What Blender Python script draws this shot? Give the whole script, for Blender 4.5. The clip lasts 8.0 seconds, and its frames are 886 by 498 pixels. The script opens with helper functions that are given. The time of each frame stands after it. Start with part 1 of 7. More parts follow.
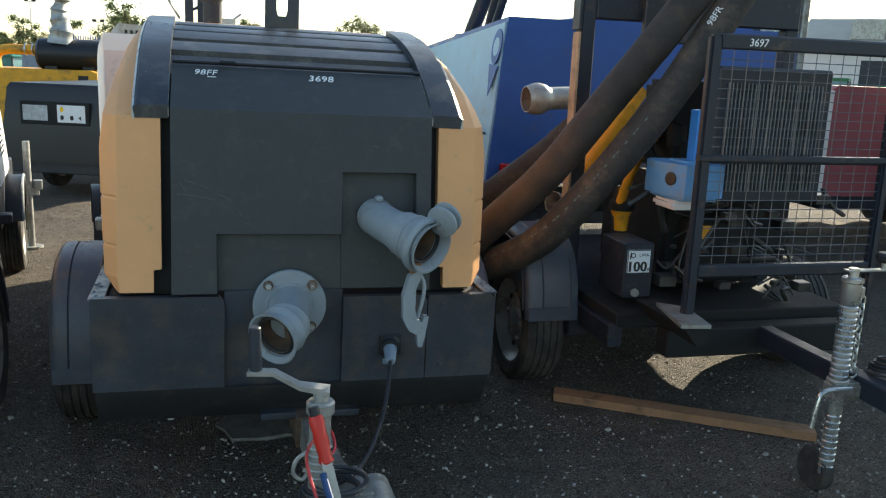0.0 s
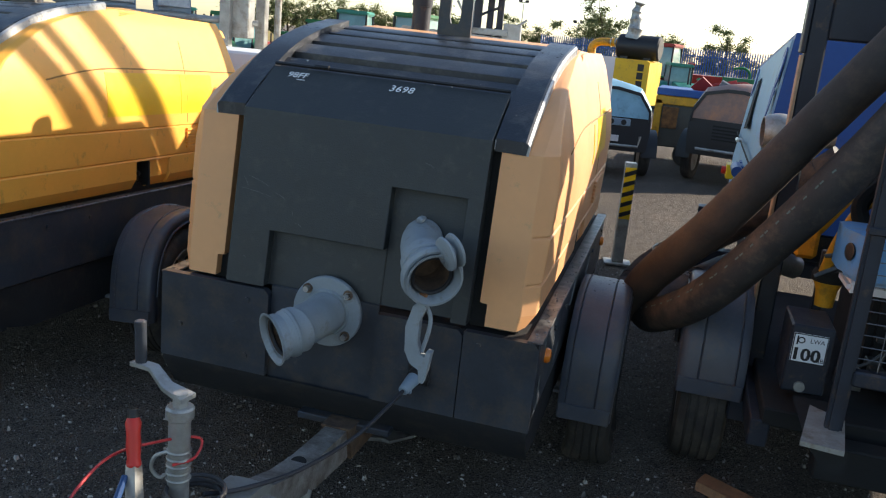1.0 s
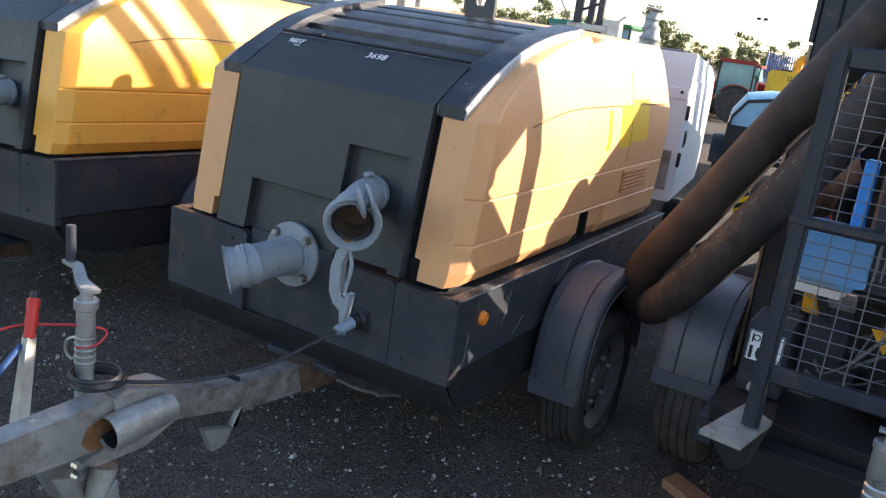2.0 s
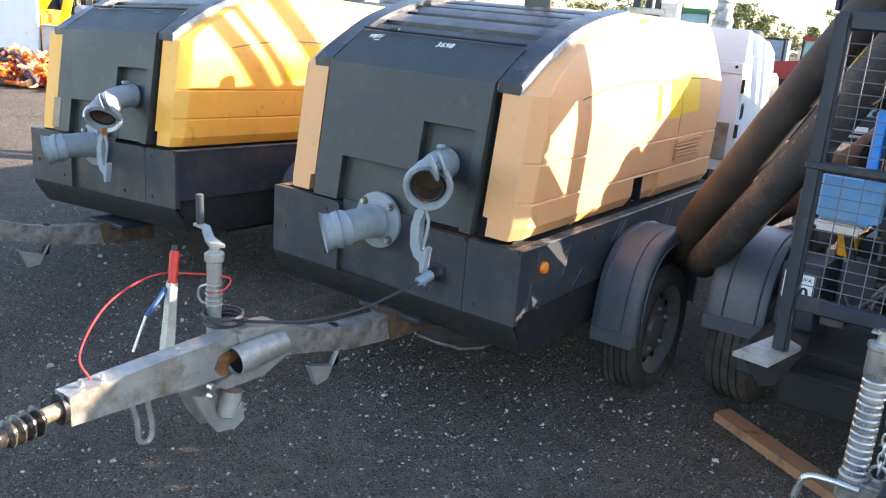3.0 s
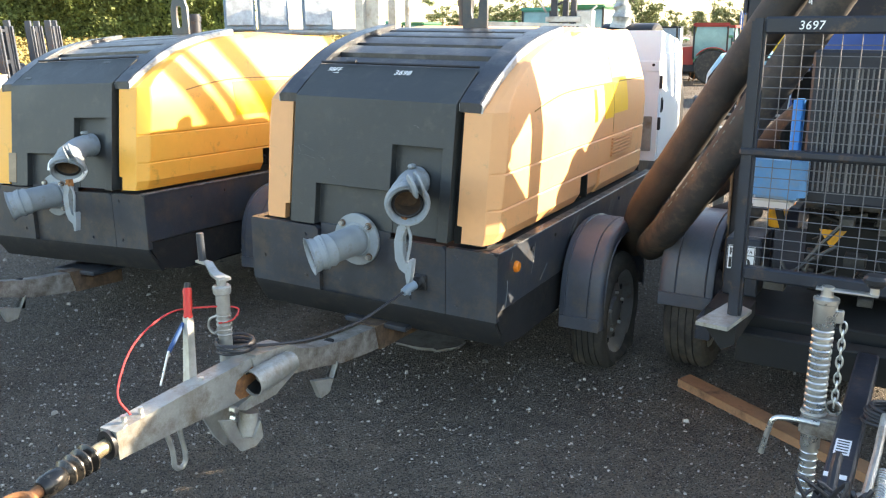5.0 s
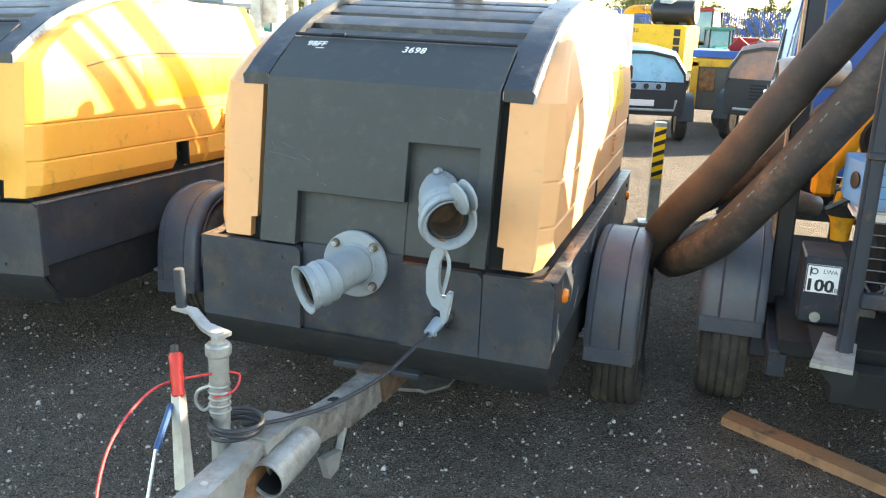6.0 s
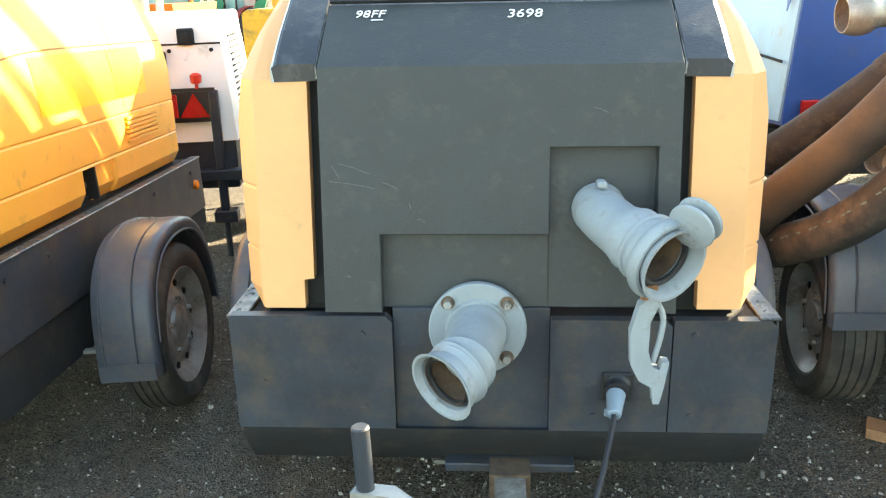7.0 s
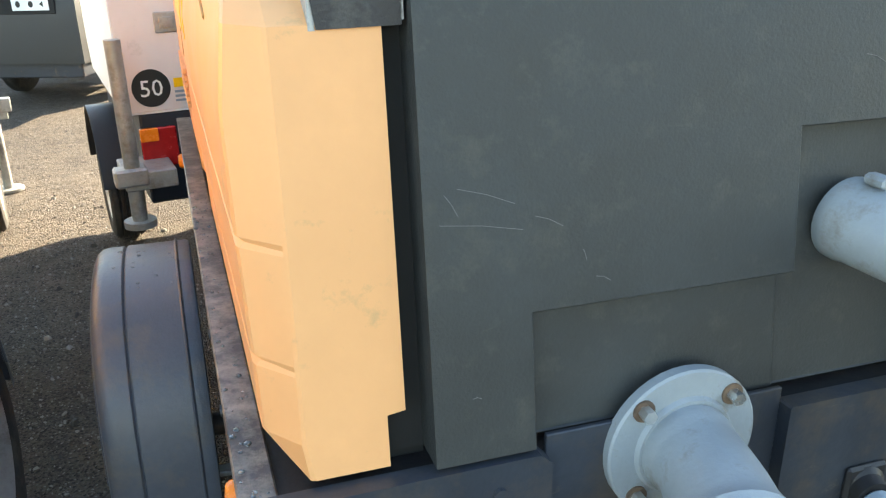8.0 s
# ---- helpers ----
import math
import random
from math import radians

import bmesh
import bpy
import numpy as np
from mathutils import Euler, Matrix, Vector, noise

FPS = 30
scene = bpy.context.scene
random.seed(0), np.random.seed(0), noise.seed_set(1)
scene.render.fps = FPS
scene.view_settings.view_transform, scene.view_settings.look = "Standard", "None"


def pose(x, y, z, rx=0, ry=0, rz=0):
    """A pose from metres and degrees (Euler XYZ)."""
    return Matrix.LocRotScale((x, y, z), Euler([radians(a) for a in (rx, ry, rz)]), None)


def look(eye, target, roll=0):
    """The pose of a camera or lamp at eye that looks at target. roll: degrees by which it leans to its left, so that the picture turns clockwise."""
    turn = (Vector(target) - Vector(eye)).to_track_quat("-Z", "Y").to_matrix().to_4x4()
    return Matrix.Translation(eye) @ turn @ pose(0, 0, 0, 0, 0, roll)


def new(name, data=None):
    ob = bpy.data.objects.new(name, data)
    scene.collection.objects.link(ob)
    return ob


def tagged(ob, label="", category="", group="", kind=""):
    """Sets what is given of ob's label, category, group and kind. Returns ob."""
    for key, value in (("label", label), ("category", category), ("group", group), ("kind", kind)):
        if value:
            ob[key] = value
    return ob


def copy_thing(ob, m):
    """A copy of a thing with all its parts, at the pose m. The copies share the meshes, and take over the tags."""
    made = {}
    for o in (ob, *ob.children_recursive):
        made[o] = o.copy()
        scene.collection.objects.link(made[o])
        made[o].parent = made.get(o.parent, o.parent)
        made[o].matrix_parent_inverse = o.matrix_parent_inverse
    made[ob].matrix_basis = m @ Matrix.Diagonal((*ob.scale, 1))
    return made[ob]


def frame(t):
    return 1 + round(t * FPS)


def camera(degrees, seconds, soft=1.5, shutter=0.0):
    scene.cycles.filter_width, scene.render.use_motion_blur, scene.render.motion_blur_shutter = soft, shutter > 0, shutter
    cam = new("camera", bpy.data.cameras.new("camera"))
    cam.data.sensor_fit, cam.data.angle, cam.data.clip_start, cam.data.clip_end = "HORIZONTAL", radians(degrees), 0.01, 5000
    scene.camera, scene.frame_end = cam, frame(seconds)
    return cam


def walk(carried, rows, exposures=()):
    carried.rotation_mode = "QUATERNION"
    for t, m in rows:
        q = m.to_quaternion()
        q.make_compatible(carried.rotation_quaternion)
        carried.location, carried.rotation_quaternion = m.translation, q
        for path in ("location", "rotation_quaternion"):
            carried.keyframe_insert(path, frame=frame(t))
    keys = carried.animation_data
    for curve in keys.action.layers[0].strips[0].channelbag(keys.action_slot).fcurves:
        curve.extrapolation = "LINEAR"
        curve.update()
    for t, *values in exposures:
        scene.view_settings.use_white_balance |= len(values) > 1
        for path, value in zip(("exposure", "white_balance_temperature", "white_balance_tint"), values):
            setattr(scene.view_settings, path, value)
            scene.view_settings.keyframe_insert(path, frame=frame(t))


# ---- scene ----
cam = camera(55.5, 8.0, 1.2)
PATH = [
    (0, (-0.302, -3.207, 1.813), (0.198, -1.317, 1.393), 2.4),
    (0.2, (0.005, -3.208, 1.846), (0.259, -1.27, 1.422), 3.2),
    (0.5, (0.451, -3.167, 1.894), (0.298, -1.224, 1.446), 3.2),
    (0.8, (0.885, -2.981, 1.926), (0.521, -1.071, 1.456), 5.0),
    (1, (1.193, -2.899, 1.957), (0.677, -1.028, 1.475), 5.6),
    (1.2, (1.504, -2.831, 1.932), (0.878, -0.996, 1.443), 6.8),
    (2.3, (2.417, -2.665, 1.919), (1.347, -1.062, 1.382), 6.7),
    (2.5, (2.515, -2.755, 1.922), (1.397, -1.19, 1.372), 5.7),
    (3, (2.632, -3.1, 1.897), (1.499, -1.542, 1.36), 4.5),
    (3.5, (2.722, -3.382, 1.948), (1.581, -1.827, 1.418), 3.6),
    (4, (2.851, -3.571, 1.979), (1.741, -1.993, 1.452), 4.2),
    (4.5, (2.817, -3.648, 2.02), (1.731, -2.051, 1.502), -0.1),
    (4.7, (2.768, -3.622, 2.003), (1.718, -1.997, 1.496), -0.6),
    (5.8, (1.647, -3.183, 1.961), (0.931, -1.397, 1.417), 2.0),
    (6, (1.375, -3.063, 1.88), (0.755, -1.236, 1.352), 1.9),
    (6.3, (0.93, -2.896, 1.879), (0.512, -1.018, 1.331), 1.1),
    (6.5, (0.705, -2.761, 1.881), (0.366, -0.871, 1.321), 1.1),
    (6.8, (0.299, -2.457, 1.823), (0.069, -0.554, 1.253), -0.4),
    (7, (0.049, -2.239, 1.837), (-0.121, -0.339, 1.236), -1.9),
    (7.2, (-0.209, -2.031, 1.81), (-0.288, -0.126, 1.203), -2.4),
    (7.5, (-0.505, -1.682, 1.796), (-0.34, 0.199, 1.135), -2.3),
    (7.7, (-0.639, -1.434, 1.767), (-0.309, 0.417, 1.085), -1.9),
    (8, (-0.793, -1.026, 1.725), (-0.26, 0.755, 0.988), -1.3),
]
EXPOSURES = [(0.0, 1.3, 7000, 3), (0.5, 1.08, 6950, 5), (1.0, 0.98, 6600, 10), (1.5, 1.3, 6700, 12), (2.3, 1.78, 6700, 15), (3.0, 2.36, 6800, 13), (3.5, 2.48, 6900, 12), (4.5, 2.40, 7300, 10), (6.0, 2.8, 7800, 6), (6.5, 3.06, 8100, 2), (7.0, 3.12, 8500, 2), (7.5, 3.06, 8300, 6), (8.0, 2.82, 7700, 6)]
walk(cam, [(t, look(eye, target, roll)) for t, eye, target, roll in PATH], EXPOSURES)

# ---- light: low sun ahead and to the right, clear pale sky ----
SUN_AZ, SUN_EL = 49.5, 22.3  # degrees clockwise from +y, and above the horizon
world = bpy.data.worlds.new("sky")
scene.world = world
world.use_nodes = True
wn = world.node_tree
sky = wn.nodes.new("ShaderNodeTexSky")
sky.sky_type = "NISHITA"
sky.sun_disc = False
sky.sun_elevation, sky.sun_rotation = radians(SUN_EL), radians(SUN_AZ)
sky.dust_density, sky.air_density, sky.ozone_density = 0.6, 1.0, 1.5
wn.links.new(sky.outputs[0], wn.nodes["Background"].inputs[0])
wn.nodes["Background"].inputs[1].default_value = 0.135
sun_data = bpy.data.lights.new("sun", "SUN")
sun_data.energy, sun_data.angle, sun_data.color = 5.0, radians(0.55), (1.0, 0.9, 0.76)
sun = new("sun", sun_data)
SUN_DIR = Vector((math.sin(radians(SUN_AZ)) * math.cos(radians(SUN_EL)), math.cos(radians(SUN_AZ)) * math.cos(radians(SUN_EL)), math.sin(radians(SUN_EL))))
sun.matrix_basis = look(SUN_DIR * 60, (0, 0, 0))


# ---- materials ----
def mat(name, color, rough=0.6, metal=0.0, var=0.18, scale=4.0, bump=0.15, bscale=70.0, dirt=None, amount=0.35, dscale=5.0, spec=0.4, coat=0.0, scuff=None, sscale=9.0):
    """A surface with broad mottling, fine grain, patches of dirt or wear, uneven gloss and fine relief."""
    m = bpy.data.materials.new(name)
    m.use_nodes = True
    nt = m.node_tree
    nodes, link = nt.nodes, nt.links.new
    b = nodes["Principled BSDF"]
    tc = nodes.new("ShaderNodeTexCoord")

    def noise_node(s, detail, rough_=0.6):
        n = nodes.new("ShaderNodeTexNoise")
        n.inputs["Scale"].default_value, n.inputs["Detail"].default_value, n.inputs["Roughness"].default_value = s, detail, rough_
        link(tc.outputs["Object"], n.inputs["Vector"])
        return n

    def mixc(fac, a, c):
        x = nodes.new("ShaderNodeMix")
        x.data_type = "RGBA"
        link(fac, x.inputs[0])
        for sock, v in ((x.inputs[6], a), (x.inputs[7], c)):
            if isinstance(v, tuple):
                sock.default_value = (*v, 1)
            else:
                link(v, sock)
        return x.outputs[2]

    def ramp(fac, lo, hi, a=0.0, c=1.0):
        r = nodes.new("ShaderNodeMapRange")
        link(fac, r.inputs[0])
        for k, v in zip((1, 2, 3, 4), (lo, hi, a, c)):
            r.inputs[k].default_value = v
        return r.outputs[0]

    broad, fine = noise_node(scale, 5), noise_node(scale * 11, 3)
    dark = tuple(max(0.0, c * (1 - var)) for c in color)
    lite = tuple(min(1.0, c * (1 + var)) for c in color)
    col = mixc(ramp(broad.outputs[0], 0.3, 0.7), dark, lite)
    col = mixc(ramp(fine.outputs[0], 0.35, 0.75, 0.0, 0.35), col, dark)
    if dirt:
        d = noise_node(dscale, 8, 0.72)
        f = ramp(d.outputs[0], 0.62 - amount * 0.35, 0.76 - amount * 0.2, 0.0, 0.85)
        col = mixc(f, col, dirt)
    if scuff:
        mp = nodes.new("ShaderNodeMapping")
        mp.inputs["Scale"].default_value = (1.0, 0.35, 2.6)
        link(tc.outputs["Object"], mp.inputs["Vector"])
        sn = noise_node(sscale, 9, 0.8)
        sn.inputs["Distortion"].default_value = 1.2
        link(mp.outputs[0], sn.inputs["Vector"])
        col = mixc(ramp(sn.outputs[0], 0.60, 0.74, 0.0, 0.75), col, scuff)
    link(col, b.inputs["Base Color"])
    link(ramp(broad.outputs[0], 0.25, 0.75, max(0.02, rough - 0.1), min(1.0, rough + 0.12)), b.inputs["Roughness"])
    b.inputs["Metallic"].default_value = metal
    b.inputs["Specular IOR Level"].default_value = spec
    b.inputs["Coat Weight"].default_value = coat
    if bump:
        g = noise_node(bscale, 4)
        bp = nodes.new("ShaderNodeBump")
        bp.inputs["Strength"].default_value, bp.inputs["Distance"].default_value = bump, 0.004
        link(g.outputs[0], bp.inputs["Height"])
        link(bp.outputs[0], b.inputs["Normal"])
    return m


M_PEACH = mat("faded_yellow_plastic", (0.740, 0.362, 0.155), 0.5, var=0.07, scale=2.5, bump=0.05, dirt=(0.42, 0.28, 0.13), amount=0.12, dscale=9, spec=0.4)
M_YELLOW = mat("yellow_plastic", (0.880, 0.410, 0.062), 0.45, var=0.08, scale=2.5, bump=0.05, dirt=(0.45, 0.24, 0.05), amount=0.12, dscale=9)
M_PATCH = mat("unfaded_yellow", (0.86, 0.50, 0.008), 0.4, var=0.05, bump=0.03)
M_SEAM = mat("seam_and_groove_shade", (0.30, 0.15, 0.03), 0.7, var=0.3, scale=20, bump=0)
M_MUD = mat("muddy_plate", (0.34, 0.25, 0.165), 0.75, var=0.25, scale=8, bump=0.2, dirt=(0.09, 0.075, 0.06), amount=0.4)
# Underbody tone, a darker black than the side plates.
M_UNDER = mat("dark_underbody", (0.014, 0.014, 0.015), 0.75, var=0.3, scale=7, bump=0.3, dirt=(0.035, 0.028, 0.022), amount=0.35, dscale=8)
M_COVER = mat("black_green_plastic", (0.031, 0.0345, 0.035), 0.5, var=0.22, scale=5, bump=0.3, bscale=160, dirt=(0.055, 0.055, 0.048), amount=0.25, dscale=13, spec=0.45, scuff=(0.05, 0.052, 0.048), sscale=5)
M_SKIRT = mat("black_painted_steel", (0.031, 0.037, 0.048), 0.40, var=0.3, scale=5, bump=0.25, bscale=30, dirt=(0.080, 0.062, 0.046), amount=0.42, dscale=6, spec=0.5, scuff=(0.13, 0.11, 0.085), sscale=7)
M_WORN = mat("worn_black_edge", (0.055, 0.057, 0.060), 0.35, 0.3, var=0.3, scale=12, bump=0.2, dirt=(0.26, 0.24, 0.21), amount=0.55, dscale=16, scuff=(0.16, 0.09, 0.05), sscale=10)
M_ROOF = mat("roof_black_plastic", (0.020, 0.023, 0.03), 0.36, var=0.2, scale=6, bump=0.25, bscale=120, dirt=(0.09, 0.09, 0.085), amount=0.3, dscale=8, spec=0.5)
M_EDGE = mat("worn_edge_and_glint", (0.42, 0.43, 0.43), 0.35, 0.3, var=0.2, scale=12, dirt=(0.08, 0.08, 0.08), amount=0.35, dscale=18)
# Near-black for dark parts; also paints the shade inside gaps, slots and holes.
M_DARK = mat("black_and_cavity_shade", (0.012, 0.012, 0.012), 0.8, var=0.2, bump=0.1)
M_GALV = mat("galvanised_steel", (0.370, 0.365, 0.340), 0.42, 0.45, var=0.25, scale=9, bump=0.3, bscale=50, dirt=(0.17, 0.13, 0.085), amount=0.36, dscale=7, scuff=(0.20, 0.165, 0.12), sscale=8)
M_CAST = mat("grey_painted_casting", (0.27, 0.30, 0.32), 0.6, 0.1, var=0.12, scale=9, bump=0.3, bscale=80, dirt=(0.16, 0.13, 0.10), amount=0.25, dscale=9)
M_RUST = mat("rust", (0.30, 0.13, 0.05), 0.85, 0.1, var=0.35, scale=12, bump=0.5, bscale=60, dirt=(0.10, 0.05, 0.03), amount=0.5, dscale=14)
M_RUBBER = mat("tyre_rubber", (0.038, 0.036, 0.034), 0.75, var=0.2, scale=6, bump=0.3, bscale=90, dirt=(0.10, 0.085, 0.07), amount=0.38, dscale=6, spec=0.3)
M_FENDER = mat("mudguard_plastic", (0.066, 0.074, 0.094), 0.38, var=0.2, scale=5, bump=0.25, bscale=120, dirt=(0.11, 0.095, 0.08), amount=0.36, dscale=6, scuff=(0.10, 0.10, 0.105), sscale=11)
M_RIM = mat("wheel_rim_silver", (0.36, 0.36, 0.36), 0.4, 0.5, var=0.2, scale=10, dirt=(0.12, 0.09, 0.06), amount=0.4, dscale=9)
M_BORE = mat("dark_rusty_bore", (0.15, 0.095, 0.06), 0.85, var=0.4, scale=10, bump=0.5, dirt=(0.05, 0.035, 0.03), amount=0.5, dscale=12)
M_RIMDARK = mat("wheel_rim_dark", (0.16, 0.16, 0.165), 0.5, 0.3, var=0.2, scale=10, dirt=(0.12, 0.09, 0.06), amount=0.3, dscale=9)
M_HOSE = mat("hose_rubber", (0.042, 0.039, 0.037), 0.7, var=0.3, scale=6, bump=0.8, bscale=28, dirt=(0.13, 0.095, 0.07), amount=0.42, dscale=5, spec=0.3)
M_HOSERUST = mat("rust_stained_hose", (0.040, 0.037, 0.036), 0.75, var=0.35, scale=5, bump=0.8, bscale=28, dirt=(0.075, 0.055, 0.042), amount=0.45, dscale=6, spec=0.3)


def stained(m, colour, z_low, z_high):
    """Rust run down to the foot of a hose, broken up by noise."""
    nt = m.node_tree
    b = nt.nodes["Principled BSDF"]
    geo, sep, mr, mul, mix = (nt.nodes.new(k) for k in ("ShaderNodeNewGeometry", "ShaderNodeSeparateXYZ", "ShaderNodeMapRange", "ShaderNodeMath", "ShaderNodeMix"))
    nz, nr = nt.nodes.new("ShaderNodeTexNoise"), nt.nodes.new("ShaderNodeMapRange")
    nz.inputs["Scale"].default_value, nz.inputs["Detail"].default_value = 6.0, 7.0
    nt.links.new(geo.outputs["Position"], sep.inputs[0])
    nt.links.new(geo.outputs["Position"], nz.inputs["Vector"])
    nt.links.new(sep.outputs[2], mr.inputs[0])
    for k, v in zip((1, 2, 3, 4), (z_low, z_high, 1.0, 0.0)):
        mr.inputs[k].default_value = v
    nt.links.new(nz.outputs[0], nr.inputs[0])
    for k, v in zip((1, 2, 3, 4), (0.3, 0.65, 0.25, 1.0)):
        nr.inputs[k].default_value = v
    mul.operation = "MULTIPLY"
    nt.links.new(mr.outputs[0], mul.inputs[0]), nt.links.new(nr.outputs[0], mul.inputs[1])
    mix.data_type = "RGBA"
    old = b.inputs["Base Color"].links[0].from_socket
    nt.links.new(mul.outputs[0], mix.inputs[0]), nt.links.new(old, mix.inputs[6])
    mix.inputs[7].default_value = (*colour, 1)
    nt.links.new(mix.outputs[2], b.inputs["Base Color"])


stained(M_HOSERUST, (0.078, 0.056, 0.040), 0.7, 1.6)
M_STEEL = mat("zinc_plated_steel", (0.55, 0.55, 0.53), 0.3, 0.85, var=0.12, scale=15, bump=0.1)
M_BRASS = mat("oily_bronze_shaft", (0.42, 0.33, 0.20), 0.32, 0.5, var=0.3, scale=16, dirt=(0.06, 0.05, 0.04), amount=0.4, dscale=10)
M_GAITER = mat("greasy_gaiter_rubber", (0.024, 0.022, 0.020), 0.24, var=0.3, scale=12, bump=0.3, dirt=(0.16, 0.12, 0.08), amount=0.3, dscale=12)
M_GALVRUST = mat("rust_stained_galvanised", (0.36, 0.34, 0.31), 0.5, 0.3, var=0.25, scale=8, bump=0.3, bscale=50, dirt=(0.075, 0.045, 0.028), amount=0.66, dscale=5.5, scuff=(0.15, 0.09, 0.05), sscale=6)
M_RED = mat("red_plastic", (0.55, 0.03, 0.02), 0.4, var=0.1, bump=0.05)
M_BLACK = mat("black_plastic", (0.018, 0.018, 0.02), 0.45, var=0.15, bump=0.1)
M_CABLE = mat("cable_sheath", (0.03, 0.03, 0.035), 0.5, var=0.1, bump=0)
M_REDCABLE = mat("red_cable", (0.5, 0.04, 0.04), 0.45, var=0.1, bump=0)
M_ORANGE = mat("orange_lens", (0.85, 0.22, 0.02), 0.25, var=0.08, scale=30, bump=0.05)
M_REDLENS = mat("red_lens", (0.36, 0.015, 0.015), 0.2, var=0.15, scale=30, bump=0.05)
M_WOOD = mat("weathered_plank", (0.30, 0.16, 0.085), 0.8, var=0.25, scale=7, bump=0.5, bscale=35, dirt=(0.10, 0.06, 0.04), amount=0.3, dscale=7)
M_WHITE = mat("white_painted_panel", (0.74, 0.75, 0.76), 0.42, var=0.05, scale=3, bump=0.05, dirt=(0.4, 0.38, 0.34), amount=0.08, dscale=6)
M_PINKWHITE = mat("dusty_white_panel", (0.66, 0.60, 0.58), 0.5, var=0.06, scale=3, bump=0.05, dirt=(0.4, 0.36, 0.32), amount=0.1)
M_BLUE = mat("blue_painted_steel", (0.020, 0.075, 0.27), 0.42, var=0.12, scale=3, bump=0.1, dirt=(0.05, 0.08, 0.2), amount=0.2, dscale=5)
M_PALEBLUE = mat("faded_blue_paint", (0.300, 0.470, 0.580), 0.5, var=0.12, scale=4, bump=0.1, dirt=(0.3, 0.24, 0.18), amount=0.15, dscale=7)
M_BRIGHTBLUE = mat("bright_blue_paint", (0.03, 0.22, 0.60), 0.45, var=0.12, scale=6, bump=0.1, dirt=(0.1, 0.1, 0.1), amount=0.15)
M_CAGE = mat("dark_blue_grey_frame", (0.018, 0.022, 0.032), 0.45, var=0.2, scale=8, bump=0.2, dirt=(0.12, 0.07, 0.04), amount=0.16, dscale=10)
M_LENS = mat("dusty_lamp_glass", (0.42, 0.44, 0.45), 0.2, var=0.3, scale=14, bump=0.1, dirt=(0.25, 0.25, 0.24), amount=0.35, dscale=9)
M_HOUSING = mat("pale_blue_housing", (0.10, 0.27, 0.50), 0.45, var=0.15, scale=7, bump=0.1, dirt=(0.22, 0.24, 0.25), amount=0.35, dscale=6)
M_WIRE = mat("wire_mesh_steel", (0.16, 0.16, 0.17), 0.45, 0.5, var=0.25, scale=20, bump=0.0)
M_PAINTMARK = mat("white_paint_marker", (0.82, 0.82, 0.80), 0.6, var=0.06, bump=0)
M_SIGN = mat("sign_white", (0.72, 0.73, 0.73), 0.5, var=0.05, bump=0)
M_BLACKINK = mat("black_ink", (0.015, 0.015, 0.015), 0.5, var=0.1, bump=0)
M_SCRATCH = mat("pale_scratch", (0.150, 0.153, 0.150), 0.7, var=0.1, bump=0)
M_YELENG = mat("engine_yellow", (0.72, 0.33, 0.02), 0.5, var=0.15, scale=8, bump=0.1, dirt=(0.12, 0.08, 0.04), amount=0.3)
M_BLUEGREY = mat("blue_grey_motor", (0.22, 0.28, 0.34), 0.45, 0.1, var=0.12, scale=8, bump=0.15, dirt=(0.12, 0.1, 0.08), amount=0.25)


# ---- mesh builders ----
def finish(bm, bev=0.0, seg=1):
    if bev:
        bmesh.ops.bevel(bm, geom=[e for e in bm.edges if len(e.link_faces) == 2 and e.calc_face_angle(0) > 0.3], offset=bev, segments=seg, affect="EDGES", clamp_overlap=True)
    bmesh.ops.recalc_face_normals(bm, faces=bm.faces)
    return bm


def box(x0, x1, y0, y1, z0, z1, bev=0.004, seg=1):
    bm = bmesh.new()
    bmesh.ops.create_cube(bm, size=1)
    for v in bm.verts:
        v.co = Vector((x0 + (v.co.x + 0.5) * (x1 - x0), y0 + (v.co.y + 0.5) * (y1 - y0), z0 + (v.co.z + 0.5) * (z1 - z0)))
    return finish(bm, bev, seg)


def prism(pts, axis, a0, a1, bev=0.004, seg=1):
    """An outline in the plane across the axis, drawn out from a0 to a1 along it."""
    bm = bmesh.new()

    def at(p, a):
        return {"x": (a, p[0], p[1]), "y": (p[0], a, p[1]), "z": (p[0], p[1], a)}[axis]

    lo, hi = [bm.verts.new(at(p, a0)) for p in pts], [bm.verts.new(at(p, a1)) for p in pts]
    n = len(pts)
    bm.faces.new(lo), bm.faces.new(hi)
    for i in range(n):
        bm.faces.new((lo[i], lo[(i + 1) % n], hi[(i + 1) % n], hi[i]))
    return finish(bm, bev, seg)


def loft(rings, closed=True, caps=True):
    bm = bmesh.new()
    vs = [[bm.verts.new(p) for p in r] for r in rings]
    n = len(rings[0])
    for a, b in zip(vs, vs[1:]):
        for i in range(n if closed else n - 1):
            bm.faces.new((a[i], a[(i + 1) % n], b[(i + 1) % n], b[i]))
    if caps:
        bm.faces.new(vs[0]), bm.faces.new(vs[-1])
    return finish(bm)


def basis(d):
    d = Vector(d).normalized()
    u = d.cross(Vector((0, 0, 1)) if abs(d.z) < 0.9 else Vector((1, 0, 0))).normalized()
    return d, u, d.cross(u)


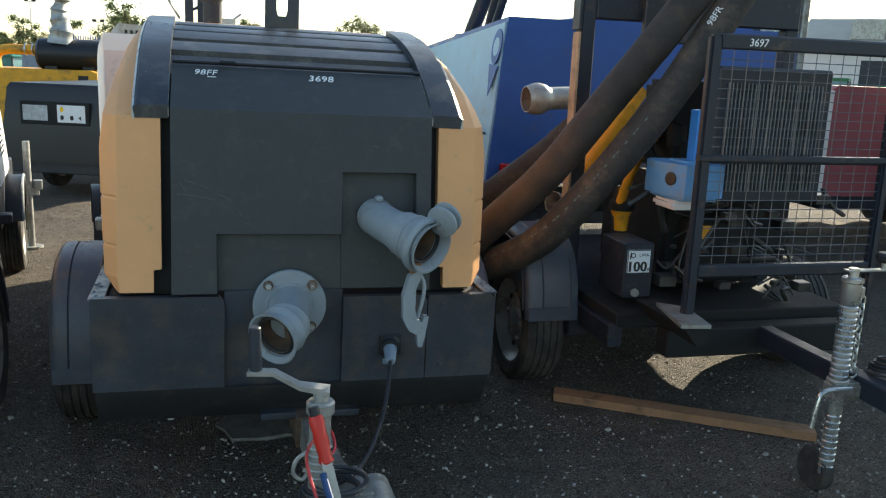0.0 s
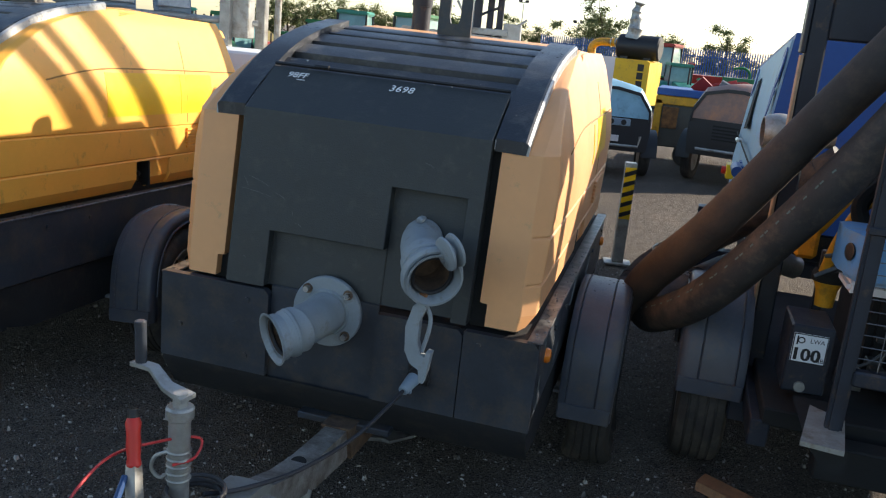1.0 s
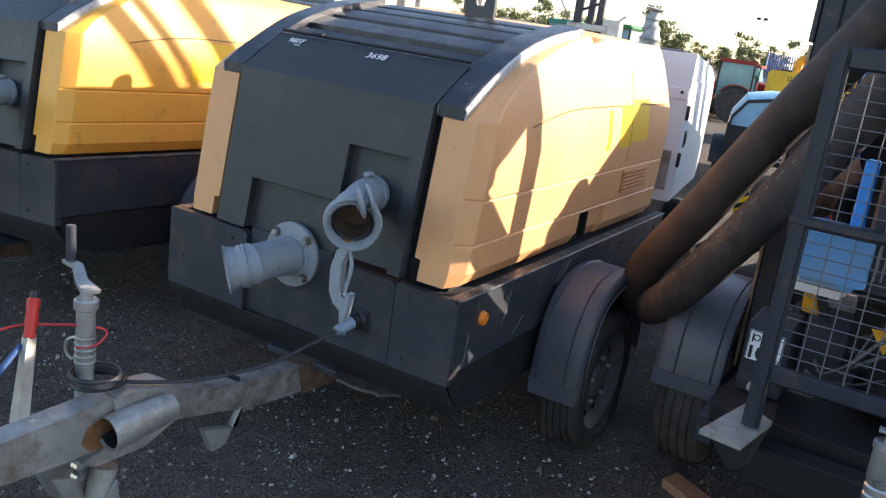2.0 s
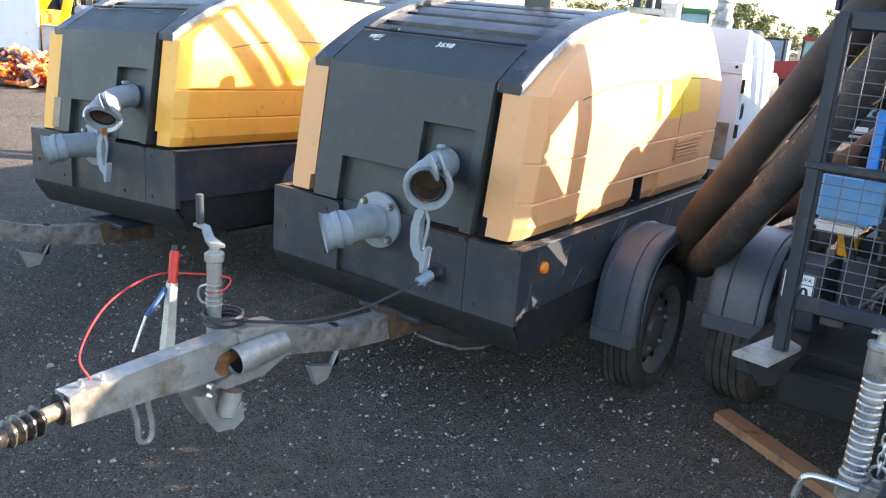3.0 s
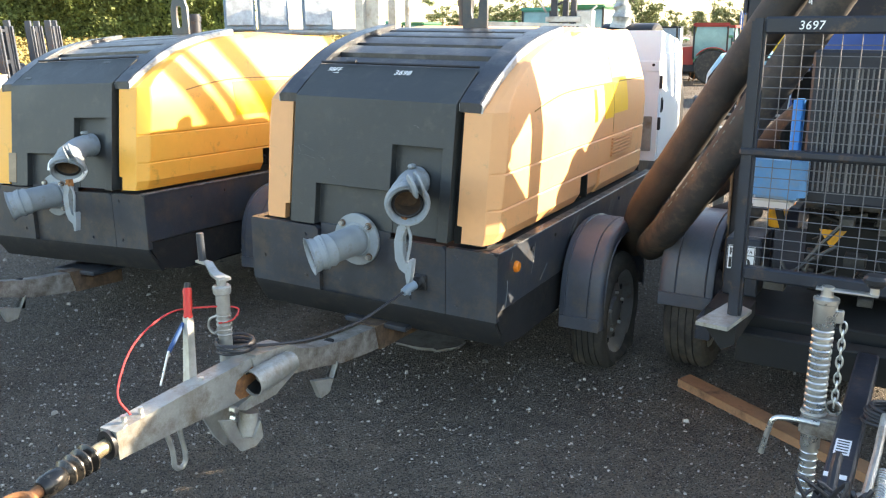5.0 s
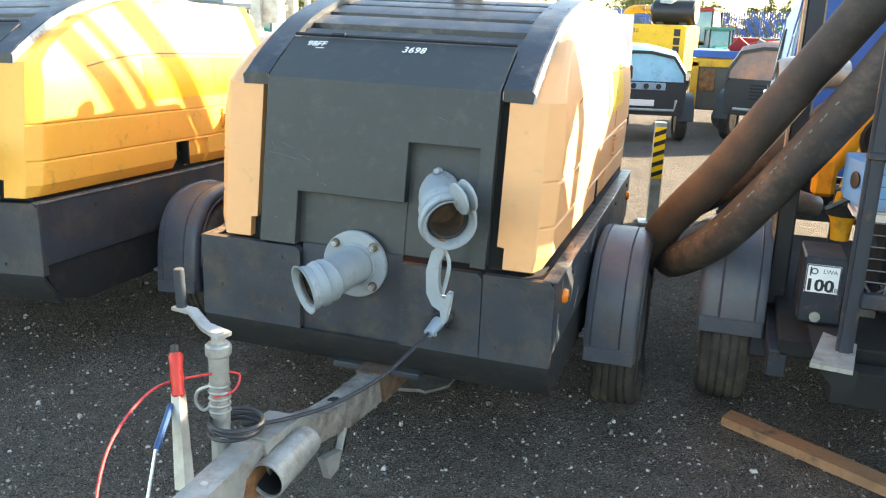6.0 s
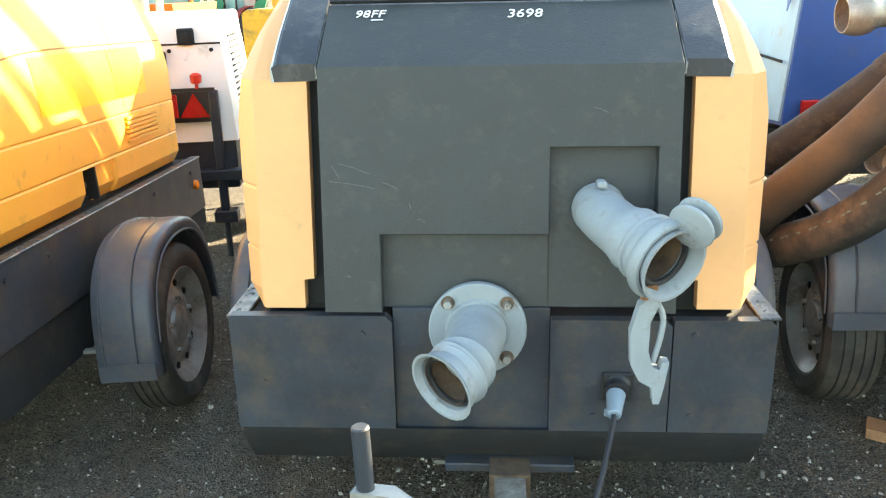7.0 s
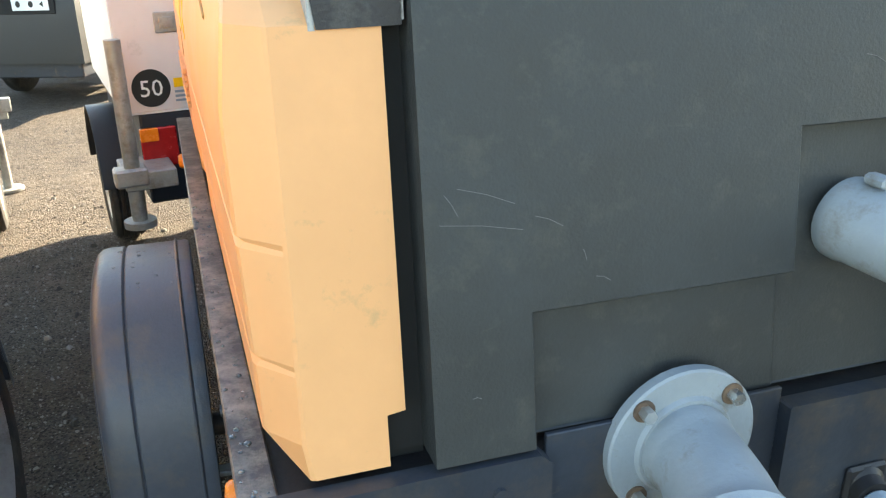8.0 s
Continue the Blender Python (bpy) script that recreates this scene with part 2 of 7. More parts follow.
def lathe(profile, p0, d, n=28, caps=True):
    """A turned shape: (radius, height) pairs round the axis d through p0."""
    d, u, w = basis(d)
    p0 = Vector(p0)
    rings = [[p0 + d * h + (u * math.cos(2 * math.pi * i / n) + w * math.sin(2 * math.pi * i / n)) * max(r, 0.0004) for i in range(n)] for r, h in profile]
    return loft(rings, True, caps)


def cyl(p0, p1, r, r1=None, n=20, bev=0.0):
    h = (Vector(p1) - Vector(p0)).length
    r1 = r if r1 is None else r1
    prof = [(r - bev, 0), (r, bev), (r1, h - bev), (r1 - bev, h)] if bev else [(r, 0), (r1, h)]
    return lathe(prof, p0, Vector(p1) - Vector(p0), n)


def spline(pts, k=6):
    pts = [Vector(p) for p in pts]
    ext = [2 * pts[0] - pts[1]] + pts + [2 * pts[-1] - pts[-2]]
    out = []
    for a, b, c, d in zip(ext, ext[1:], ext[2:], ext[3:]):
        for i in range(k):
            t = i / k
            out.append(0.5 * (2 * b + (c - a) * t + (2 * a - 5 * b + 4 * c - d) * t * t + (3 * b - a - 3 * c + d) * t ** 3))
    return out + [pts[-1]]


def tube(pts, r, n=12, caps=True):
    """A round bar along the points; r one radius or one a point."""
    pts = [Vector(p) for p in pts]
    rings, u = [], None
    for i, p in enumerate(pts):
        d = (pts[min(i + 1, len(pts) - 1)] - pts[max(i - 1, 0)]).normalized()
        u = basis(d)[1] if u is None else (u - d * u.dot(d)).normalized()
        w = d.cross(u)
        rr = r if isinstance(r, (int, float)) else r[i]
        rings.append([p + (u * math.cos(2 * math.pi * k / n) + w * math.sin(2 * math.pi * k / n)) * rr for k in range(n)])
    return loft(rings, True, caps)


def pipe(pts, r, wall=0.006, deep=3, n=28):
    """A hollow pipe along the points, open at its last point; r one a point."""
    pts = [Vector(p) for p in pts]
    back = list(range(len(pts) - 1, len(pts) - 1 - deep, -1))
    rings, u = [], None
    order = [(i, 0.0) for i in range(len(pts))] + [(i, wall) for i in back]
    frames = []
    for i, p in enumerate(pts):
        d = (pts[min(i + 1, len(pts) - 1)] - pts[max(i - 1, 0)]).normalized()
        u = basis(d)[1] if u is None else (u - d * u.dot(d)).normalized()
        frames.append((u.copy(), d.cross(u)))
    for i, cut in order:
        fu, fw = frames[i]
        rings.append([pts[i] + (fu * math.cos(2 * math.pi * k / n) + fw * math.sin(2 * math.pi * k / n)) * (r[i] - cut) for k in range(n)])
    return loft(rings, True, True)


def torus(c, axis, R, r, n=28, k=10, a0=0.0, a1=360.0, flat=1.0):
    d, u, w = basis(axis)
    c = Vector(c)
    full = a1 - a0 >= 360
    rings = []
    for i in range(n if full else n + 1):
        a = radians(a0 + (a1 - a0) * i / n)
        o = u * math.cos(a) + w * math.sin(a)
        rings.append([c + o * (R + r * math.cos(2 * math.pi * j / k)) + d * r * flat * math.sin(2 * math.pi * j / k) for j in range(k)])
    if full:
        rings.append(rings[0])
        bm = loft(rings, True, False)
        bmesh.ops.remove_doubles(bm, verts=bm.verts, dist=1e-6)
        return bm
    return loft(rings)


def holed(outer, inner, axis, a0, a1):
    """A plate with a hole: two outlines of the same count in the plane across the axis."""
    def at(p, a):
        return {"x": (a, p[0], p[1]), "y": (p[0], a, p[1]), "z": (p[0], p[1], a)}[axis]
    rings = [[at(p, a0) for p in outer], [at(p, a1) for p in outer], [at(p, a1) for p in inner], [at(p, a0) for p in inner], [at(p, a0) for p in outer]]
    bm = loft(rings, True, False)
    bmesh.ops.remove_doubles(bm, verts=bm.verts, dist=1e-6)
    return finish(bm)


def joined(*bms):
    out = bmesh.new()
    for b in bms:
        me = bpy.data.meshes.new("tmp")
        b.to_mesh(me)
        b.free()
        out.from_mesh(me)
        bpy.data.meshes.remove(me)
    return out


def moved(bm, m):
    bm.transform(m)
    return bm


def mesh_from(name, bm, material, sharp=32):
    me = bpy.data.meshes.new(name)
    bm.to_mesh(me)
    bm.free()
    me.materials.append(material)
    me.polygons.foreach_set("use_smooth", [True] * len(me.polygons))
    me.set_sharp_from_angle(angle=radians(sharp))
    return me


def part(name, bm, material, parent, label="", sharp=32):
    ob = new(name, mesh_from(name, bm, material, sharp))
    ob.parent = parent
    return tagged(ob, label)


def thing(name, label, category, m=None, group="", kind=""):
    ob = new(name)
    ob.empty_display_size = 0.2
    if m is not None:
        ob.matrix_basis = m
    return tagged(ob, label, category, group, kind)


def single(name, bm, material, label, category, m=None, group="", kind=""):
    ob = new(name, mesh_from(name, bm, material))
    if m is not None:
        ob.matrix_basis = m
    return tagged(ob, label, category, group, kind)


def lerp(table, x):
    xs, ys = zip(*table)
    return float(np.interp(x, xs, ys))


def letters(name, text, size, material, parent, m, depth=0.0008, slant=0.0, label=""):
    """Flat raised characters from the built-in font, in the local xy plane, turned by m."""
    cu = bpy.data.curves.new(name, "FONT")
    cu.body, cu.size, cu.extrude, cu.shear, cu.align_x, cu.resolution_u = text, size, depth, slant, "CENTER", 2
    tmp = bpy.data.objects.new("tmp", cu)
    me = bpy.data.meshes.new_from_object(tmp)
    bpy.data.objects.remove(tmp)
    me.name = name
    me.materials.clear()
    me.materials.append(material)
    me.transform(m)
    ob = new(name, me)
    ob.parent = parent
    return tagged(ob, label)


def wall_frame(origin, right, up):
    """A pose whose x runs along right and whose y runs along up."""
    r, u_ = Vector(right).normalized(), Vector(up)
    nrm = r.cross(u_).normalized()
    u_ = nrm.cross(r)
    return Matrix((( r.x, u_.x, nrm.x, origin[0]), (r.y, u_.y, nrm.y, origin[1]), (r.z, u_.z, nrm.z, origin[2]), (0, 0, 0, 1)))


# ---- ground ----
def ground_material():
    m = bpy.data.materials.new("asphalt_planings")
    m.use_nodes = True
    nt = m.node_tree
    nodes, link = nt.nodes, nt.links.new
    b = nodes["Principled BSDF"]
    tc = nodes.new("ShaderNodeTexCoord")

    def tex(kind, scale, **kw):
        n = nodes.new(kind)
        n.inputs["Scale"].default_value = scale
        for k, v in kw.items():
            n.inputs[k].default_value = v
        link(tc.outputs["Object"], n.inputs["Vector"])
        return n

    def ranged(sock, lo, hi, a=0.0, c=1.0):
        r = nodes.new("ShaderNodeMapRange")
        link(sock, r.inputs[0])
        for k, v in zip((1, 2, 3, 4), (lo, hi, a, c)):
            r.inputs[k].default_value = v
        return r.outputs[0]

    def mixed(f, a, c):
        x = nodes.new("ShaderNodeMix")
        x.data_type = "RGBA"
        link(f, x.inputs[0])
        for sock, v in ((x.inputs[6], a), (x.inputs[7], c)):
            if isinstance(v, tuple):
                sock.default_value = (*v, 1)
            else:
                link(v, sock)
        return x.outputs[2]

    broad = tex("ShaderNodeTexNoise", 0.7, Detail=6.0)
    mid = tex("ShaderNodeTexNoise", 9.0, Detail=5.0)
    fine = tex("ShaderNodeTexNoise", 90.0, Detail=4.0)
    chips = tex("ShaderNodeTexVoronoi", 78.0)
    grit = tex("ShaderNodeTexVoronoi", 120.0)
    col = mixed(ranged(broad.outputs[0], 0.35, 0.68), (0.142, 0.114, 0.091), (0.275, 0.224, 0.177))
    col = mixed(ranged(mid.outputs[0], 0.4, 0.72, 0, 0.6), col, (0.078, 0.067, 0.058))
    sep = nodes.new("ShaderNodeSeparateColor")
    link(chips.outputs["Color"], sep.inputs[0])
    pick = ranged(sep.outputs[0], 0.78, 0.85)
    near = ranged(chips.outputs["Distance"], 0.42, 0.30)
    mul = nodes.new("ShaderNodeMath")
    mul.operation = "MULTIPLY"
    link(pick, mul.inputs[0]), link(near, mul.inputs[1])
    col = mixed(mul.outputs[0], col, (0.40, 0.36, 0.31))
    sep2 = nodes.new("ShaderNodeSeparateColor")
    link(grit.outputs["Color"], sep2.inputs[0])
    col = mixed(ranged(sep2.outputs[1], 0.3, 1.0, 0, 0.75), col, (0.24, 0.205, 0.17))
    col = mixed(ranged(sep2.outputs[2], 0.6, 0.95, 0, 0.8), col, (0.045, 0.040, 0.036))
    link(col, b.inputs["Base Color"])
    link(ranged(broad.outputs[0], 0.3, 0.7, 0.82, 0.96), b.inputs["Roughness"])
    b.inputs["Specular IOR Level"].default_value = 0.22
    add = nodes.new("ShaderNodeMath")
    add.operation = "ADD"
    link(fine.outputs[0], add.inputs[0]), link(grit.outputs["Distance"], add.inputs[1])
    add2 = nodes.new("ShaderNodeMath")
    link(add.outputs[0], add2.inputs[0]), link(mid.outputs[0], add2.inputs[1])
    bp = nodes.new("ShaderNodeBump")
    bp.inputs["Strength"].default_value, bp.inputs["Distance"].default_value = 1.0, 0.045
    link(add2.outputs[0], bp.inputs["Height"])
    link(bp.outputs[0], b.inputs["Normal"])
    return m


M_GROUND = ground_material()


def ground_height(x, y):
    near = max(0.0, 1 - max(abs(x) - 6, abs(y - 2) - 8, 0) / 6)
    return near * (0.012 * noise.noise(Vector((x * 0.9, y * 0.9, 0))) + 0.009 * noise.noise(Vector((x * 3.3, y * 3.3, 3))) + 0.004 * noise.noise(Vector((x * 8, y * 8, 7)))) - 0.006


def build_ground():
    def line(c, dense, far):
        v = list(np.arange(c - dense, c + dense + 0.01, 0.09))
        step, lo, hi = 0.2, v[0], v[-1]
        while hi < far:
            lo, hi, step = lo - step, hi + step, step * 1.45
            v = [lo] + v + [hi]
        return v
    xs, ys = line(0, 6, 700), line(1, 6.5, 900)
    verts = [(x, y, ground_height(x, y)) for y in ys for x in xs]
    nx = len(xs)
    faces = [(j * nx + i, j * nx + i + 1, (j + 1) * nx + i + 1, (j + 1) * nx + i) for j in range(len(ys) - 1) for i in range(nx - 1)]
    me = bpy.data.meshes.new("ground")
    me.from_pydata(verts, [], faces)
    me.materials.append(M_GROUND)
    me.polygons.foreach_set("use_smooth", [True] * len(faces))
    tagged(new("ground", me), "dark worn asphalt yard with loose stone chips", "ground", kind="structure")


build_ground()


def build_stones():
    """Loose chips scattered over the yard in front of the pumps."""
    rng = np.random.RandomState(5)
    verts, faces = [], []
    M = mat("stone_chip", (0.52, 0.48, 0.43), 0.85, var=0.6, scale=9, bump=0.2, dirt=(0.15, 0.13, 0.11), amount=0.6, dscale=9)
    for _ in range(52000):
        x, y = rng.uniform(-4.5, 4.2), rng.uniform(-3.2, 5.0)
        s = 0.0022 + 0.0076 * rng.rand() ** 4.0
        if rng.rand() < 0.005:
            s = rng.uniform(0.012, 0.02)
        z = ground_height(x, y) + s * 0.25
        b = len(verts)
        a = rng.uniform(0, 6.28)
        sx, sy, sz = s * rng.uniform(0.7, 1.5), s * rng.uniform(0.6, 1.1), s * rng.uniform(0.45, 0.9)
        for px, py, pz in ((-1, -0.6, -1), (1, -0.8, -1), (0.8, 0.9, -1), (-0.9, 0.7, -1), (-0.5, -0.3, 1), (0.6, -0.4, 0.8), (0.4, 0.5, 1), (-0.4, 0.4, 0.7)):
            qx, qy, qz = px * sx * rng.uniform(0.7, 1.2), py * sy * rng.uniform(0.7, 1.2), pz * sz
            verts.append((x + qx * math.cos(a) - qy * math.sin(a), y + qx * math.sin(a) + qy * math.cos(a), z + qz))
        faces += [tuple(b + k for k in f) for f in ((0, 3, 2, 1), (4, 5, 6, 7), (0, 1, 5, 4), (1, 2, 6, 5), (2, 3, 7, 6), (3, 0, 4, 7))]
    nt = M.node_tree
    bs = nt.nodes["Principled BSDF"]
    geo, rmp, mx = (nt.nodes.new(k) for k in ("ShaderNodeNewGeometry", "ShaderNodeMapRange", "ShaderNodeMix"))
    mx.data_type = "RGBA"
    nt.links.new(geo.outputs["Random Per Island"], rmp.inputs[0])
    for k, v in zip((1, 2, 3, 4), (0.20, 0.62, 1.0, 0.0)):
        rmp.inputs[k].default_value = v
    old = bs.inputs["Base Color"].links[0].from_socket
    nt.links.new(rmp.outputs[0], mx.inputs[0]), nt.links.new(old, mx.inputs[6])
    mx.inputs[7].default_value = (0.075, 0.068, 0.062, 1)
    nt.links.new(mx.outputs[2], bs.inputs["Base Color"])
    me = bpy.data.meshes.new("stone_chips")
    me.from_pydata(verts, [], faces)
    me.materials.append(M)
    tagged(new("stone_chips", me), "pale loose stone chips scattered on asphalt", "gravel", kind="stuff")


build_stones()


def build_patch():
    """A thin flake of old concrete on the asphalt under the drawbar."""
    rng = random.Random(12)
    outer = [(-0.12 + (0.20 + 0.05 * rng.random()) * math.cos(a), 0.90 + (0.17 + 0.07 * rng.random()) * math.sin(a)) for a in np.linspace(0, 2 * math.pi, 22, False)]
    M = mat("old_concrete", (0.15, 0.142, 0.132), 0.85, var=0.25, scale=14, bump=0.5, bscale=60, dirt=(0.08, 0.07, 0.06), amount=0.4, dscale=9)
    single("concrete_patch", prism(outer, "z", -0.02, 0.009, 0.003), M, "thin pale concrete patch on the asphalt", "concrete patch", pose(0, 0, 0))


build_patch()


# ---- wheels ----
def wheel(parent, c, side, R=0.315, W=0.195, rim_mat=None, squash=0.0, dish=1.0, rr=0.66):
    """A road wheel on an axle along x; side is +1 where its outer face looks to +x."""
    rim_mat = rim_mat or M_RIM
    h = W / 2
    g = [(-0.052, 0.012), (-0.018, 0.012), (0.018, 0.012), (0.052, 0.012)]
    q = rr / 0.66
    prof = [(R * 0.62 * q, -h * 0.80), (R * 0.68 * q, -h * 0.98), (R * (0.72 + 0.14 * q), -h * 1.04), (R * 0.955, -h * 0.9), (R * 0.985, -h * 0.74)]
    for gx, gw in g:
        k = gx / 0.0975 * h
        prof += [(R, k - gw * 0.5), (R - 0.009, k - gw * 0.32), (R - 0.009, k + gw * 0.32), (R, k + gw * 0.5)]
    prof += [(R * 0.985, h * 0.74), (R * 0.955, h * 0.9), (R * (0.72 + 0.14 * q), h * 1.04), (R * 0.68 * q, h * 0.98), (R * 0.62 * q, h * 0.80)]
    tb = lathe(prof, (0, 0, 0), (1, 0, 0), 56, caps=False)
    for v in tb.verts:
        floor_z = -R + squash
        if v.co.z < floor_z:
            over = floor_z - v.co.z
            v.co.z = floor_z - over * 0.02
            v.co.x *= 1 + over * 5.0
        elif squash and v.co.z < floor_z + 0.12:
            v.co.x *= 1 + squash * 3.0 * (1 - (v.co.z - floor_z) / 0.12)
    ty = part("tyre", moved(tb, Matrix.Translation(c)), M_RUBBER, parent)
    o = side
    R = R * q
    rp = [(R * 0.63, -h * 0.8 * o), (R * 0.60, -h * 0.6 * o), (R * 0.56, 0.0), (R * 0.58, h * 0.55 * o), (R * 0.66, h * 0.86 * o), (R * 0.645, h * 0.92 * o), (R * 0.60, h * 0.80 * o), (R * 0.53, h * 0.42 * o),
          (R * 0.46, h * 0.30 * o), (R * 0.36, h * 0.52 * o * dish), (R * 0.30, h * 0.55 * o * dish), (R * 0.22, h * 0.45 * o), (R * 0.21, h * 0.62 * o), (R * 0.12, h * 0.70 * o), (0.0, h * 0.70 * o)]
    rim = part("rim", moved(lathe(rp, (0, 0, 0), (1, 0, 0), 40), Matrix.Translation(c)), rim_mat, parent)
    for k in range(5):
        a = radians(72 * k + 20)
        p = Vector(c) + Vector((h * 0.54 * o * dish, math.cos(a) * R * 0.30, math.sin(a) * R * 0.30))
        part("wheel_nut", cyl(p, p + Vector((0.018 * o, 0, 0)), 0.012, 0.010, 6), M_STEEL, rim)
    for k in range(10):
        a = radians(36 * k)
        p = Vector(c) + Vector((h * 0.36 * o, math.cos(a) * R * 0.465, math.sin(a) * R * 0.465))
        part("vent_hole", cyl(p, p + Vector((0.006 * o, 0, 0)), 0.016, n=10), M_DARK, rim)
    return ty


def mudguard(parent, x0, x1, cy, cz, side, material=None, name="mudguard", drop=0.05):
    """A deep pressed wheel arch with ribs, a rolled outer lip and an apron in front."""
    top = [(-0.44, -drop), (-0.435, 0.10), (-0.405, 0.27), (-0.335, 0.395), (-0.21, 0.482), (0.0, 0.515), (0.21, 0.482), (0.34, 0.39), (0.42, 0.26), (0.45, 0.10), (0.46, 0.0)]
    pts = [Vector((0, cy + a, cz + b)) for a, b in top]
    fine = spline(pts, 4)
    cols = [0.0, 0.01, 0.05, 0.13, 0.15, 0.17, 0.66, 0.68, 0.70, 0.86, 0.93, 0.975, 1.0, 1.0]
    lift = [-0.03, -0.005, 0, 0, 0.007, 0, 0, -0.007, 0, 0, -0.004, -0.013, -0.028, -0.06]
    if side < 0:
        cols, lift = [1 - c for c in cols], lift
    rings = []
    for i, p in enumerate(fine):
        d = (fine[min(i + 1, len(fine) - 1)] - fine[max(i - 1, 0)]).normalized()
        nrm = Vector((0, -d.z, d.y))
        row = [Vector((x0 + (x1 - x0) * c, 0, 0)) + Vector((0, p.y, p.z)) + nrm * l for c, l in zip(cols, lift)]
        back = [q - nrm * 0.006 for q in reversed(row)]
        rings.append(row + back)
    guard = part(name, loft(rings), material or M_FENDER, parent, "dark blue-grey moulded plastic mudguard")
    part("lip", joined(box(x0 + 0.008, x1 - 0.008, cy - 0.452, cy - 0.440, cz - drop - 0.005, cz - drop + 0.07, 0.003), tube([(x1 if side > 0 else x0, cy + (q.y - cy) * 0.875, cz + (q.z - cz) * 0.885) for q in fine[4:-4]], 0.006, 8)), material or M_FENDER, guard)
    return guard


M_DROP = bpy.data.materials.new("water_drop")
M_DROP.use_nodes = True
M_DROP.node_tree.nodes["Principled BSDF"].inputs["Roughness"].default_value = 0.03
M_DROP.node_tree.nodes["Principled BSDF"].inputs["Base Color"].default_value = (0.35, 0.38, 0.40, 1)
M_DROP.node_tree.nodes["Principled BSDF"].inputs["IOR"].default_value = 1.33
M_DROP.node_tree.nodes["Principled BSDF"].inputs["Transmission Weight"].default_value = 0.6


# ---- the diesel pump unit under its moulded canopy ----
ROOF = [(0.115, 1.588), (0.27, 1.69), (0.52, 1.815), (0.81, 1.895), (1.14, 1.945), (1.5, 1.965), (2.2, 1.95), (2.62, 1.90)]


def roof_z(y):
    return lerp(ROOF, y)


def front_y(z):
    return 0.035 + 0.085 * (z - 0.93) / 0.65


def cover_y(z):
    """The front face of the moulded cover, which leans back and stands proud of the side panels at its foot."""
    return 0.004 + 0.138 * (z - 0.93)


PANEL_X = [(0.926, 0.712), (0.985, 0.748), (1.30, 0.758), (1.46, 0.760), (1.58, 0.746), (1.70, 0.720), (1.80, 0.694), (1.88, 0.672), (1.945, 0.640)]


def side_panel(parent, s, material):
    """One moulded side panel, rounded over towards the roof, with two grooves and a latch notch."""
    zs = [0.926, 0.985, 1.010, 1.014, 1.03, 1.059, 1.062, 1.085, 1.088, 1.092, 1.10, 1.108, 1.20, 1.272, 1.28, 1.288, 1.38, 1.46, 1.52, 1.58, 1.64, 1.70, 1.76, 1.82, 1.87, 1.91, 1.945]
    groove = {1.10: 0.008, 1.28: 0.008}
    rings = []
    for z in zs:
        xo = lerp(PANEL_X, z) - groove.get(z, 0)
        if z <= 1.58:
            yf, xi = front_y(z), 0.538 if z > 1.012 else 0.567
        else:
            yf = float(np.interp(z, [b for a, b in ROOF[:6]], [a for a, b in ROOF[:6]])) + 0.02
            xi = 0.60
        ye = 2.55 if z < 1.6 else 2.55 - (z - 1.6) * 0.35
        ch = 0.062 if z <= 1.58 else 0.03
        notch = 0.09 if z <= 1.086 else 0.0
        step = 0.016 if z <= 1.086 else 0.0
        ring = [(xi, yf), (min(0.692, xo - 0.03), yf), (min(0.698, xo - 0.022), yf + 0.004), (xo - 0.004, yf + ch), (xo, yf + ch + 0.012), (xo, max(0.9, yf + 0.3)), (xo, 1.245), (xo - max(notch, step), 1.248), (xo - max(notch, step), 1.398), (xo - step, 1.401), (xo - step, 1.60), (xo, 1.606),
                (xo, 2.0), (xo, ye - 0.06), (xo - 0.02, ye - 0.02), (xo - 0.06, ye), (xi, ye)]
        rings.append([(s * x, y, z) for x, y in ring])
    return part("side_panel", loft(rings), material, parent, "faded moulded plastic side panel" if material is M_PEACH else "yellow moulded plastic side panel", 14)


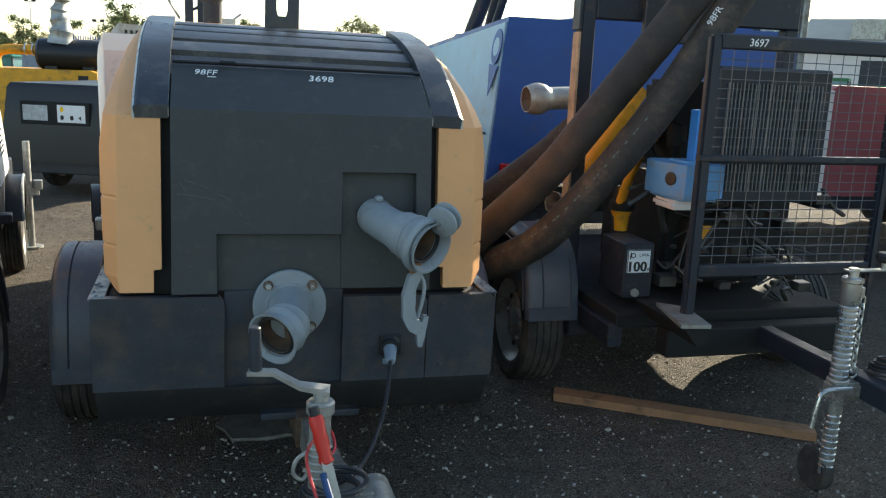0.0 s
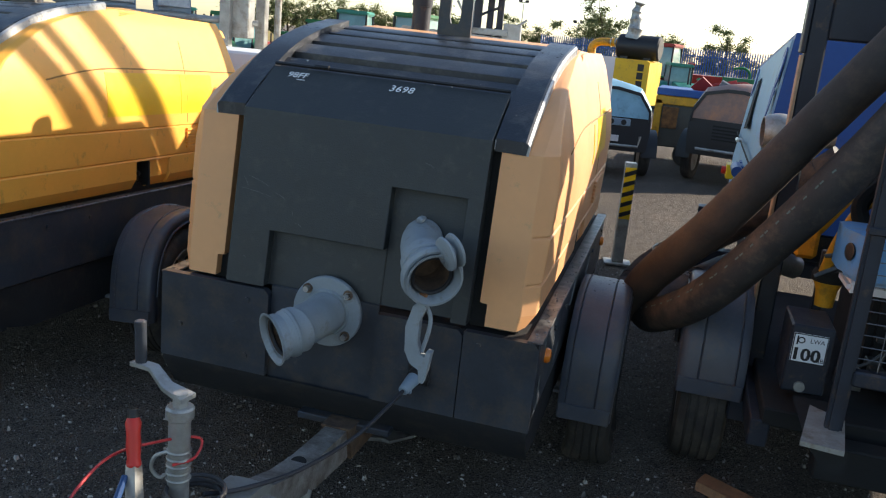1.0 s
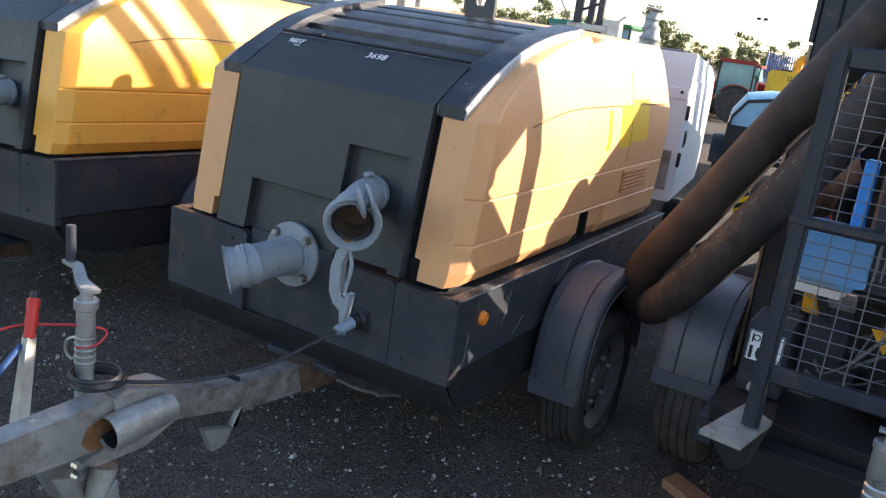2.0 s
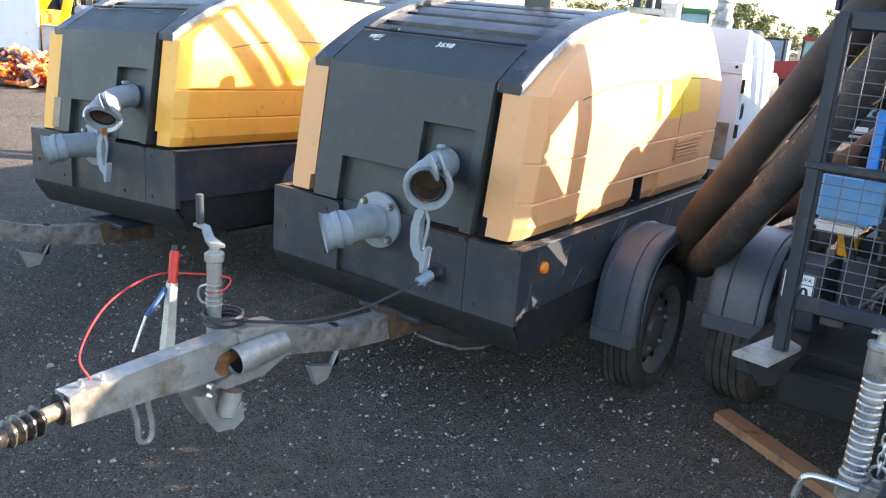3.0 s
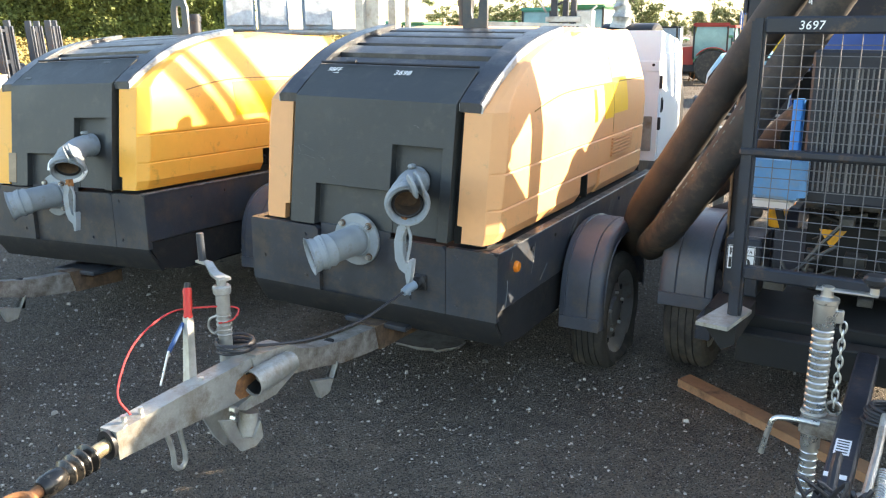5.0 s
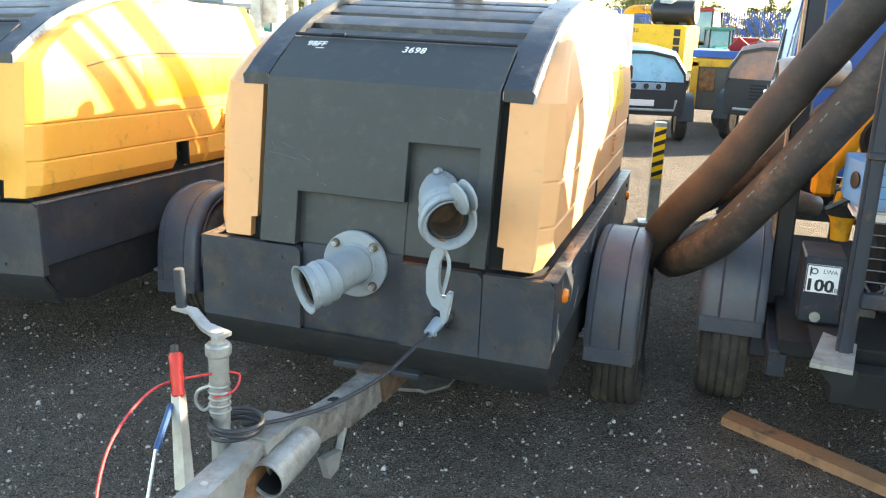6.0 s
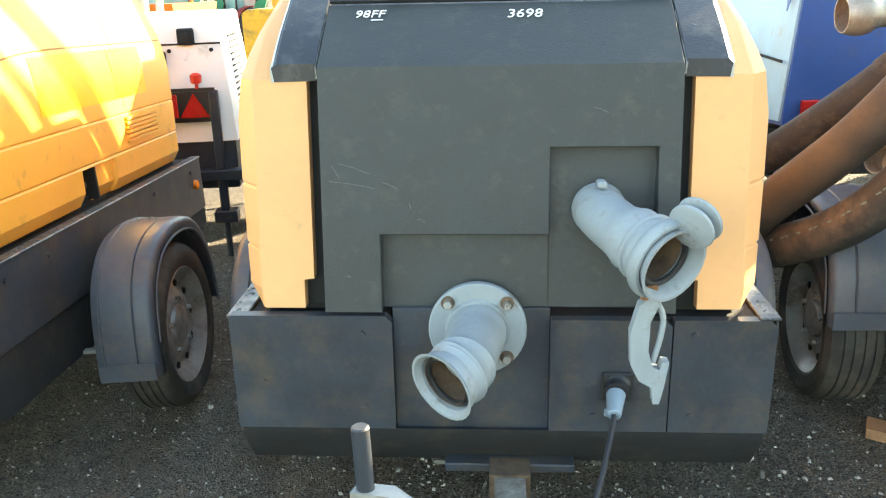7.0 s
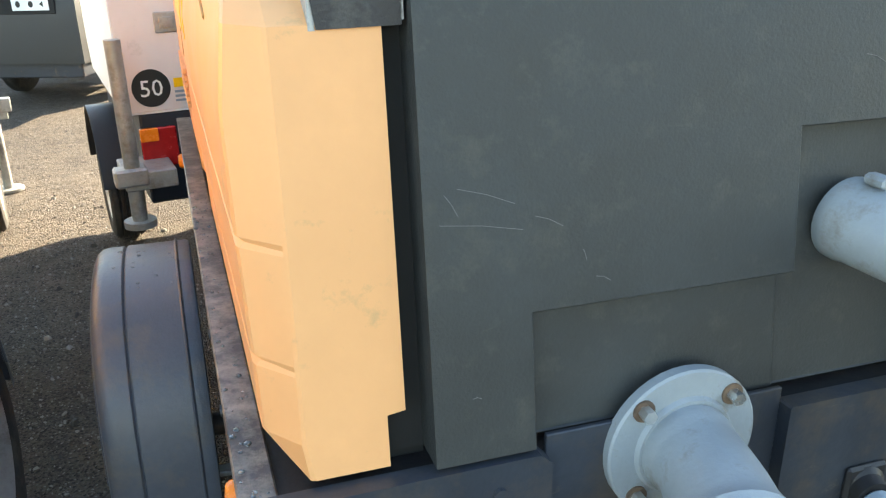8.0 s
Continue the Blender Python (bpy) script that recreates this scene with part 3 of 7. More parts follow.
def front_relief(parent):
    """The moulded front cover with its two recesses, following the lean of the front."""
    xs = [-0.502, -0.336, 0.135, 0.143, 0.441, 0.502]
    zs = [0.925, 1.02, 1.150, 1.392, 1.600, 1.615]

    def depth(i, j):
        if j < 2 and 1 <= i <= 2:
            return 0.045
        if 0 <= j < 3 and i == 3:
            return 0.050
        return 0.0
    bm = bmesh.new()

    def quad(*ps):
        bm.faces.new([bm.verts.new(p) for p in ps])

    def P(x, z, d):
        return (x, cover_y(z) + d, z)
    nx, nz = len(xs) - 1, len(zs) - 1
    for i in range(nx):
        for j in range(nz):
            d = depth(i, j)
            quad(P(xs[i], zs[j], d), P(xs[i + 1], zs[j], d), P(xs[i + 1], zs[j + 1], d), P(xs[i], zs[j + 1], d))
            if i + 1 < nx and depth(i + 1, j) != d:
                e = depth(i + 1, j)
                quad(P(xs[i + 1], zs[j], d), P(xs[i + 1], zs[j], e), P(xs[i + 1], zs[j + 1], e), P(xs[i + 1], zs[j + 1], d))
            if j + 1 < nz and depth(i, j + 1) != d:
                e = depth(i, j + 1)
                quad(P(xs[i], zs[j + 1], d), P(xs[i + 1], zs[j + 1], d), P(xs[i + 1], zs[j + 1], e), P(xs[i], zs[j + 1], e))
    yc, zc = cover_y(1.615), 1.615
    yt, zt = 0.335, 1.772
    quad((-0.502, yc, zc), (0.502, yc, zc), (0.502, yt, zt), (-0.502, yt, zt))
    quad((-0.502, yt, zt), (0.502, yt, zt), (0.502, yt, zt - 0.05), (-0.502, yt, zt - 0.05))
    for x in (-0.502, 0.502):
        quad((x, cover_y(0.925), 0.925), (x, cover_y(0.925) + 0.10, 0.925), (x, yc + 0.10, zc), (x, yc, zc))
        quad((x, yc, zc), (x, yc + 0.10, zc), (x, yt, zt - 0.05), (x, yt, zt))
    for i in range(nx):
        quad(P(xs[i], 0.925, depth(i, 0)), P(xs[i + 1], 0.925, depth(i, 0)), (xs[i + 1], 0.15, 0.925), (xs[i], 0.15, 0.925))
    bmesh.ops.remove_doubles(bm, verts=bm.verts, dist=1e-5)
    return part("front_cover", finish(bm, 0.004, 1), M_COVER, parent, "scuffed blackish green moulded front cover", 24)


def coupling(parent, pts, name, label, lever):
    """A cast branch pipe with a rolled bead and an open lever coupling."""
    sp = spline(pts, 5)
    n = len(sp)
    rad = []
    for i in range(n):
        f = i / (n - 1)
        rad.append((0.072 + 0.008 * min(1, max(0, f - 0.5) * 4) if lever else 0.080) + (0.004 if f < 0.15 else 0) + (0.012 * max(0, 1 - abs(f - 0.66) / 0.08)) + (0.012 * max(0, 1 - abs(f - 0.80) / 0.07)) + (0.010 if f > 0.86 else 0) + (0.012 if f > 0.955 else 0))
    br = part(name, pipe(sp, rad, 0.008, 9), M_CAST, parent, label)
    d = (sp[-1] - sp[-2]).normalized()
    inner = sp[-7]
    part("rusty_bore", lathe([(0.066, 0), (0.0705, 0.004), (0.0705, 0.10), (0.0695, 0.10), (0.064, 0.01), (0.0, 0.006)], inner - d * 0.03, d, 28), M_BORE, br, "rusty inside of the pipe")
    part("rubber_seal", torus(sp[-3], d, 0.070, 0.008, 28, 8), M_BLACK, br)
    part("bead", torus(sp[int(n * 0.72)], d, 0.084, 0.010), M_CAST, br)
    if lever:
        c = sp[-2]
        part("clamp_ring", torus(c - d * 0.02, d, 0.099, 0.013, flat=1.5), M_CAST, br)
        ear = c + Vector((0.052, -0.012, 0.104))
        en = Vector((0.65, 0.67, 0.33)).normalized()
        for k in (-0.016, 0.020):
            part("lever_ear", lathe([(0.0, -0.007), (0.052, -0.008), (0.060, -0.004), (0.062, 0.003), (0.054, 0.008), (0.0, 0.005)], ear + en * k, en, 26), M_CAST, br)
        part("lever_pin", joined(cyl(ear - en * 0.02, ear + en * 0.02, 0.022, n=12), cyl(c + Vector((0.035, 0.0, 0.078)), ear - Vector((0.02, 0, 0.01)), 0.020, n=10)), M_CAST, br)
        part("cast_lug", joined(box(sp[3].x - 0.014, sp[3].x + 0.014, sp[3].y - 0.05, sp[3].y + 0.0, sp[3].z + 0.074, sp[3].z + 0.094, 0.006)), M_CAST, br)
        low = c + Vector((-0.035, 0.03, -0.095))
        part("hinge_pin", joined(cyl(low + Vector((-0.025, 0, 0)), low + Vector((0.025, 0, 0)), 0.014, n=12), box(low.x - 0.015, low.x + 0.015, low.y - 0.02, low.y + 0.02, low.z - 0.03, low.z + 0.03, 0.004)), M_RUST, br)
        ban = [(0.002, 0.0), (-0.030, -0.022), (-0.050, -0.10), (-0.045, -0.19), (-0.022, -0.235), (0.012, -0.255), (0.018, -0.302), (0.034, -0.302), (0.044, -0.255), (0.054, -0.182), (0.036, -0.180), (0.030, -0.204), (0.012, -0.196), (-0.001, -0.150), (0.0, -0.07), (0.020, -0.022)]
        tail = joined(prism([(low.x + a, low.z + b) for a, b in ban], "y", low.y - 0.022, low.y + 0.014, 0.007, 2),
                      tube(spline([low + Vector((0.012, -0.004, -0.01)), low + Vector((0.034, -0.004, -0.06)), low + Vector((0.030, -0.004, -0.12)), low + Vector((0.014, -0.004, -0.19))], 4), 0.008, 8))
        part("hanging_lever", tail, M_CAST, br, "pale cast coupling lever hanging open")
    return br


def pump_unit(label, m, material, marks, tape):
    u = thing("pump_trailer", label, "pump", m, "towable pumps in a row")
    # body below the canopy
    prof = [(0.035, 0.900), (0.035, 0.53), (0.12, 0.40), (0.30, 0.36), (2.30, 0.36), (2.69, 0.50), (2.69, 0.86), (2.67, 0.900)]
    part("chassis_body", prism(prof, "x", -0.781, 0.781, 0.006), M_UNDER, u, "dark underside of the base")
    for x0, x1, zt in ((-0.790, -0.309, 0.915), (0.150, 0.496, 0.905), (0.500, 0.790, 0.905)):
        part("front_plate", prism([(x0, 0.548), (x1, 0.548), (x1, zt - 0.02), (x1 - 0.02, zt), (x0 + 0.004, zt), (x0, zt - 0.004)], "y", -0.002, 0.034, 0.006, 2), M_SKIRT, u)
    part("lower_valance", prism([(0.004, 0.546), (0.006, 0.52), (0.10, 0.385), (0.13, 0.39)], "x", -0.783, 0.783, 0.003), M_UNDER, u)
    for s in (-1, 1):
        part("side_plate", joined(box(min(s * 0.784, s * 0.792), max(s * 0.784, s * 0.792), 0.002, 2.69, 0.595, 0.905, 0.003)), M_SKIRT, u, "scuffed black painted steel side")
        part("deck_lip", box(min(s * 0.74, s * 0.80), max(s * 0.74, s * 0.80), 0.004, 2.69, 0.903, 0.912, 0.003), M_WORN, u, "worn edge of the deck")
        for yb in (0.42, 0.75, 1.9, 2.5):
            part("bolt", cyl((s * 0.79, yb, 0.84), (s * 0.802, yb, 0.84), 0.012, n=8), M_SKIRT, u)
        if not tape:
            part("marker_lamp", lathe([(0.030, 0), (0.030, 0.012), (0.024, 0.022), (0.0, 0.026)], (s * 0.790, 0.215, 0.792), (s, 0, 0), 20), M_ORANGE, u, "round orange marker lamp")
        part("marker_lamp", lathe([(0.030, 0), (0.030, 0.012), (0.024, 0.022), (0.0, 0.026)], (s * 0.790, 2.55, 0.76), (s, 0, 0), 20), M_ORANGE, u, "round orange marker lamp")
    for x, z in ((-0.70, 0.70), (-0.40, 0.62), (0.56, 0.60), (0.28, 0.60), (0.56, 0.86), (-0.40, 0.86)):
        part("bolt", cyl((x, 0.0, z), (x, -0.010, z), 0.011, n=8), M_SKIRT, u)
    part("recess_back", box(-0.309, 0.15, 0.026, 0.037, 0.50, 0.93, 0.002), M_SKIRT, u)
    # canopy
    front_relief(u)
    for s in (-1, 1):
        p = side_panel(u, s, material)
        pts = spline([(0, y, z) for y, z in ROOF[:5]], 5)
        for k in range(6):
            z = 1.145 + 0.022 * k
            xo = 0.750 + (z - 1.0) * 0.03
            part("vent_slat", prism([(1.78, z - 0.007), (2.20, z - 0.007), (2.20, z + 0.007), (1.78, z + 0.007)], "x", min(s * xo, s * (xo + 0.010)), max(s * xo, s * (xo + 0.014)), 0.003), material, p)
        # Added black block under the panel: keeps sun out and darkens the gap.
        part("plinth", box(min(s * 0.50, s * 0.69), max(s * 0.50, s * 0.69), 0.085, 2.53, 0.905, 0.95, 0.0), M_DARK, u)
        # Black floor and wall plates paint the shade inside the latch notch.
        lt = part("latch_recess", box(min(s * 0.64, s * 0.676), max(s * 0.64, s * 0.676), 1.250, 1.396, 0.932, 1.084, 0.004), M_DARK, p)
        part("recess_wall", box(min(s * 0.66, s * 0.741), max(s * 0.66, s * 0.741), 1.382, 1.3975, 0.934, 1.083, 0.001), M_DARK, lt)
        part("latch", joined(box(min(s * 0.67, s * 0.70), max(s * 0.67, s * 0.70), 1.305, 1.345, 0.96, 1.03, 0.006), cyl((s * 0.69, 1.325, 1.01), (s * 0.715, 1.325, 1.01), 0.014, n=10)), M_BLACK, lt)
        for y0, y1, z0, z1 in (((0.97, 1.72, 1.358, 1.598), (1.724, 2.113, 1.358, 1.598)) if tape else ((1.43, 1.475, 1.40, 1.60), (1.62, 1.79, 1.40, 1.62), (1.796, 2.085, 1.42, 1.65))):
            zz = [z0 + (z1 - z0) * k / 4 for k in range(5)]
            part("unfaded_patch", loft([[(s * (lerp(PANEL_X, q) + d), y, q) for d in (0.002, -0.03) for y in ((y0, y1) if d > 0 else (y1, y0))] for q in zz]), M_PATCH, p, "bright yellow patch where a decal was")
        # Dark tube paints the shade of a moulded groove that is not cut.
        seam = spline([(0, 0.50, 1.555), (0, 0.70, 1.588), (0, 0.95, 1.615), (0, 1.3, 1.622), (0, 2.46, 1.618)], 5)
        part("panel_seam", tube([(s * (lerp(PANEL_X, q[2]) - 0.001), q[1], q[2]) for q in seam], 0.0045, 6), M_SEAM, p, "dark line painting the shade of a moulded groove")
        part("panel_seam", tube([(s * (lerp(PANEL_X, q) - 0.001), 1.795 if q > 1.35 else 1.80, q) for q in (1.30, 1.46, 1.58, 1.70, 1.80)], 0.003, 6), M_SEAM, p)
        rail = loft([[(s * 0.510, q.y, q.z - 0.012), (s * 0.628, q.y, q.z - 0.014), (s * 0.634, q.y, q.z + 0.024), (s * 0.622, q.y, q.z + 0.034), (s * 0.510, q.y, q.z + 0.036)] for q in pts])
        r = part("roof_rail", rail, M_ROOF, u, "black moulded roof edge")
        part("edge_strip", loft([[(s * 0.628, q.y + 0.004, q.z - 0.036), (s * 0.6375, q.y + 0.004, q.z - 0.034), (s * 0.6385, q.y + 0.004, q.z + 0.022), (s * 0.630, q.y + 0.004, q.z + 0.032)] for q in pts]), M_EDGE, r, "worn grey outer edge")
        # Pale strip paints the glint along the inner edge of the rail.
        part("inner_edge", loft([[(s * 0.507, q.y, q.z - 0.005), (s * 0.511, q.y, q.z - 0.005), (s * 0.513, q.y, q.z + 0.028), (s * 0.508, q.y, q.z + 0.028)] for q in pts[:7]]), M_EDGE, r)
        # Black filler stands in for the shade in the gap beside the cover.
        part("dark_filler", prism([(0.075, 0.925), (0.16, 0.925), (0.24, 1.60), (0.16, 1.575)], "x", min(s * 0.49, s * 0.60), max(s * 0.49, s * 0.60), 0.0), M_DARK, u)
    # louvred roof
    # Black sheet below the slats paints the shade of the gaps between them.
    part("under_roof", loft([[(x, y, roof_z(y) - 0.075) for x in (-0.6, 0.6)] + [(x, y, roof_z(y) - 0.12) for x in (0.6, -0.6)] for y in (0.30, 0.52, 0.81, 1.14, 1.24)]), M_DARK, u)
    slats = [(0.345, 0.475), (0.535, 0.655), (0.715, 0.835), (0.895, 1.015), (1.075, 1.22)]
    for a, b in slats:
        za, zb = roof_z(a) + 0.012, roof_z(b) + 0.012
        part("roof_slat", loft([[(x, a, za - 0.045), (x, a, za - 0.004), (x, a + 0.008, za), (x, b - 0.006, zb), (x, b, zb - 0.006), (x, b, zb - 0.02)] for x in (-0.511, -0.2, 0.2, 0.511)]), M_ROOF, u)
    part("hinge", joined(tube([(-0.5, 0.342, 1.783), (0.5, 0.342, 1.783)], 0.008, 8), tube([(-0.32, 0.337, 1.787), (-0.26, 0.337, 1.787)], 0.011, 8)), M_BLACK, u)
    part("roof_cover", loft([[(-0.645, y, roof_z(y) - 0.06), (-0.62, y, roof_z(y) - 0.012), (-0.5, y, roof_z(y) + 0.006), (0.5, y, roof_z(y) + 0.006), (0.62, y, roof_z(y) - 0.012), (0.645, y, roof_z(y) - 0.06)] for y in (1.235, 1.5, 1.9, 2.2, 2.45, 2.50)]), material, u)
    out = [(-0.07, 1.90), (0.07, 1.90), (0.085, 1.96), (0.085, 2.16), (0.06, 2.235), (-0.06, 2.235), (-0.085, 2.16), (-0.085, 1.96)]
    inn = [(-0.02, 2.02), (0.02, 2.02), (0.028, 2.05), (0.028, 2.16), (0.016, 2.185), (-0.016, 2.185), (-0.028, 2.16), (-0.028, 2.05)]
    part("lifting_eye", holed(out, inn, "y", 1.262, 1.282), M_SKIRT, u, "black steel lifting eye plate")
    part("exhaust_stub", joined(cyl((-0.335, 1.78, 1.93), (-0.335, 1.78, 2.16), 0.052, n=18, bev=0.004), cyl((-0.335, 1.78, 2.10), (-0.335, 1.78, 2.14), 0.058, n=18)), M_CAGE, u, "dark grey exhaust stub")
    # branches
    fl = part("suction_flange", lathe([(0.0, 0), (0.143, 0), (0.143, 0.018), (0.139, 0.022), (0.095, 0.022), (0.09, 0.03), (0.0, 0.03)], (-0.06, 0.028, 0.87), (0, -1, 0), 40), M_CAST, u, "round pale cast flange")
    for k in range(4):
        a = radians(45 + 90 * k)
        p = Vector((-0.06 + 0.12 * math.cos(a), 0.006, 0.87 + 0.12 * math.sin(a)))
        part("washer", cyl(p, p + Vector((0, -0.004, 0)), 0.020, n=16), M_BORE, fl)
        part("bolt", cyl(p + Vector((0, -0.004, 0)), p + Vector((0, -0.024, 0)), 0.0125, n=6), M_STEEL, fl)
    coupling(u, [(-0.06, 0.0, 0.87), (-0.066, -0.06, 0.868), (-0.082, -0.150, 0.862), (-0.104, -0.222, 0.850), (-0.150, -0.282, 0.833)], "suction_branch", "grey cast suction pipe with open mouth", False)
    elbow = [(0.272, 0.085, 1.214), (0.274, 0.03, 1.212), (0.298, -0.080, 1.190), (0.345, -0.170, 1.135), (0.388, -0.228, 1.070)] if tape else [(0.283, 0.085, 1.214), (0.286, 0.03, 1.212), (0.318, -0.068, 1.200), (0.378, -0.172, 1.180), (0.433, -0.258, 1.157)]
    coupling(u, elbow, "delivery_branch", "grey cast delivery elbow with lever coupling", True)
    if tape:
        part("white_tape", joined(torus((0.375, -0.215, 1.092), (0.45, -0.6, -0.66), 0.104, 0.017, 20, 8, 70, 165, flat=1.8), tube(spline([(0.315, -0.255, 1.150), (0.300, -0.270, 1.125), (0.296, -0.278, 1.085)], 4), 0.018, 8)), M_PAINTMARK, u, "white tape round the coupling")
    if tape:
        part("dirty_plate", loft([[(x, cover_y(z) - d, z) for x, d in ((-0.532, 0.003), (-0.452, 0.003), (-0.452, -0.004), (-0.532, -0.004))] for z in (0.945, 1.05, 1.150)]), M_MUD, u, "mud-coloured plate beside the front recess")
    # electric socket on the front plate
    if not tape:
        so = part("socket", joined(lathe([(0.040, 0), (0.044, 0.01), (0.036, 0.02), (0.034, 0.045), (0.0, 0.047)], (0.345, 0.0, 0.70), (-0.15, -1, -0.1), 18), box(0.30, 0.39, -0.015, 0.0, 0.655, 0.745, 0.006)), M_BLACK, u, "black trailer socket")
        part("plug", joined(cyl((0.338, -0.045, 0.695), (0.322, -0.13, 0.672), 0.028, 0.020, 14, 0.004), box(0.30, 0.345, -0.10, -0.085, 0.650, 0.672, 0.003)), M_BLUEGREY, so)
    # wheels, guards, axle
    for s in (-1, 1):
        flat = s > 0 and not tape
        wx = 0.085 if tape and s > 0 else 0.0
        wheel(u, (s * (0.975 + wx), 1.19 - wx * 0.5, 0.372 - (0.083 if flat else 0.024) + (0.03 if tape else 0.0)), s, R=0.372, W=0.20, rim_mat=M_RIM if tape else M_RIMDARK, squash=0.085 if flat else 0.026, rr=0.715)
        mudguard(u, min(s * (0.815 + wx), s * (1.072 + wx)), max(s * (0.815 + wx), s * (1.072 + wx)), 1.225 - wx * 0.5, 0.340, s)
        part("guard_stay", box(min(s * 0.70, s * 0.86), max(s * 0.70, s * 0.86), 0.88, 0.92, 0.36, 0.375, 0.003), M_GALV, u)
    part("axle", cyl((-0.95, 1.19, 0.33), (0.95, 1.19, 0.33), 0.035, n=16), M_SKIRT, u)
    for x in (-0.5, 0.5):
        part("chassis_rail", box(x - 0.04, x + 0.04, 0.62, 2.6, 0.27, 0.37, 0.006), M_SKIRT, u)
    # drawbar
    top = [(-1.765, 0.545), (-1.53, 0.556), (-1.25, 0.566), (-0.96, 0.574), (-0.80, 0.535), (-0.55, 0.452), (-0.36, 0.420), (-0.10, 0.400), (0.35, 0.37)]
    bot = [(0.35, 0.25), (-0.10, 0.268), (-0.36, 0.300), (-0.58, 0.355), (-0.80, 0.400), (-0.98, 0.405), (-1.20, 0.404), (-1.45, 0.420), (-1.762, 0.432)]
    bx = 0.035
    beam = part("drawbar", prism(top[:5] + bot[4:], "x", bx - 0.044, bx + 0.044, 0.010, 2), M_GALV, u, "stained galvanised drawbar beam")
    part("rear_beam", prism([(-0.82, 0.538)] + top[5:] + bot[:4] + [(-0.80, 0.402)], "x", bx - 0.046, bx + 0.046, 0.010, 2), M_GALVRUST, beam, "rust-stained rear half of the drawbar")
    part("beam_hole", lathe([(0.0, 0.0), (0.030, 0.0), (0.028, 0.003), (0.0, 0.0035)], (bx, -0.42, 0.4285), (0, -0.2, 1), 18), M_DARK, beam)
    part("clamp_cheek", prism([(-1.04, 0.575), (-0.78, 0.548), (-0.72, 0.51), (-0.76, 0.40), (-0.90, 0.345), (-1.10, 0.350), (-1.16, 0.385), (-1.00, 0.42)], "x", bx - 0.056, bx + 0.056, 0.012, 2), M_GALV, beam)
    part("end_collar", holed([(bx + 0.048 * math.cos(a), 0.488 + 0.058 * math.sin(a)) for a in np.linspace(0, 2 * math.pi, 20, False)], [(bx + 0.030 * math.cos(a), 0.488 + 0.034 * math.sin(a)) for a in np.linspace(0, 2 * math.pi, 20, False)], "y", -1.782, -1.764), M_BLACK, beam, "black rubber collar")
    sleeve = [(bx + 0.086 + 0.004 * k, -1.085 + 0.085 * k, 0.478 + 0.006 * k) for k in range(4)]
    part("clamp_sleeve", pipe([Vector(q) for q in reversed(sleeve)], [0.050, 0.056, 0.058, 0.060], 0.005, 3, 22), M_GALV, beam, "curled clamp sleeve on the drawbar")
    # Liner coloured black so the sleeve mouth looks shaded inside.
    part("sleeve_bore", lathe([(0.0, 0.11), (0.052, 0.11), (0.054, 0.0), (0.050, 0.0), (0.048, 0.10), (0.0, 0.105)], (bx + 0.087, -1.075, 0.479), (0.05, 1, 0.07), 20), M_DARK, beam, "black liner painting the shade inside the sleeve")
    part("rust_stain", prism([(-1.13, 0.500), (-1.02, 0.535), (-0.98, 0.47), (-1.04, 0.40), (-1.12, 0.41), (-1.15, 0.45)], "x", bx + 0.0445, bx + 0.0455, 0), M_RUST, beam)
    part("saddle_plate", prism([(-1.02, 0.574), (-0.80, 0.550), (-0.80, 0.558), (-1.02, 0.583)], "x", bx - 0.064, bx + 0.060, 0.002), M_GALV, beam)
    part("clamp_bolt", cyl((bx + 0.02, -1.045, 0.470), (bx + 0.02, -1.085, 0.466), 0.022, n=6), M_RUST, beam)
    part("beam_socket", prism([(-0.07, 0.407), (0.36, 0.380), (0.36, 0.245), (-0.03, 0.260)], "x", bx - 0.062, bx + 0.062, 0.006), M_BORE, beam, "dark rusty socket that holds the drawbar")
    part("clamp_bolt", cyl((bx + 0.04, -1.17, 0.385), (bx + 0.07, -1.17, 0.385), 0.016, n=8), M_STEEL, beam)
    part("clamp_bolt", cyl((bx + 0.04, -1.17, 0.345), (bx + 0.07, -1.17, 0.345), 0.016, n=8), M_STEEL, beam)
    part("rust_stain", joined(lathe([(0.0, 0), (0.03, 0.001), (0.026, 0.003), (0, 0.0035)], (bx, -1.28, 0.561), (0, 0, 1), 16)), M_RUST, beam)
    for yb in (-1.62, -1.70, -1.30):
        part("bolt", cyl((bx + 0.01, yb, 0.555), (bx + 0.01, yb, 0.578), 0.011, n=6), M_STEEL, beam)
    part("rope_hook", joined(tube(spline([(bx, a, b) for a, b in ((-1.50, 0.41), (-1.475, 0.32), (-1.47, 0.245), (-1.43, 0.225), (-1.41, 0.27), (-1.43, 0.40))], 4), 0.011, 8)), M_GALV, beam)
    part("lower_bracket", joined(prism([(-1.26, 0.37), (-1.20, 0.25), (-1.14, 0.17), (-1.05, 0.155), (-1.0, 0.18), (-1.01, 0.26), (-0.99, 0.34)], "x", bx - 0.058, bx - 0.046, 0.002),
                                 prism([(-1.26, 0.37), (-1.20, 0.25), (-1.14, 0.17), (-1.05, 0.155), (-1.0, 0.18), (-1.01, 0.26), (-1.06, 0.20), (-1.13, 0.23), (-1.18, 0.34)], "x", bx + 0.046, bx + 0.058, 0.002),
                                 cyl((bx, -1.02, 0.30), (bx, -1.05, 0.16), 0.045, n=16)), M_GALV, beam)
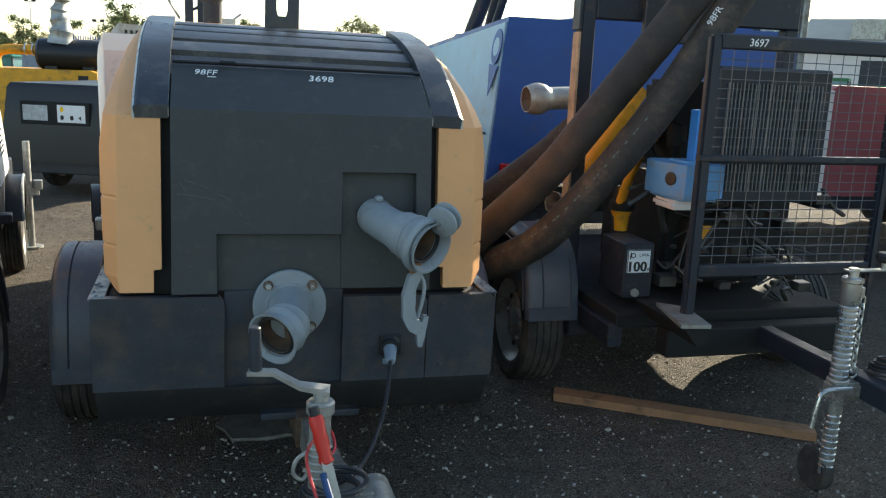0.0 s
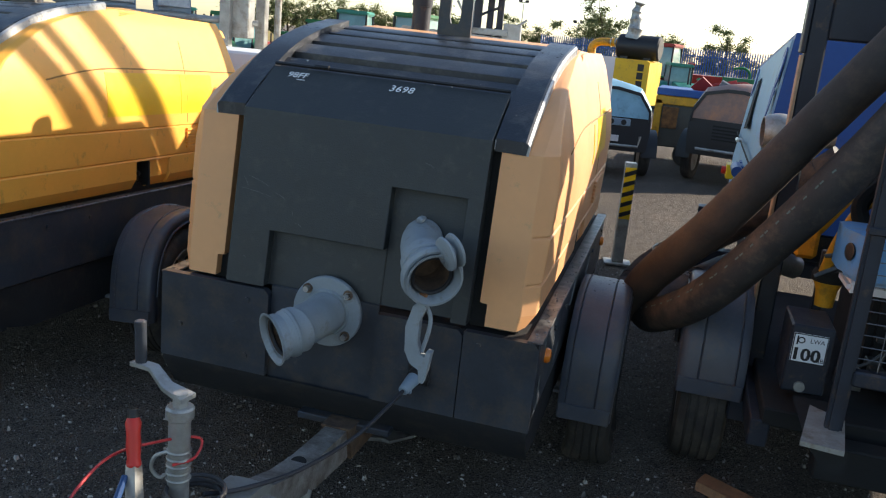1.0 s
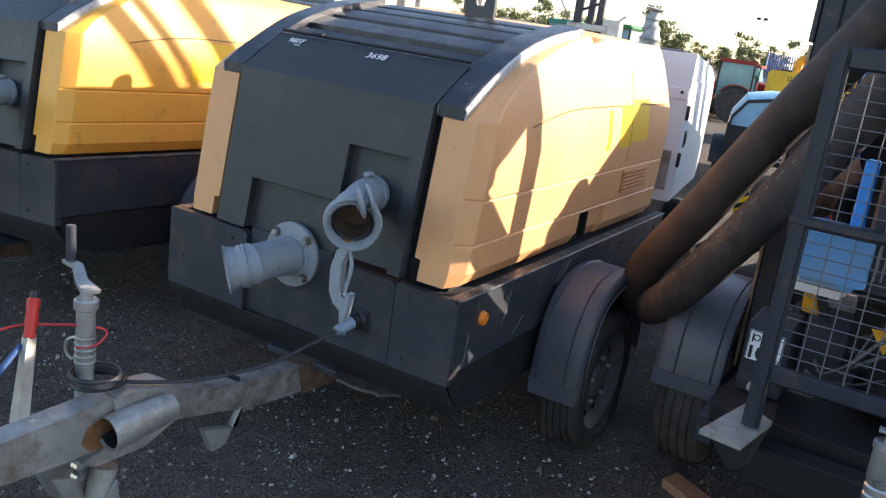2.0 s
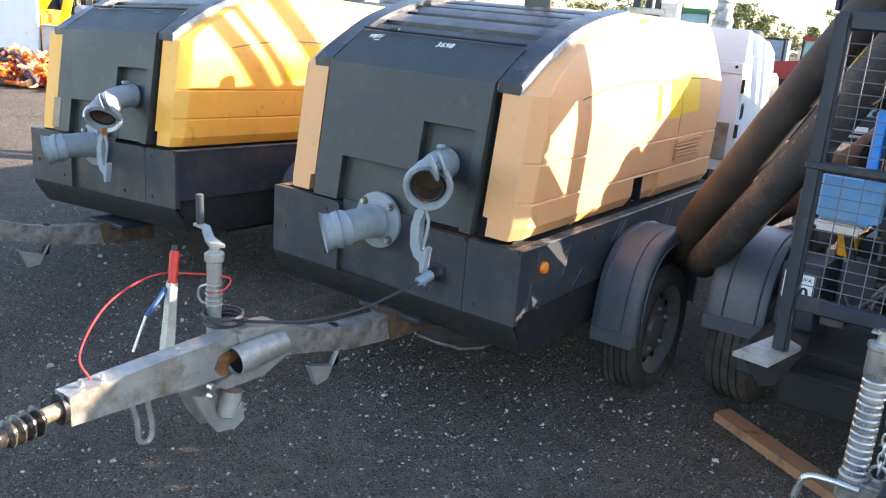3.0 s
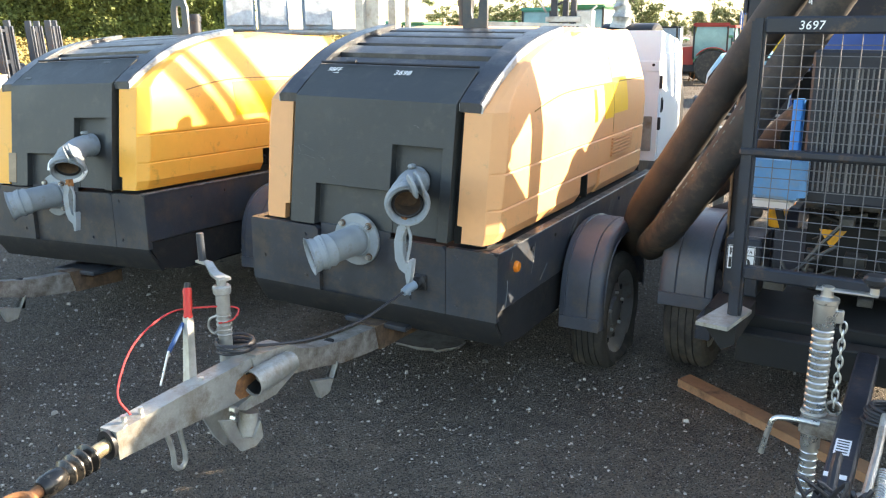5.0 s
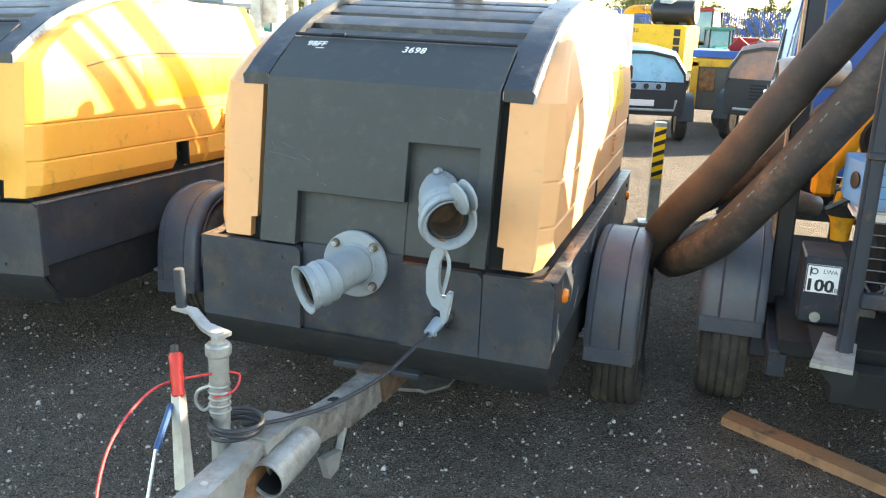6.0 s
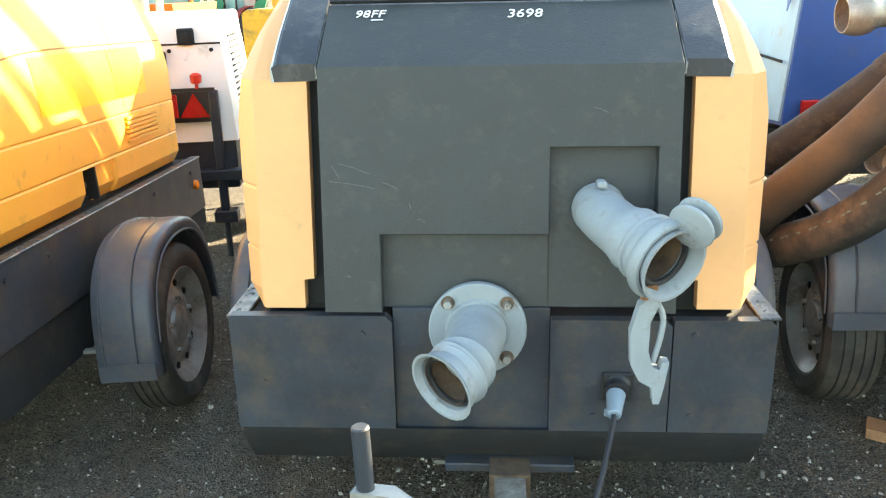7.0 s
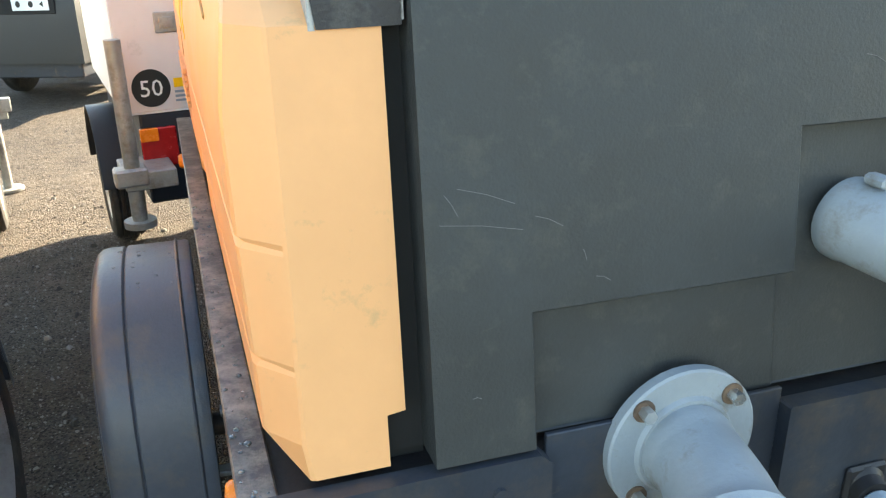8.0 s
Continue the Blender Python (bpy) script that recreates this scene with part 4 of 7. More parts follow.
    part("rear_lug", joined(prism([(-0.62, 0.30), (-0.44, 0.25), (-0.42, 0.33), (-0.47, 0.25), (-0.50, 0.195), (-0.57, 0.19)], "x", bx + 0.03, bx + 0.06, 0.004)), M_GALV, beam)
    part("socket_plate", box(bx - 0.20, bx + 0.20, 0.0, 0.36, 0.372, 0.40, 0.004), M_SKIRT, beam)
    # overrun shaft, gaiter and eye
    d0, d1 = Vector((bx, -1.76, 0.49)), Vector((bx + 0.045, -2.10, 0.478))
    dv = (d1 - d0).normalized()
    part("overrun_shaft", cyl(d0, d0 + dv * 0.30, 0.028, n=20), M_BRASS, u)
    gp = [(0.030, 0.09)]
    for k in range(4):
        h0 = 0.10 + k * 0.034
        gp += [(0.033, h0), (0.056 - 0.002 * k, h0 + 0.012), (0.056 - 0.002 * k, h0 + 0.018), (0.033, h0 + 0.031)]
    gp += [(0.040, 0.245), (0.043, 0.27), (0.040, 0.32), (0.030, 0.335), (0.0, 0.336)]
    part("gaiter", lathe([(0.0, 0.089)] + gp, d0, dv, 24), M_GAITER, u, "greasy ribbed shaft gaiter")
    part("tow_eye", joined(torus(d0 + dv * 0.43, (0.05, -0.1, 1), 0.052, 0.017, 28, 10), cyl(d0 + dv * 0.32, d0 + dv * 0.39, 0.024, 0.018, 14)), M_RUST, u, "rusty ring tow eye")
    # jockey stand with crank
    jb = Vector((0.53, -1.18, 0.0)) if tape else Vector((bx - 0.105, -1.03, 0.0))
    if tape:
        part("jack_bracket", joined(box(bx + 0.05, 0.53, -1.205, -1.155, 0.47, 0.53, 0.006), box(0.47, 0.59, -1.23, -1.13, 0.44, 0.60, 0.012)), M_GALV, u)
    jk = part("jack_post", joined(cyl(jb + Vector((0, 0, 0.42)), jb + Vector((0, 0, 0.86)), 0.031, n=20), cyl(jb + Vector((0, 0, 0.845)), jb + Vector((0, 0, 0.885)), 0.040, n=20, bev=0.006), cyl(jb + Vector((0, 0, 0.885)), jb + Vector((0, 0, 0.925)), 0.021, n=14),
                                  *[torus(jb + Vector((0, 0, 0.66 + 0.022 * k)), (0, 0, 1), 0.032, 0.004, 20, 6) for k in range(5)]), M_GALV, u, "worn galvanised jack post")
    part("jack_foot", joined(cyl(jb + Vector((0, 0, 0.02 if tape else 0.13)), jb + Vector((0, 0, 0.44)), 0.026, n=16)), M_GALV, jk)
    hd = jb + Vector((-0.178, 0.067, 1.083))
    part("crank_arm", joined(loft([[jb + Vector((0.02, -0.03, 0.905)), jb + Vector((0.03, 0.03, 0.905)), jb + Vector((0.03, 0.03, 0.918)), jb + Vector((0.02, -0.03, 0.918))],
                                   [jb + Vector((-0.06, 0.0, 0.915)), jb + Vector((-0.055, 0.045, 0.915)), jb + Vector((-0.055, 0.045, 0.928)), jb + Vector((-0.06, 0.0, 0.928))],
                                   [jb + Vector((-0.13, 0.04, 0.945)), jb + Vector((-0.12, 0.075, 0.945)), jb + Vector((-0.12, 0.075, 0.957)), jb + Vector((-0.13, 0.04, 0.957))],
                                   [jb + Vector((-0.20, 0.05, 0.945)), jb + Vector((-0.19, 0.085, 0.945)), jb + Vector((-0.19, 0.085, 0.957)), jb + Vector((-0.20, 0.05, 0.957))]])), M_GALV, jk)
    part("crank_handle", joined(cyl(hd - Vector((-0.005, 0, 0.14)), hd, 0.017, n=16, bev=0.003)), M_SKIRT, jk, "dark crank handle")
    part("jack_hook", tube(spline([jb + Vector((-0.03, -0.01, 0.74)), jb + Vector((-0.065, -0.02, 0.72)), jb + Vector((-0.075, -0.02, 0.68)), jb + Vector((-0.05, -0.015, 0.655)), jb + Vector((-0.03, 0, 0.67))], 4), 0.006, 8), M_GALV, jk)
    if tape:
        part("jack_wheel", joined(lathe([(0.03, -0.025), (0.07, -0.028), (0.08, -0.018), (0.08, 0.018), (0.07, 0.028), (0.03, 0.025)], jb + Vector((0, 0.04, 0.08)), (1, 0, 0), 24, False), cyl(jb + Vector((-0.03, 0.04, 0.08)), jb + Vector((0.03, 0.04, 0.08)), 0.03, n=14)), M_RUBBER, jk)
    # hand brake
    b0, b1 = Vector((bx - 0.055, -1.30, 0.55)), Vector((bx - 0.145, -1.19, 0.93))
    bd = (b1 - b0).normalized()
    br = part("brake_lever", joined(loft([[b0 + Vector((-0.018, -0.022, 0)), b0 + Vector((0.018, -0.022, 0)), b0 + Vector((0.018, 0.022, 0)), b0 + Vector((-0.018, 0.022, 0))], [p + bd * 0.27 for p in (b0 + Vector((-0.014, -0.016, 0)), b0 + Vector((0.014, -0.016, 0)), b0 + Vector((0.014, 0.016, 0)), b0 + Vector((-0.014, 0.016, 0)))]])), M_GALV, u, "galvanised hand brake lever")
    part("grip", lathe([(0.012, 0), (0.020, 0.01), (0.017, 0.03), (0.020, 0.06), (0.018, 0.09), (0.021, 0.12), (0.016, 0.132), (0, 0.134)], b0 + bd * 0.255, bd, 14), M_RED, br, "red plastic grip")
    part("grip_end", cyl(b0 + bd * 0.385, b0 + bd * 0.41, 0.014, n=12), M_BLACK, br)
    gs = part("gas_strut", cyl(b0 + Vector((-0.045, -0.06, 0.14)), b0 + bd * 0.26 + Vector((-0.012, -0.02, -0.02)), 0.0095, n=10), mat("strut_dark_blue", (0.02, 0.06, 0.16), 0.4, var=0.2), br, "thin dark blue gas strut")
    part("strut_rod", cyl(b0 + Vector((-0.03, -0.13, 0.02)), b0 + Vector((-0.045, -0.06, 0.145)), 0.005, n=8), M_STEEL, gs)
    # breakaway cable and lead
    part("breakaway_cable", tube(spline([(bx, -1.66, 0.56), (bx - 0.06, -1.66, 0.64), (bx - 0.14, -1.50, 0.76), (bx - 0.17, -1.28, 0.82), (bx - 0.13, -1.10, 0.80), (bx - 0.07, -0.98, 0.77), (bx - 0.06, -1.02, 0.73), (bx - 0.10, -1.07, 0.72)], 6), 0.0042, 8), M_REDCABLE, u, "thin red breakaway cable")
    if not tape:
        part("lead", tube(spline([(0.322, -0.13, 0.672), (0.30, -0.22, 0.645), (0.24, -0.42, 0.59), (0.15, -0.66, 0.57), (0.06, -0.86, 0.59), (-0.02, -0.95, 0.60)], 6), 0.0075, 8), M_CABLE, u, "black trailer lead")
    for k in range(5):
        part("lead_loop", torus((bx - 0.07 + 0.006 * k, -1.0 - 0.008 * k, 0.585 + 0.013 * k), (0.1 * (k % 3 - 1), 0.12 * (k % 2), 1), 0.085 - 0.004 * (k % 3), 0.0065, 26, 6), M_CABLE, u)
    if not tape:
        for x0, z0, x1, z1 in ((-0.450, 1.352, -0.362, 1.322), (-0.470, 1.345, -0.450, 1.312), (-0.478, 1.302, -0.350, 1.282), (-0.330, 1.300, -0.285, 1.280), (-0.252, 1.240, -0.246, 1.222), (-0.230, 1.195, -0.205, 1.185), (-0.44, 1.03, -0.425, 1.028), (0.26, 1.50, 0.30, 1.485)):
            a, b = Vector((x0, cover_y(z0) - 0.0012, z0)), Vector((x1, cover_y(z1) - 0.0012, z1))
            part("scratch", tube([a, a.lerp(b, 0.5) + Vector((0, 0, 0.003)), b], 0.0005, 5), M_SCRATCH, u)
    if not tape:
        for y0, z0, y1, z1 in ((0.96, 0.78, 1.06, 0.885), (1.00, 0.77, 1.11, 0.88), (1.05, 0.79, 1.13, 0.885), (0.42, 0.70, 0.47, 0.86), (0.10, 0.60, 0.12, 0.74), (0.16, 0.84, 0.17, 0.88), (0.55, 0.63, 0.64, 0.70), (1.62, 0.70, 1.74, 0.86), (1.70, 0.68, 1.80, 0.84)):
            a, b = Vector((0.7925, y0, z0)), Vector((0.7925, y1, z1))
            part("scratch", tube([a, a.lerp(b, 0.4) + Vector((0, 0.004, 0.002)), b], 0.0022, 5), M_SCRATCH, u)
    for ob in u.children:
        if ob.name.split(".")[0] in ("drawbar", "overrun_shaft", "gaiter", "tow_eye", "jack_bracket", "jack_post", "brake_lever", "breakaway_cable", "lead_loop"):
            ob.location = (0.0, 0.0, -0.05) if tape else (0.0, 0.028, 0.010)
    drops = []
    rg = random.Random(9)
    for k in range(420):
        kind_ = rg.random()
        s = rg.choice((-1, 1))
        if kind_ < 0.35:
            p = Vector((s * rg.uniform(0.752, 0.795), rg.uniform(0.0, 1.6), 0.9125))
        elif kind_ < 0.6:
            y = rg.uniform(0.35, 0.47)
            p = Vector((rg.uniform(-0.5, 0.5), y, roof_z(0.345) + 0.012 + (y - 0.345) * (roof_z(0.475) - roof_z(0.345)) / 0.13))
        elif kind_ < 0.8:
            y = rg.uniform(0.15, 0.9)
            p = Vector((s * rg.uniform(0.52, 0.62), y, roof_z(y) + 0.034))
        else:
            y = rg.uniform(-0.16, 0.1)
            p = Vector((s * rg.uniform(0.85, 1.03), 1.225 + y, 0.340 + 0.5135 - 0.75 * y * y))
        r_ = 0.0022 + 0.005 * rg.random() ** 3
        drops.append(lathe([(r_, -0.001), (r_ * 0.9, r_ * 0.35), (r_ * 0.5, r_ * 0.6), (0.0, r_ * 0.68)], p, (0, 0, 1), 7))
    tagged(part("water_drop", joined(*drops), M_DROP, u), kind="stuff")
    for body, size, org, nrm_up in marks:
        if not body:
            for k in range(4):
                part("paint_mark", moved(box(-size + 0.017 * k, -size + 0.017 * k + 0.011, -0.010 - 0.002 * (k % 2), 0.010, 0, 0.001, 0), wall_frame(org, (1, 0, 0), (0, 0.215, 0.157))), M_SCRATCH, u, "unreadable pale paint-marker writing")
            continue
        letters("paint_mark", body, size, M_PAINTMARK, u, wall_frame(org, (1, 0, 0), (0, 0.215, 0.157)), 0.0006, 0.15, "white paint-marker writing")
    return u


SLOPE_N = Vector((0, -0.157, 0.215)).normalized() * 0.003


def on_slope(x, f):
    """A spot on the sloping top of the front cover, f of the way up."""
    a, b = Vector((x, cover_y(1.615) + 0.025, 1.632)), Vector((x, 0.335, 1.772))
    return tuple(a + (b - a) * f + SLOPE_N)


pump_unit("towable diesel pump with faded yellow side panels and black front", pose(-0.011, 0.020, 0.005, 0.45, 0.72, 1.12), M_PEACH,
                      [("3698", 0.052, on_slope(0.075, 0.70), 0), ("98FF", 0.046, on_slope(-0.375, 0.74), 0), ("_", 0.07, on_slope(-0.35, 0.72), 0)], False)
pump_unit("towable diesel pump with bright yellow side panels and white tape", pose(-2.51, -0.009, 0.010, -1.75, -2.46, 2.84), M_YELLOW,
                        [("", 0.032, on_slope(0.25, 0.86), 0), ("", 0.032, on_slope(-0.40, 0.2), 0)], True)


# ---- the caged pump set with its hoses ----
def wire_panel(x0, x1, y, z0, z1, pitch_x, pitch_z):
    bms = []
    n = max(2, round((x1 - x0) / pitch_x))
    for i in range(1, n):
        x = x0 + (x1 - x0) * i / n
        bms.append(cyl((x, y, z0), (x, y, z1), 0.0022, n=5))
    n = max(2, round((z1 - z0) / pitch_z))
    for i in range(1, n):
        z = z0 + (z1 - z0) * i / n
        bms.append(cyl((x0, y - 0.004, z), (x1, y - 0.004, z), 0.0022, n=5))
    return joined(*bms)


def caged_pump():
    u = thing("caged_pump_trailer", "open diesel pump trailer behind black wire mesh cage", "pump", pose(-0.035, 0.015, 0))
    X0, X1, Y = 1.882, 2.95, 0.295
    # cage
    part("cage_post", box(X0 - 0.005, X0 + 0.055, Y - 0.02, Y + 0.03, 0.60, 2.015, 0.012, 2), M_CAGE, u, "dark blue-black steel cage frame")
    part("cage_post", box(X1 - 0.05, X1, Y - 0.02, Y + 0.03, 0.60, 2.015, 0.012, 2), M_CAGE, u)
    for z, h in ((1.985, 0.07), (1.445, 0.035), (0.905, 0.06)):
        part("cage_bar", box(X0 + 0.05, X1 - 0.045, Y - 0.022, Y + 0.028, z - h / 2, z + h / 2, 0.008), M_CAGE, u)
    part("cage_bar", box(X0 - 0.008, X1, Y - 0.030, Y + 0.02, 1.438, 1.466, 0.004), M_CAGE, u)
    part("mesh_panel", wire_panel(X0 + 0.055, X1 - 0.05, Y + 0.005, 1.46, 1.95, 0.076, 0.045), M_WIRE, u, "welded steel wire mesh")
    part("mesh_panel", wire_panel(X0 + 0.055, X1 - 0.05, Y + 0.005, 0.935, 1.43, 0.076, 0.045), M_WIRE, u, "welded steel wire mesh")
    part("cage_post", box(X0, X0 + 0.04, 1.12, 1.16, 0.60, 1.20, 0.006), M_CAGE, u)
    letters("paint_mark", "3697", 0.05, M_PAINTMARK, u, wall_frame((2.115, Y - 0.0235, 1.968), (1, 0, 0), (0, 0, 1)), 0.0006, 0.1, "white paint-marker writing")
    # tall post and gantry
    part("lifting_post", joined(box(1.660, 1.745, 1.26, 1.345, 0.55, 2.62, 0.008), box(1.640, 1.660, 1.25, 1.35, 2.05, 2.62, 0.004)), M_CAGE, u, "tall rust-edged black post")
    part("post_edge", box(1.646, 1.660, 1.256, 1.343, 0.56, 2.04, 0.002), M_MUD, u, "worn beige post edge")
    part("gantry_beam", box(1.745, 3.05, 1.26, 1.345, 2.115, 2.32, 0.008), M_CAGE, u)
    part("gantry_panel", box(2.02, 2.36, 1.22, 1.26, 2.0, 2.36, 0.006), M_CAGE, u)
    part("lifting_post", box(2.965, 3.05, 1.26, 1.345, 0.55, 2.115, 0.008), M_CAGE, u)
    # delivery pipe with ball coupling
    bp = part("ball_pipe", pipe(spline([(1.95, 1.95, 1.66), (1.86, 1.94, 1.655), (1.77, 1.93, 1.65), (1.73, 1.925, 1.648), (1.68, 1.92, 1.645), (1.63, 1.915, 1.642), (1.595, 1.912, 1.640)], 3),
                                [0.072] * 8 + [0.078, 0.086, 0.094, 0.099, 0.101, 0.101, 0.099, 0.095, 0.09, 0.086, 0.082], 0.006, 8), M_GALV, u, "galvanised pipe with a ball coupling end")
    part("rusty_bore", lathe([(0.07, 0), (0.08, 0.02), (0, 0.0)], (1.69, 1.92, 1.645), (-1, 0, 0), 24), M_RUST, bp)
    part("pipe_stub", pipe([(1.86, 1.7, 0.98), (1.80, 1.66, 1.0), (1.74, 1.62, 1.02), (1.70, 1.60, 1.03)], [0.06, 0.06, 0.063, 0.068], 0.005, 3), M_GALV, u)
    # chassis
    part("chassis_tray", box(1.70, 3.1, 0.62, 2.7, 0.52, 0.60, 0.008), M_DARK, u, "black steel chassis")
    part("front_step", prism([(1.775, 0.12), (1.92, 0.10), (1.965, 0.40), (1.85, 0.50)], "z", 0.676, 0.694, 0.003), M_GALV, u, "bare metal step plate")
    part("step_bracket", prism([(1.80, 0.676), (1.945, 0.676), (1.945, 0.60), (1.89, 0.57)], "y", 0.15, 0.62, 0.004), M_DARK, u)
    part("chassis_rail", box(1.90, 3.05, 0.44, 0.56, 0.41, 0.56, 0.008), M_DARK, u)
    part("chassis_rail", box(1.66, 1.74, 0.62, 2.7, 0.42, 0.54, 0.006), M_CAGE, u)
    part("battery_box", box(1.76, 1.93, 0.705, 1.0, 0.66, 0.955, 0.008), M_CAGE, u)
    part("box_bolt", cyl((1.83, 0.69, 0.69), (1.83, 0.705, 0.69), 0.022, n=14), M_GALV, u)
    sg = part("noise_sign", box(1.772, 1.908, 0.698, 0.703, 0.795, 0.922, 0.002), M_SIGN, u, "white noise level plate")
    for k in range(3):
        letters("sign_text", "100", 0.078, M_BLACKINK, sg, wall_frame((1.826 + 0.003 * k, 0.6972 - 0.0001 * k, 0.806), (1, 0, 0), (0, 0, 1)), 0.0004)
    letters("sign_text", "dB", 0.028, M_BLACKINK, sg, wall_frame((1.888, 0.6972, 0.806), (1, 0, 0), (0, 0, 1)), 0.0004)
    letters("sign_text", "LWA", 0.026, M_BLACKINK, sg, wall_frame((1.866, 0.6972, 0.886), (1, 0, 0), (0, 0, 1)), 0.0004)
    part("sign_mark", joined(box(1.786, 1.792, 0.6968, 0.698, 0.872, 0.910, 0), torus((1.804, 0.6972, 0.893), (0, 1, 0), 0.012, 0.0026, 14, 5)), M_BLACKINK, sg)
    part("sign_border", holed([(1.773, 0.796), (1.907, 0.796), (1.907, 0.921), (1.773, 0.921)], [(1.777, 0.800), (1.903, 0.800), (1.903, 0.917), (1.777, 0.917)], "y", 0.6968, 0.6985), M_BLACKINK, sg)
    # engine
    part("radiator", box(2.10, 2.76, 0.54, 0.64, 1.20, 1.88, 0.012), M_CAGE, u, "black radiator with upright fins")
    M_FIN = mat("dull_fin_grey", (0.17, 0.17, 0.175), 0.5, 0.3, var=0.25, scale=12, dirt=(0.06, 0.055, 0.05), amount=0.4, dscale=6)
    for k in range(26):
        part("fin", box(2.15 + 0.0215 * k, 2.157 + 0.0215 * k, 0.528, 0.542, 1.26, 1.80, 0.0), M_FIN, u)
    part("engine_block", joined(box(2.10, 2.75, 0.95, 1.75, 0.66, 1.28, 0.03, 2), box(2.2, 2.6, 0.85, 1.9, 0.7, 1.05, 0.02), box(2.55, 2.97, 1.0, 1.7, 0.68, 1.42, 0.04, 2), *[cyl((2.15 + 0.12 * k, 0.90, 1.2), (2.15 + 0.12 * k, 0.86, 1.32), 0.035, n=12) for k in range(5)]), M_DARK, u)
    part("engine_top", joined(box(2.05, 2.28, 0.80, 1.2, 1.30, 1.52, 0.03, 2), cyl((2.08, 0.86, 1.46), (2.08, 0.86, 1.60), 0.05, n=16), tube(spline([(2.05, 0.85, 1.3), (1.98, 0.8, 1.15), (2.02, 0.78, 1.0)], 5), 0.02, 8)), M_DARK, u)
    # Dark box at the air filter, sized to stop sun reaching the drawbar.
    part("air_filter", joined(box(2.02, 2.46, 0.84, 1.16, 1.50, 1.80, 0.03, 2), cyl((2.08, 0.84, 1.66), (2.08, 0.78, 1.66), 0.09, n=20), tube(spline([(2.04, 1.0, 1.55), (1.96, 0.95, 1.45), (1.98, 0.9, 1.36)], 5), 0.035, 10)), M_DARK, u, "dark box at the air filter, added to block the sun")
    part("air_duct", box(2.03, 2.075, 0.58, 0.66, 1.35, 1.66, 0.006), M_BRIGHTBLUE, u)
    mo = part("motor_housing", joined(prism([(1.860, 0.60), (1.915, 0.445), (2.11, 0.435), (2.135, 0.46), (2.135, 0.76), (2.10, 0.79), (1.90, 0.79), (1.860, 0.75)], "z", 1.235, 1.398, 0.02, 2), prism([(1.885, 0.59), (1.925, 0.47), (2.10, 0.46), (2.11, 0.74), (1.90, 0.76)], "z", 1.215, 1.24, 0.006), box(1.95, 2.08, 0.50, 0.70, 1.39, 1.408, 0.008)), M_HOUSING, u, "pale blue housing with a round hole")
    # Black disc painted for the dark inside of the round hole.
    part("cap", lathe([(0.0, 0.0), (0.030, 0.0), (0.034, 0.004), (0.034, 0.008), (0.026, 0.010), (0.0, 0.006)], (1.884, 0.530, 1.322), (-0.94, -0.33, 0), 20), M_BLACK, mo)
    part("white_tank", box(1.89, 2.08, 0.50, 0.72, 1.165, 1.214, 0.016, 2), M_PINKWHITE, u)
    fp = part("filter_bowl", lathe([(0.0, 0), (0.042, 0), (0.048, 0.08), (0.056, 0.10), (0.064, 0.115), (0.0, 0.117)], (1.93, 1.13, 0.945), (0, 0, 1), 20), M_YELENG, u, "orange-yellow filter bowl")
    part("filter_cap", lathe([(0.0, 0), (0.072, 0), (0.075, 0.03), (0.062, 0.055), (0.0, 0.058)], (1.93, 1.13, 1.062), (0, 0, 1), 20), M_DARK, fp)
    part("warning_triangle", prism([(2.18, 1.04), (2.30, 1.04), (2.24, 0.95)], "y", 0.74, 0.745, 0.0), M_YELENG, u)
    part("engine_pipe", tube(spline([(1.90, 1.1, 1.10), (1.93, 1.05, 1.28), (2.0, 1.02, 1.45), (2.12, 1.0, 1.55), (2.3, 1.0, 1.62)], 6), 0.026, 12), M_YELENG, u, "orange-yellow engine pipe")
    part("jib", joined(tube([(1.86, 1.62, 1.16), (2.00, 1.60, 1.40), (2.22, 1.58, 1.74)], 0.055, 12), box(1.82, 1.93, 1.56, 1.68, 1.06, 1.26, 0.02)), M_YELENG, u, "yellow engine casing and pipe")
    # Two added boxes under the tray that trim the sun patch on the ground.
    part("fuel_tank", box(2.45, 3.0, 1.15, 2.0, 0.33, 0.52, 0.03, 2), M_CAGE, u)
    part("rear_locker", box(2.40, 3.0, 2.01, 2.78, 0.13, 0.52, 0.02, 2), M_CAGE, u)
    rng = random.Random(4)
    small = []
    for k in range(70):
        x, y, z = rng.uniform(1.98, 2.9), rng.uniform(0.62, 0.95), rng.uniform(0.68, 1.28)
        if rng.random() < 0.5:
            s = rng.uniform(0.012, 0.05)
            small.append(box(x - s, x + s, y - s, y + s, z - s * 0.6, z + s * 0.6, 0.004))
        else:
            small.append(tube(spline([(x, y, z), (x + rng.uniform(-0.15, 0.15), y - 0.03, z + rng.uniform(-0.1, 0.1)), (x + rng.uniform(-0.2, 0.2), y, z + rng.uniform(-0.2, 0.2))], 4), rng.uniform(0.005, 0.014), 6))
    M_OILY = mat("oily_fittings", (0.07, 0.068, 0.065), 0.4, 0.5, var=0.6, scale=9, dirt=(0.02, 0.02, 0.02), amount=0.5)
    for piece in small:
        part("engine_fitting", piece, M_OILY, u)
    part("side_lamp", joined(box(2.02, 2.08, 0.60, 0.63, 1.17, 1.20, 0.004)), M_ORANGE, u)
    # wheels
    wheel(u, (1.49, 1.40, 0.345), -1, R=0.36, W=0.235, squash=0.018, rr=0.70)
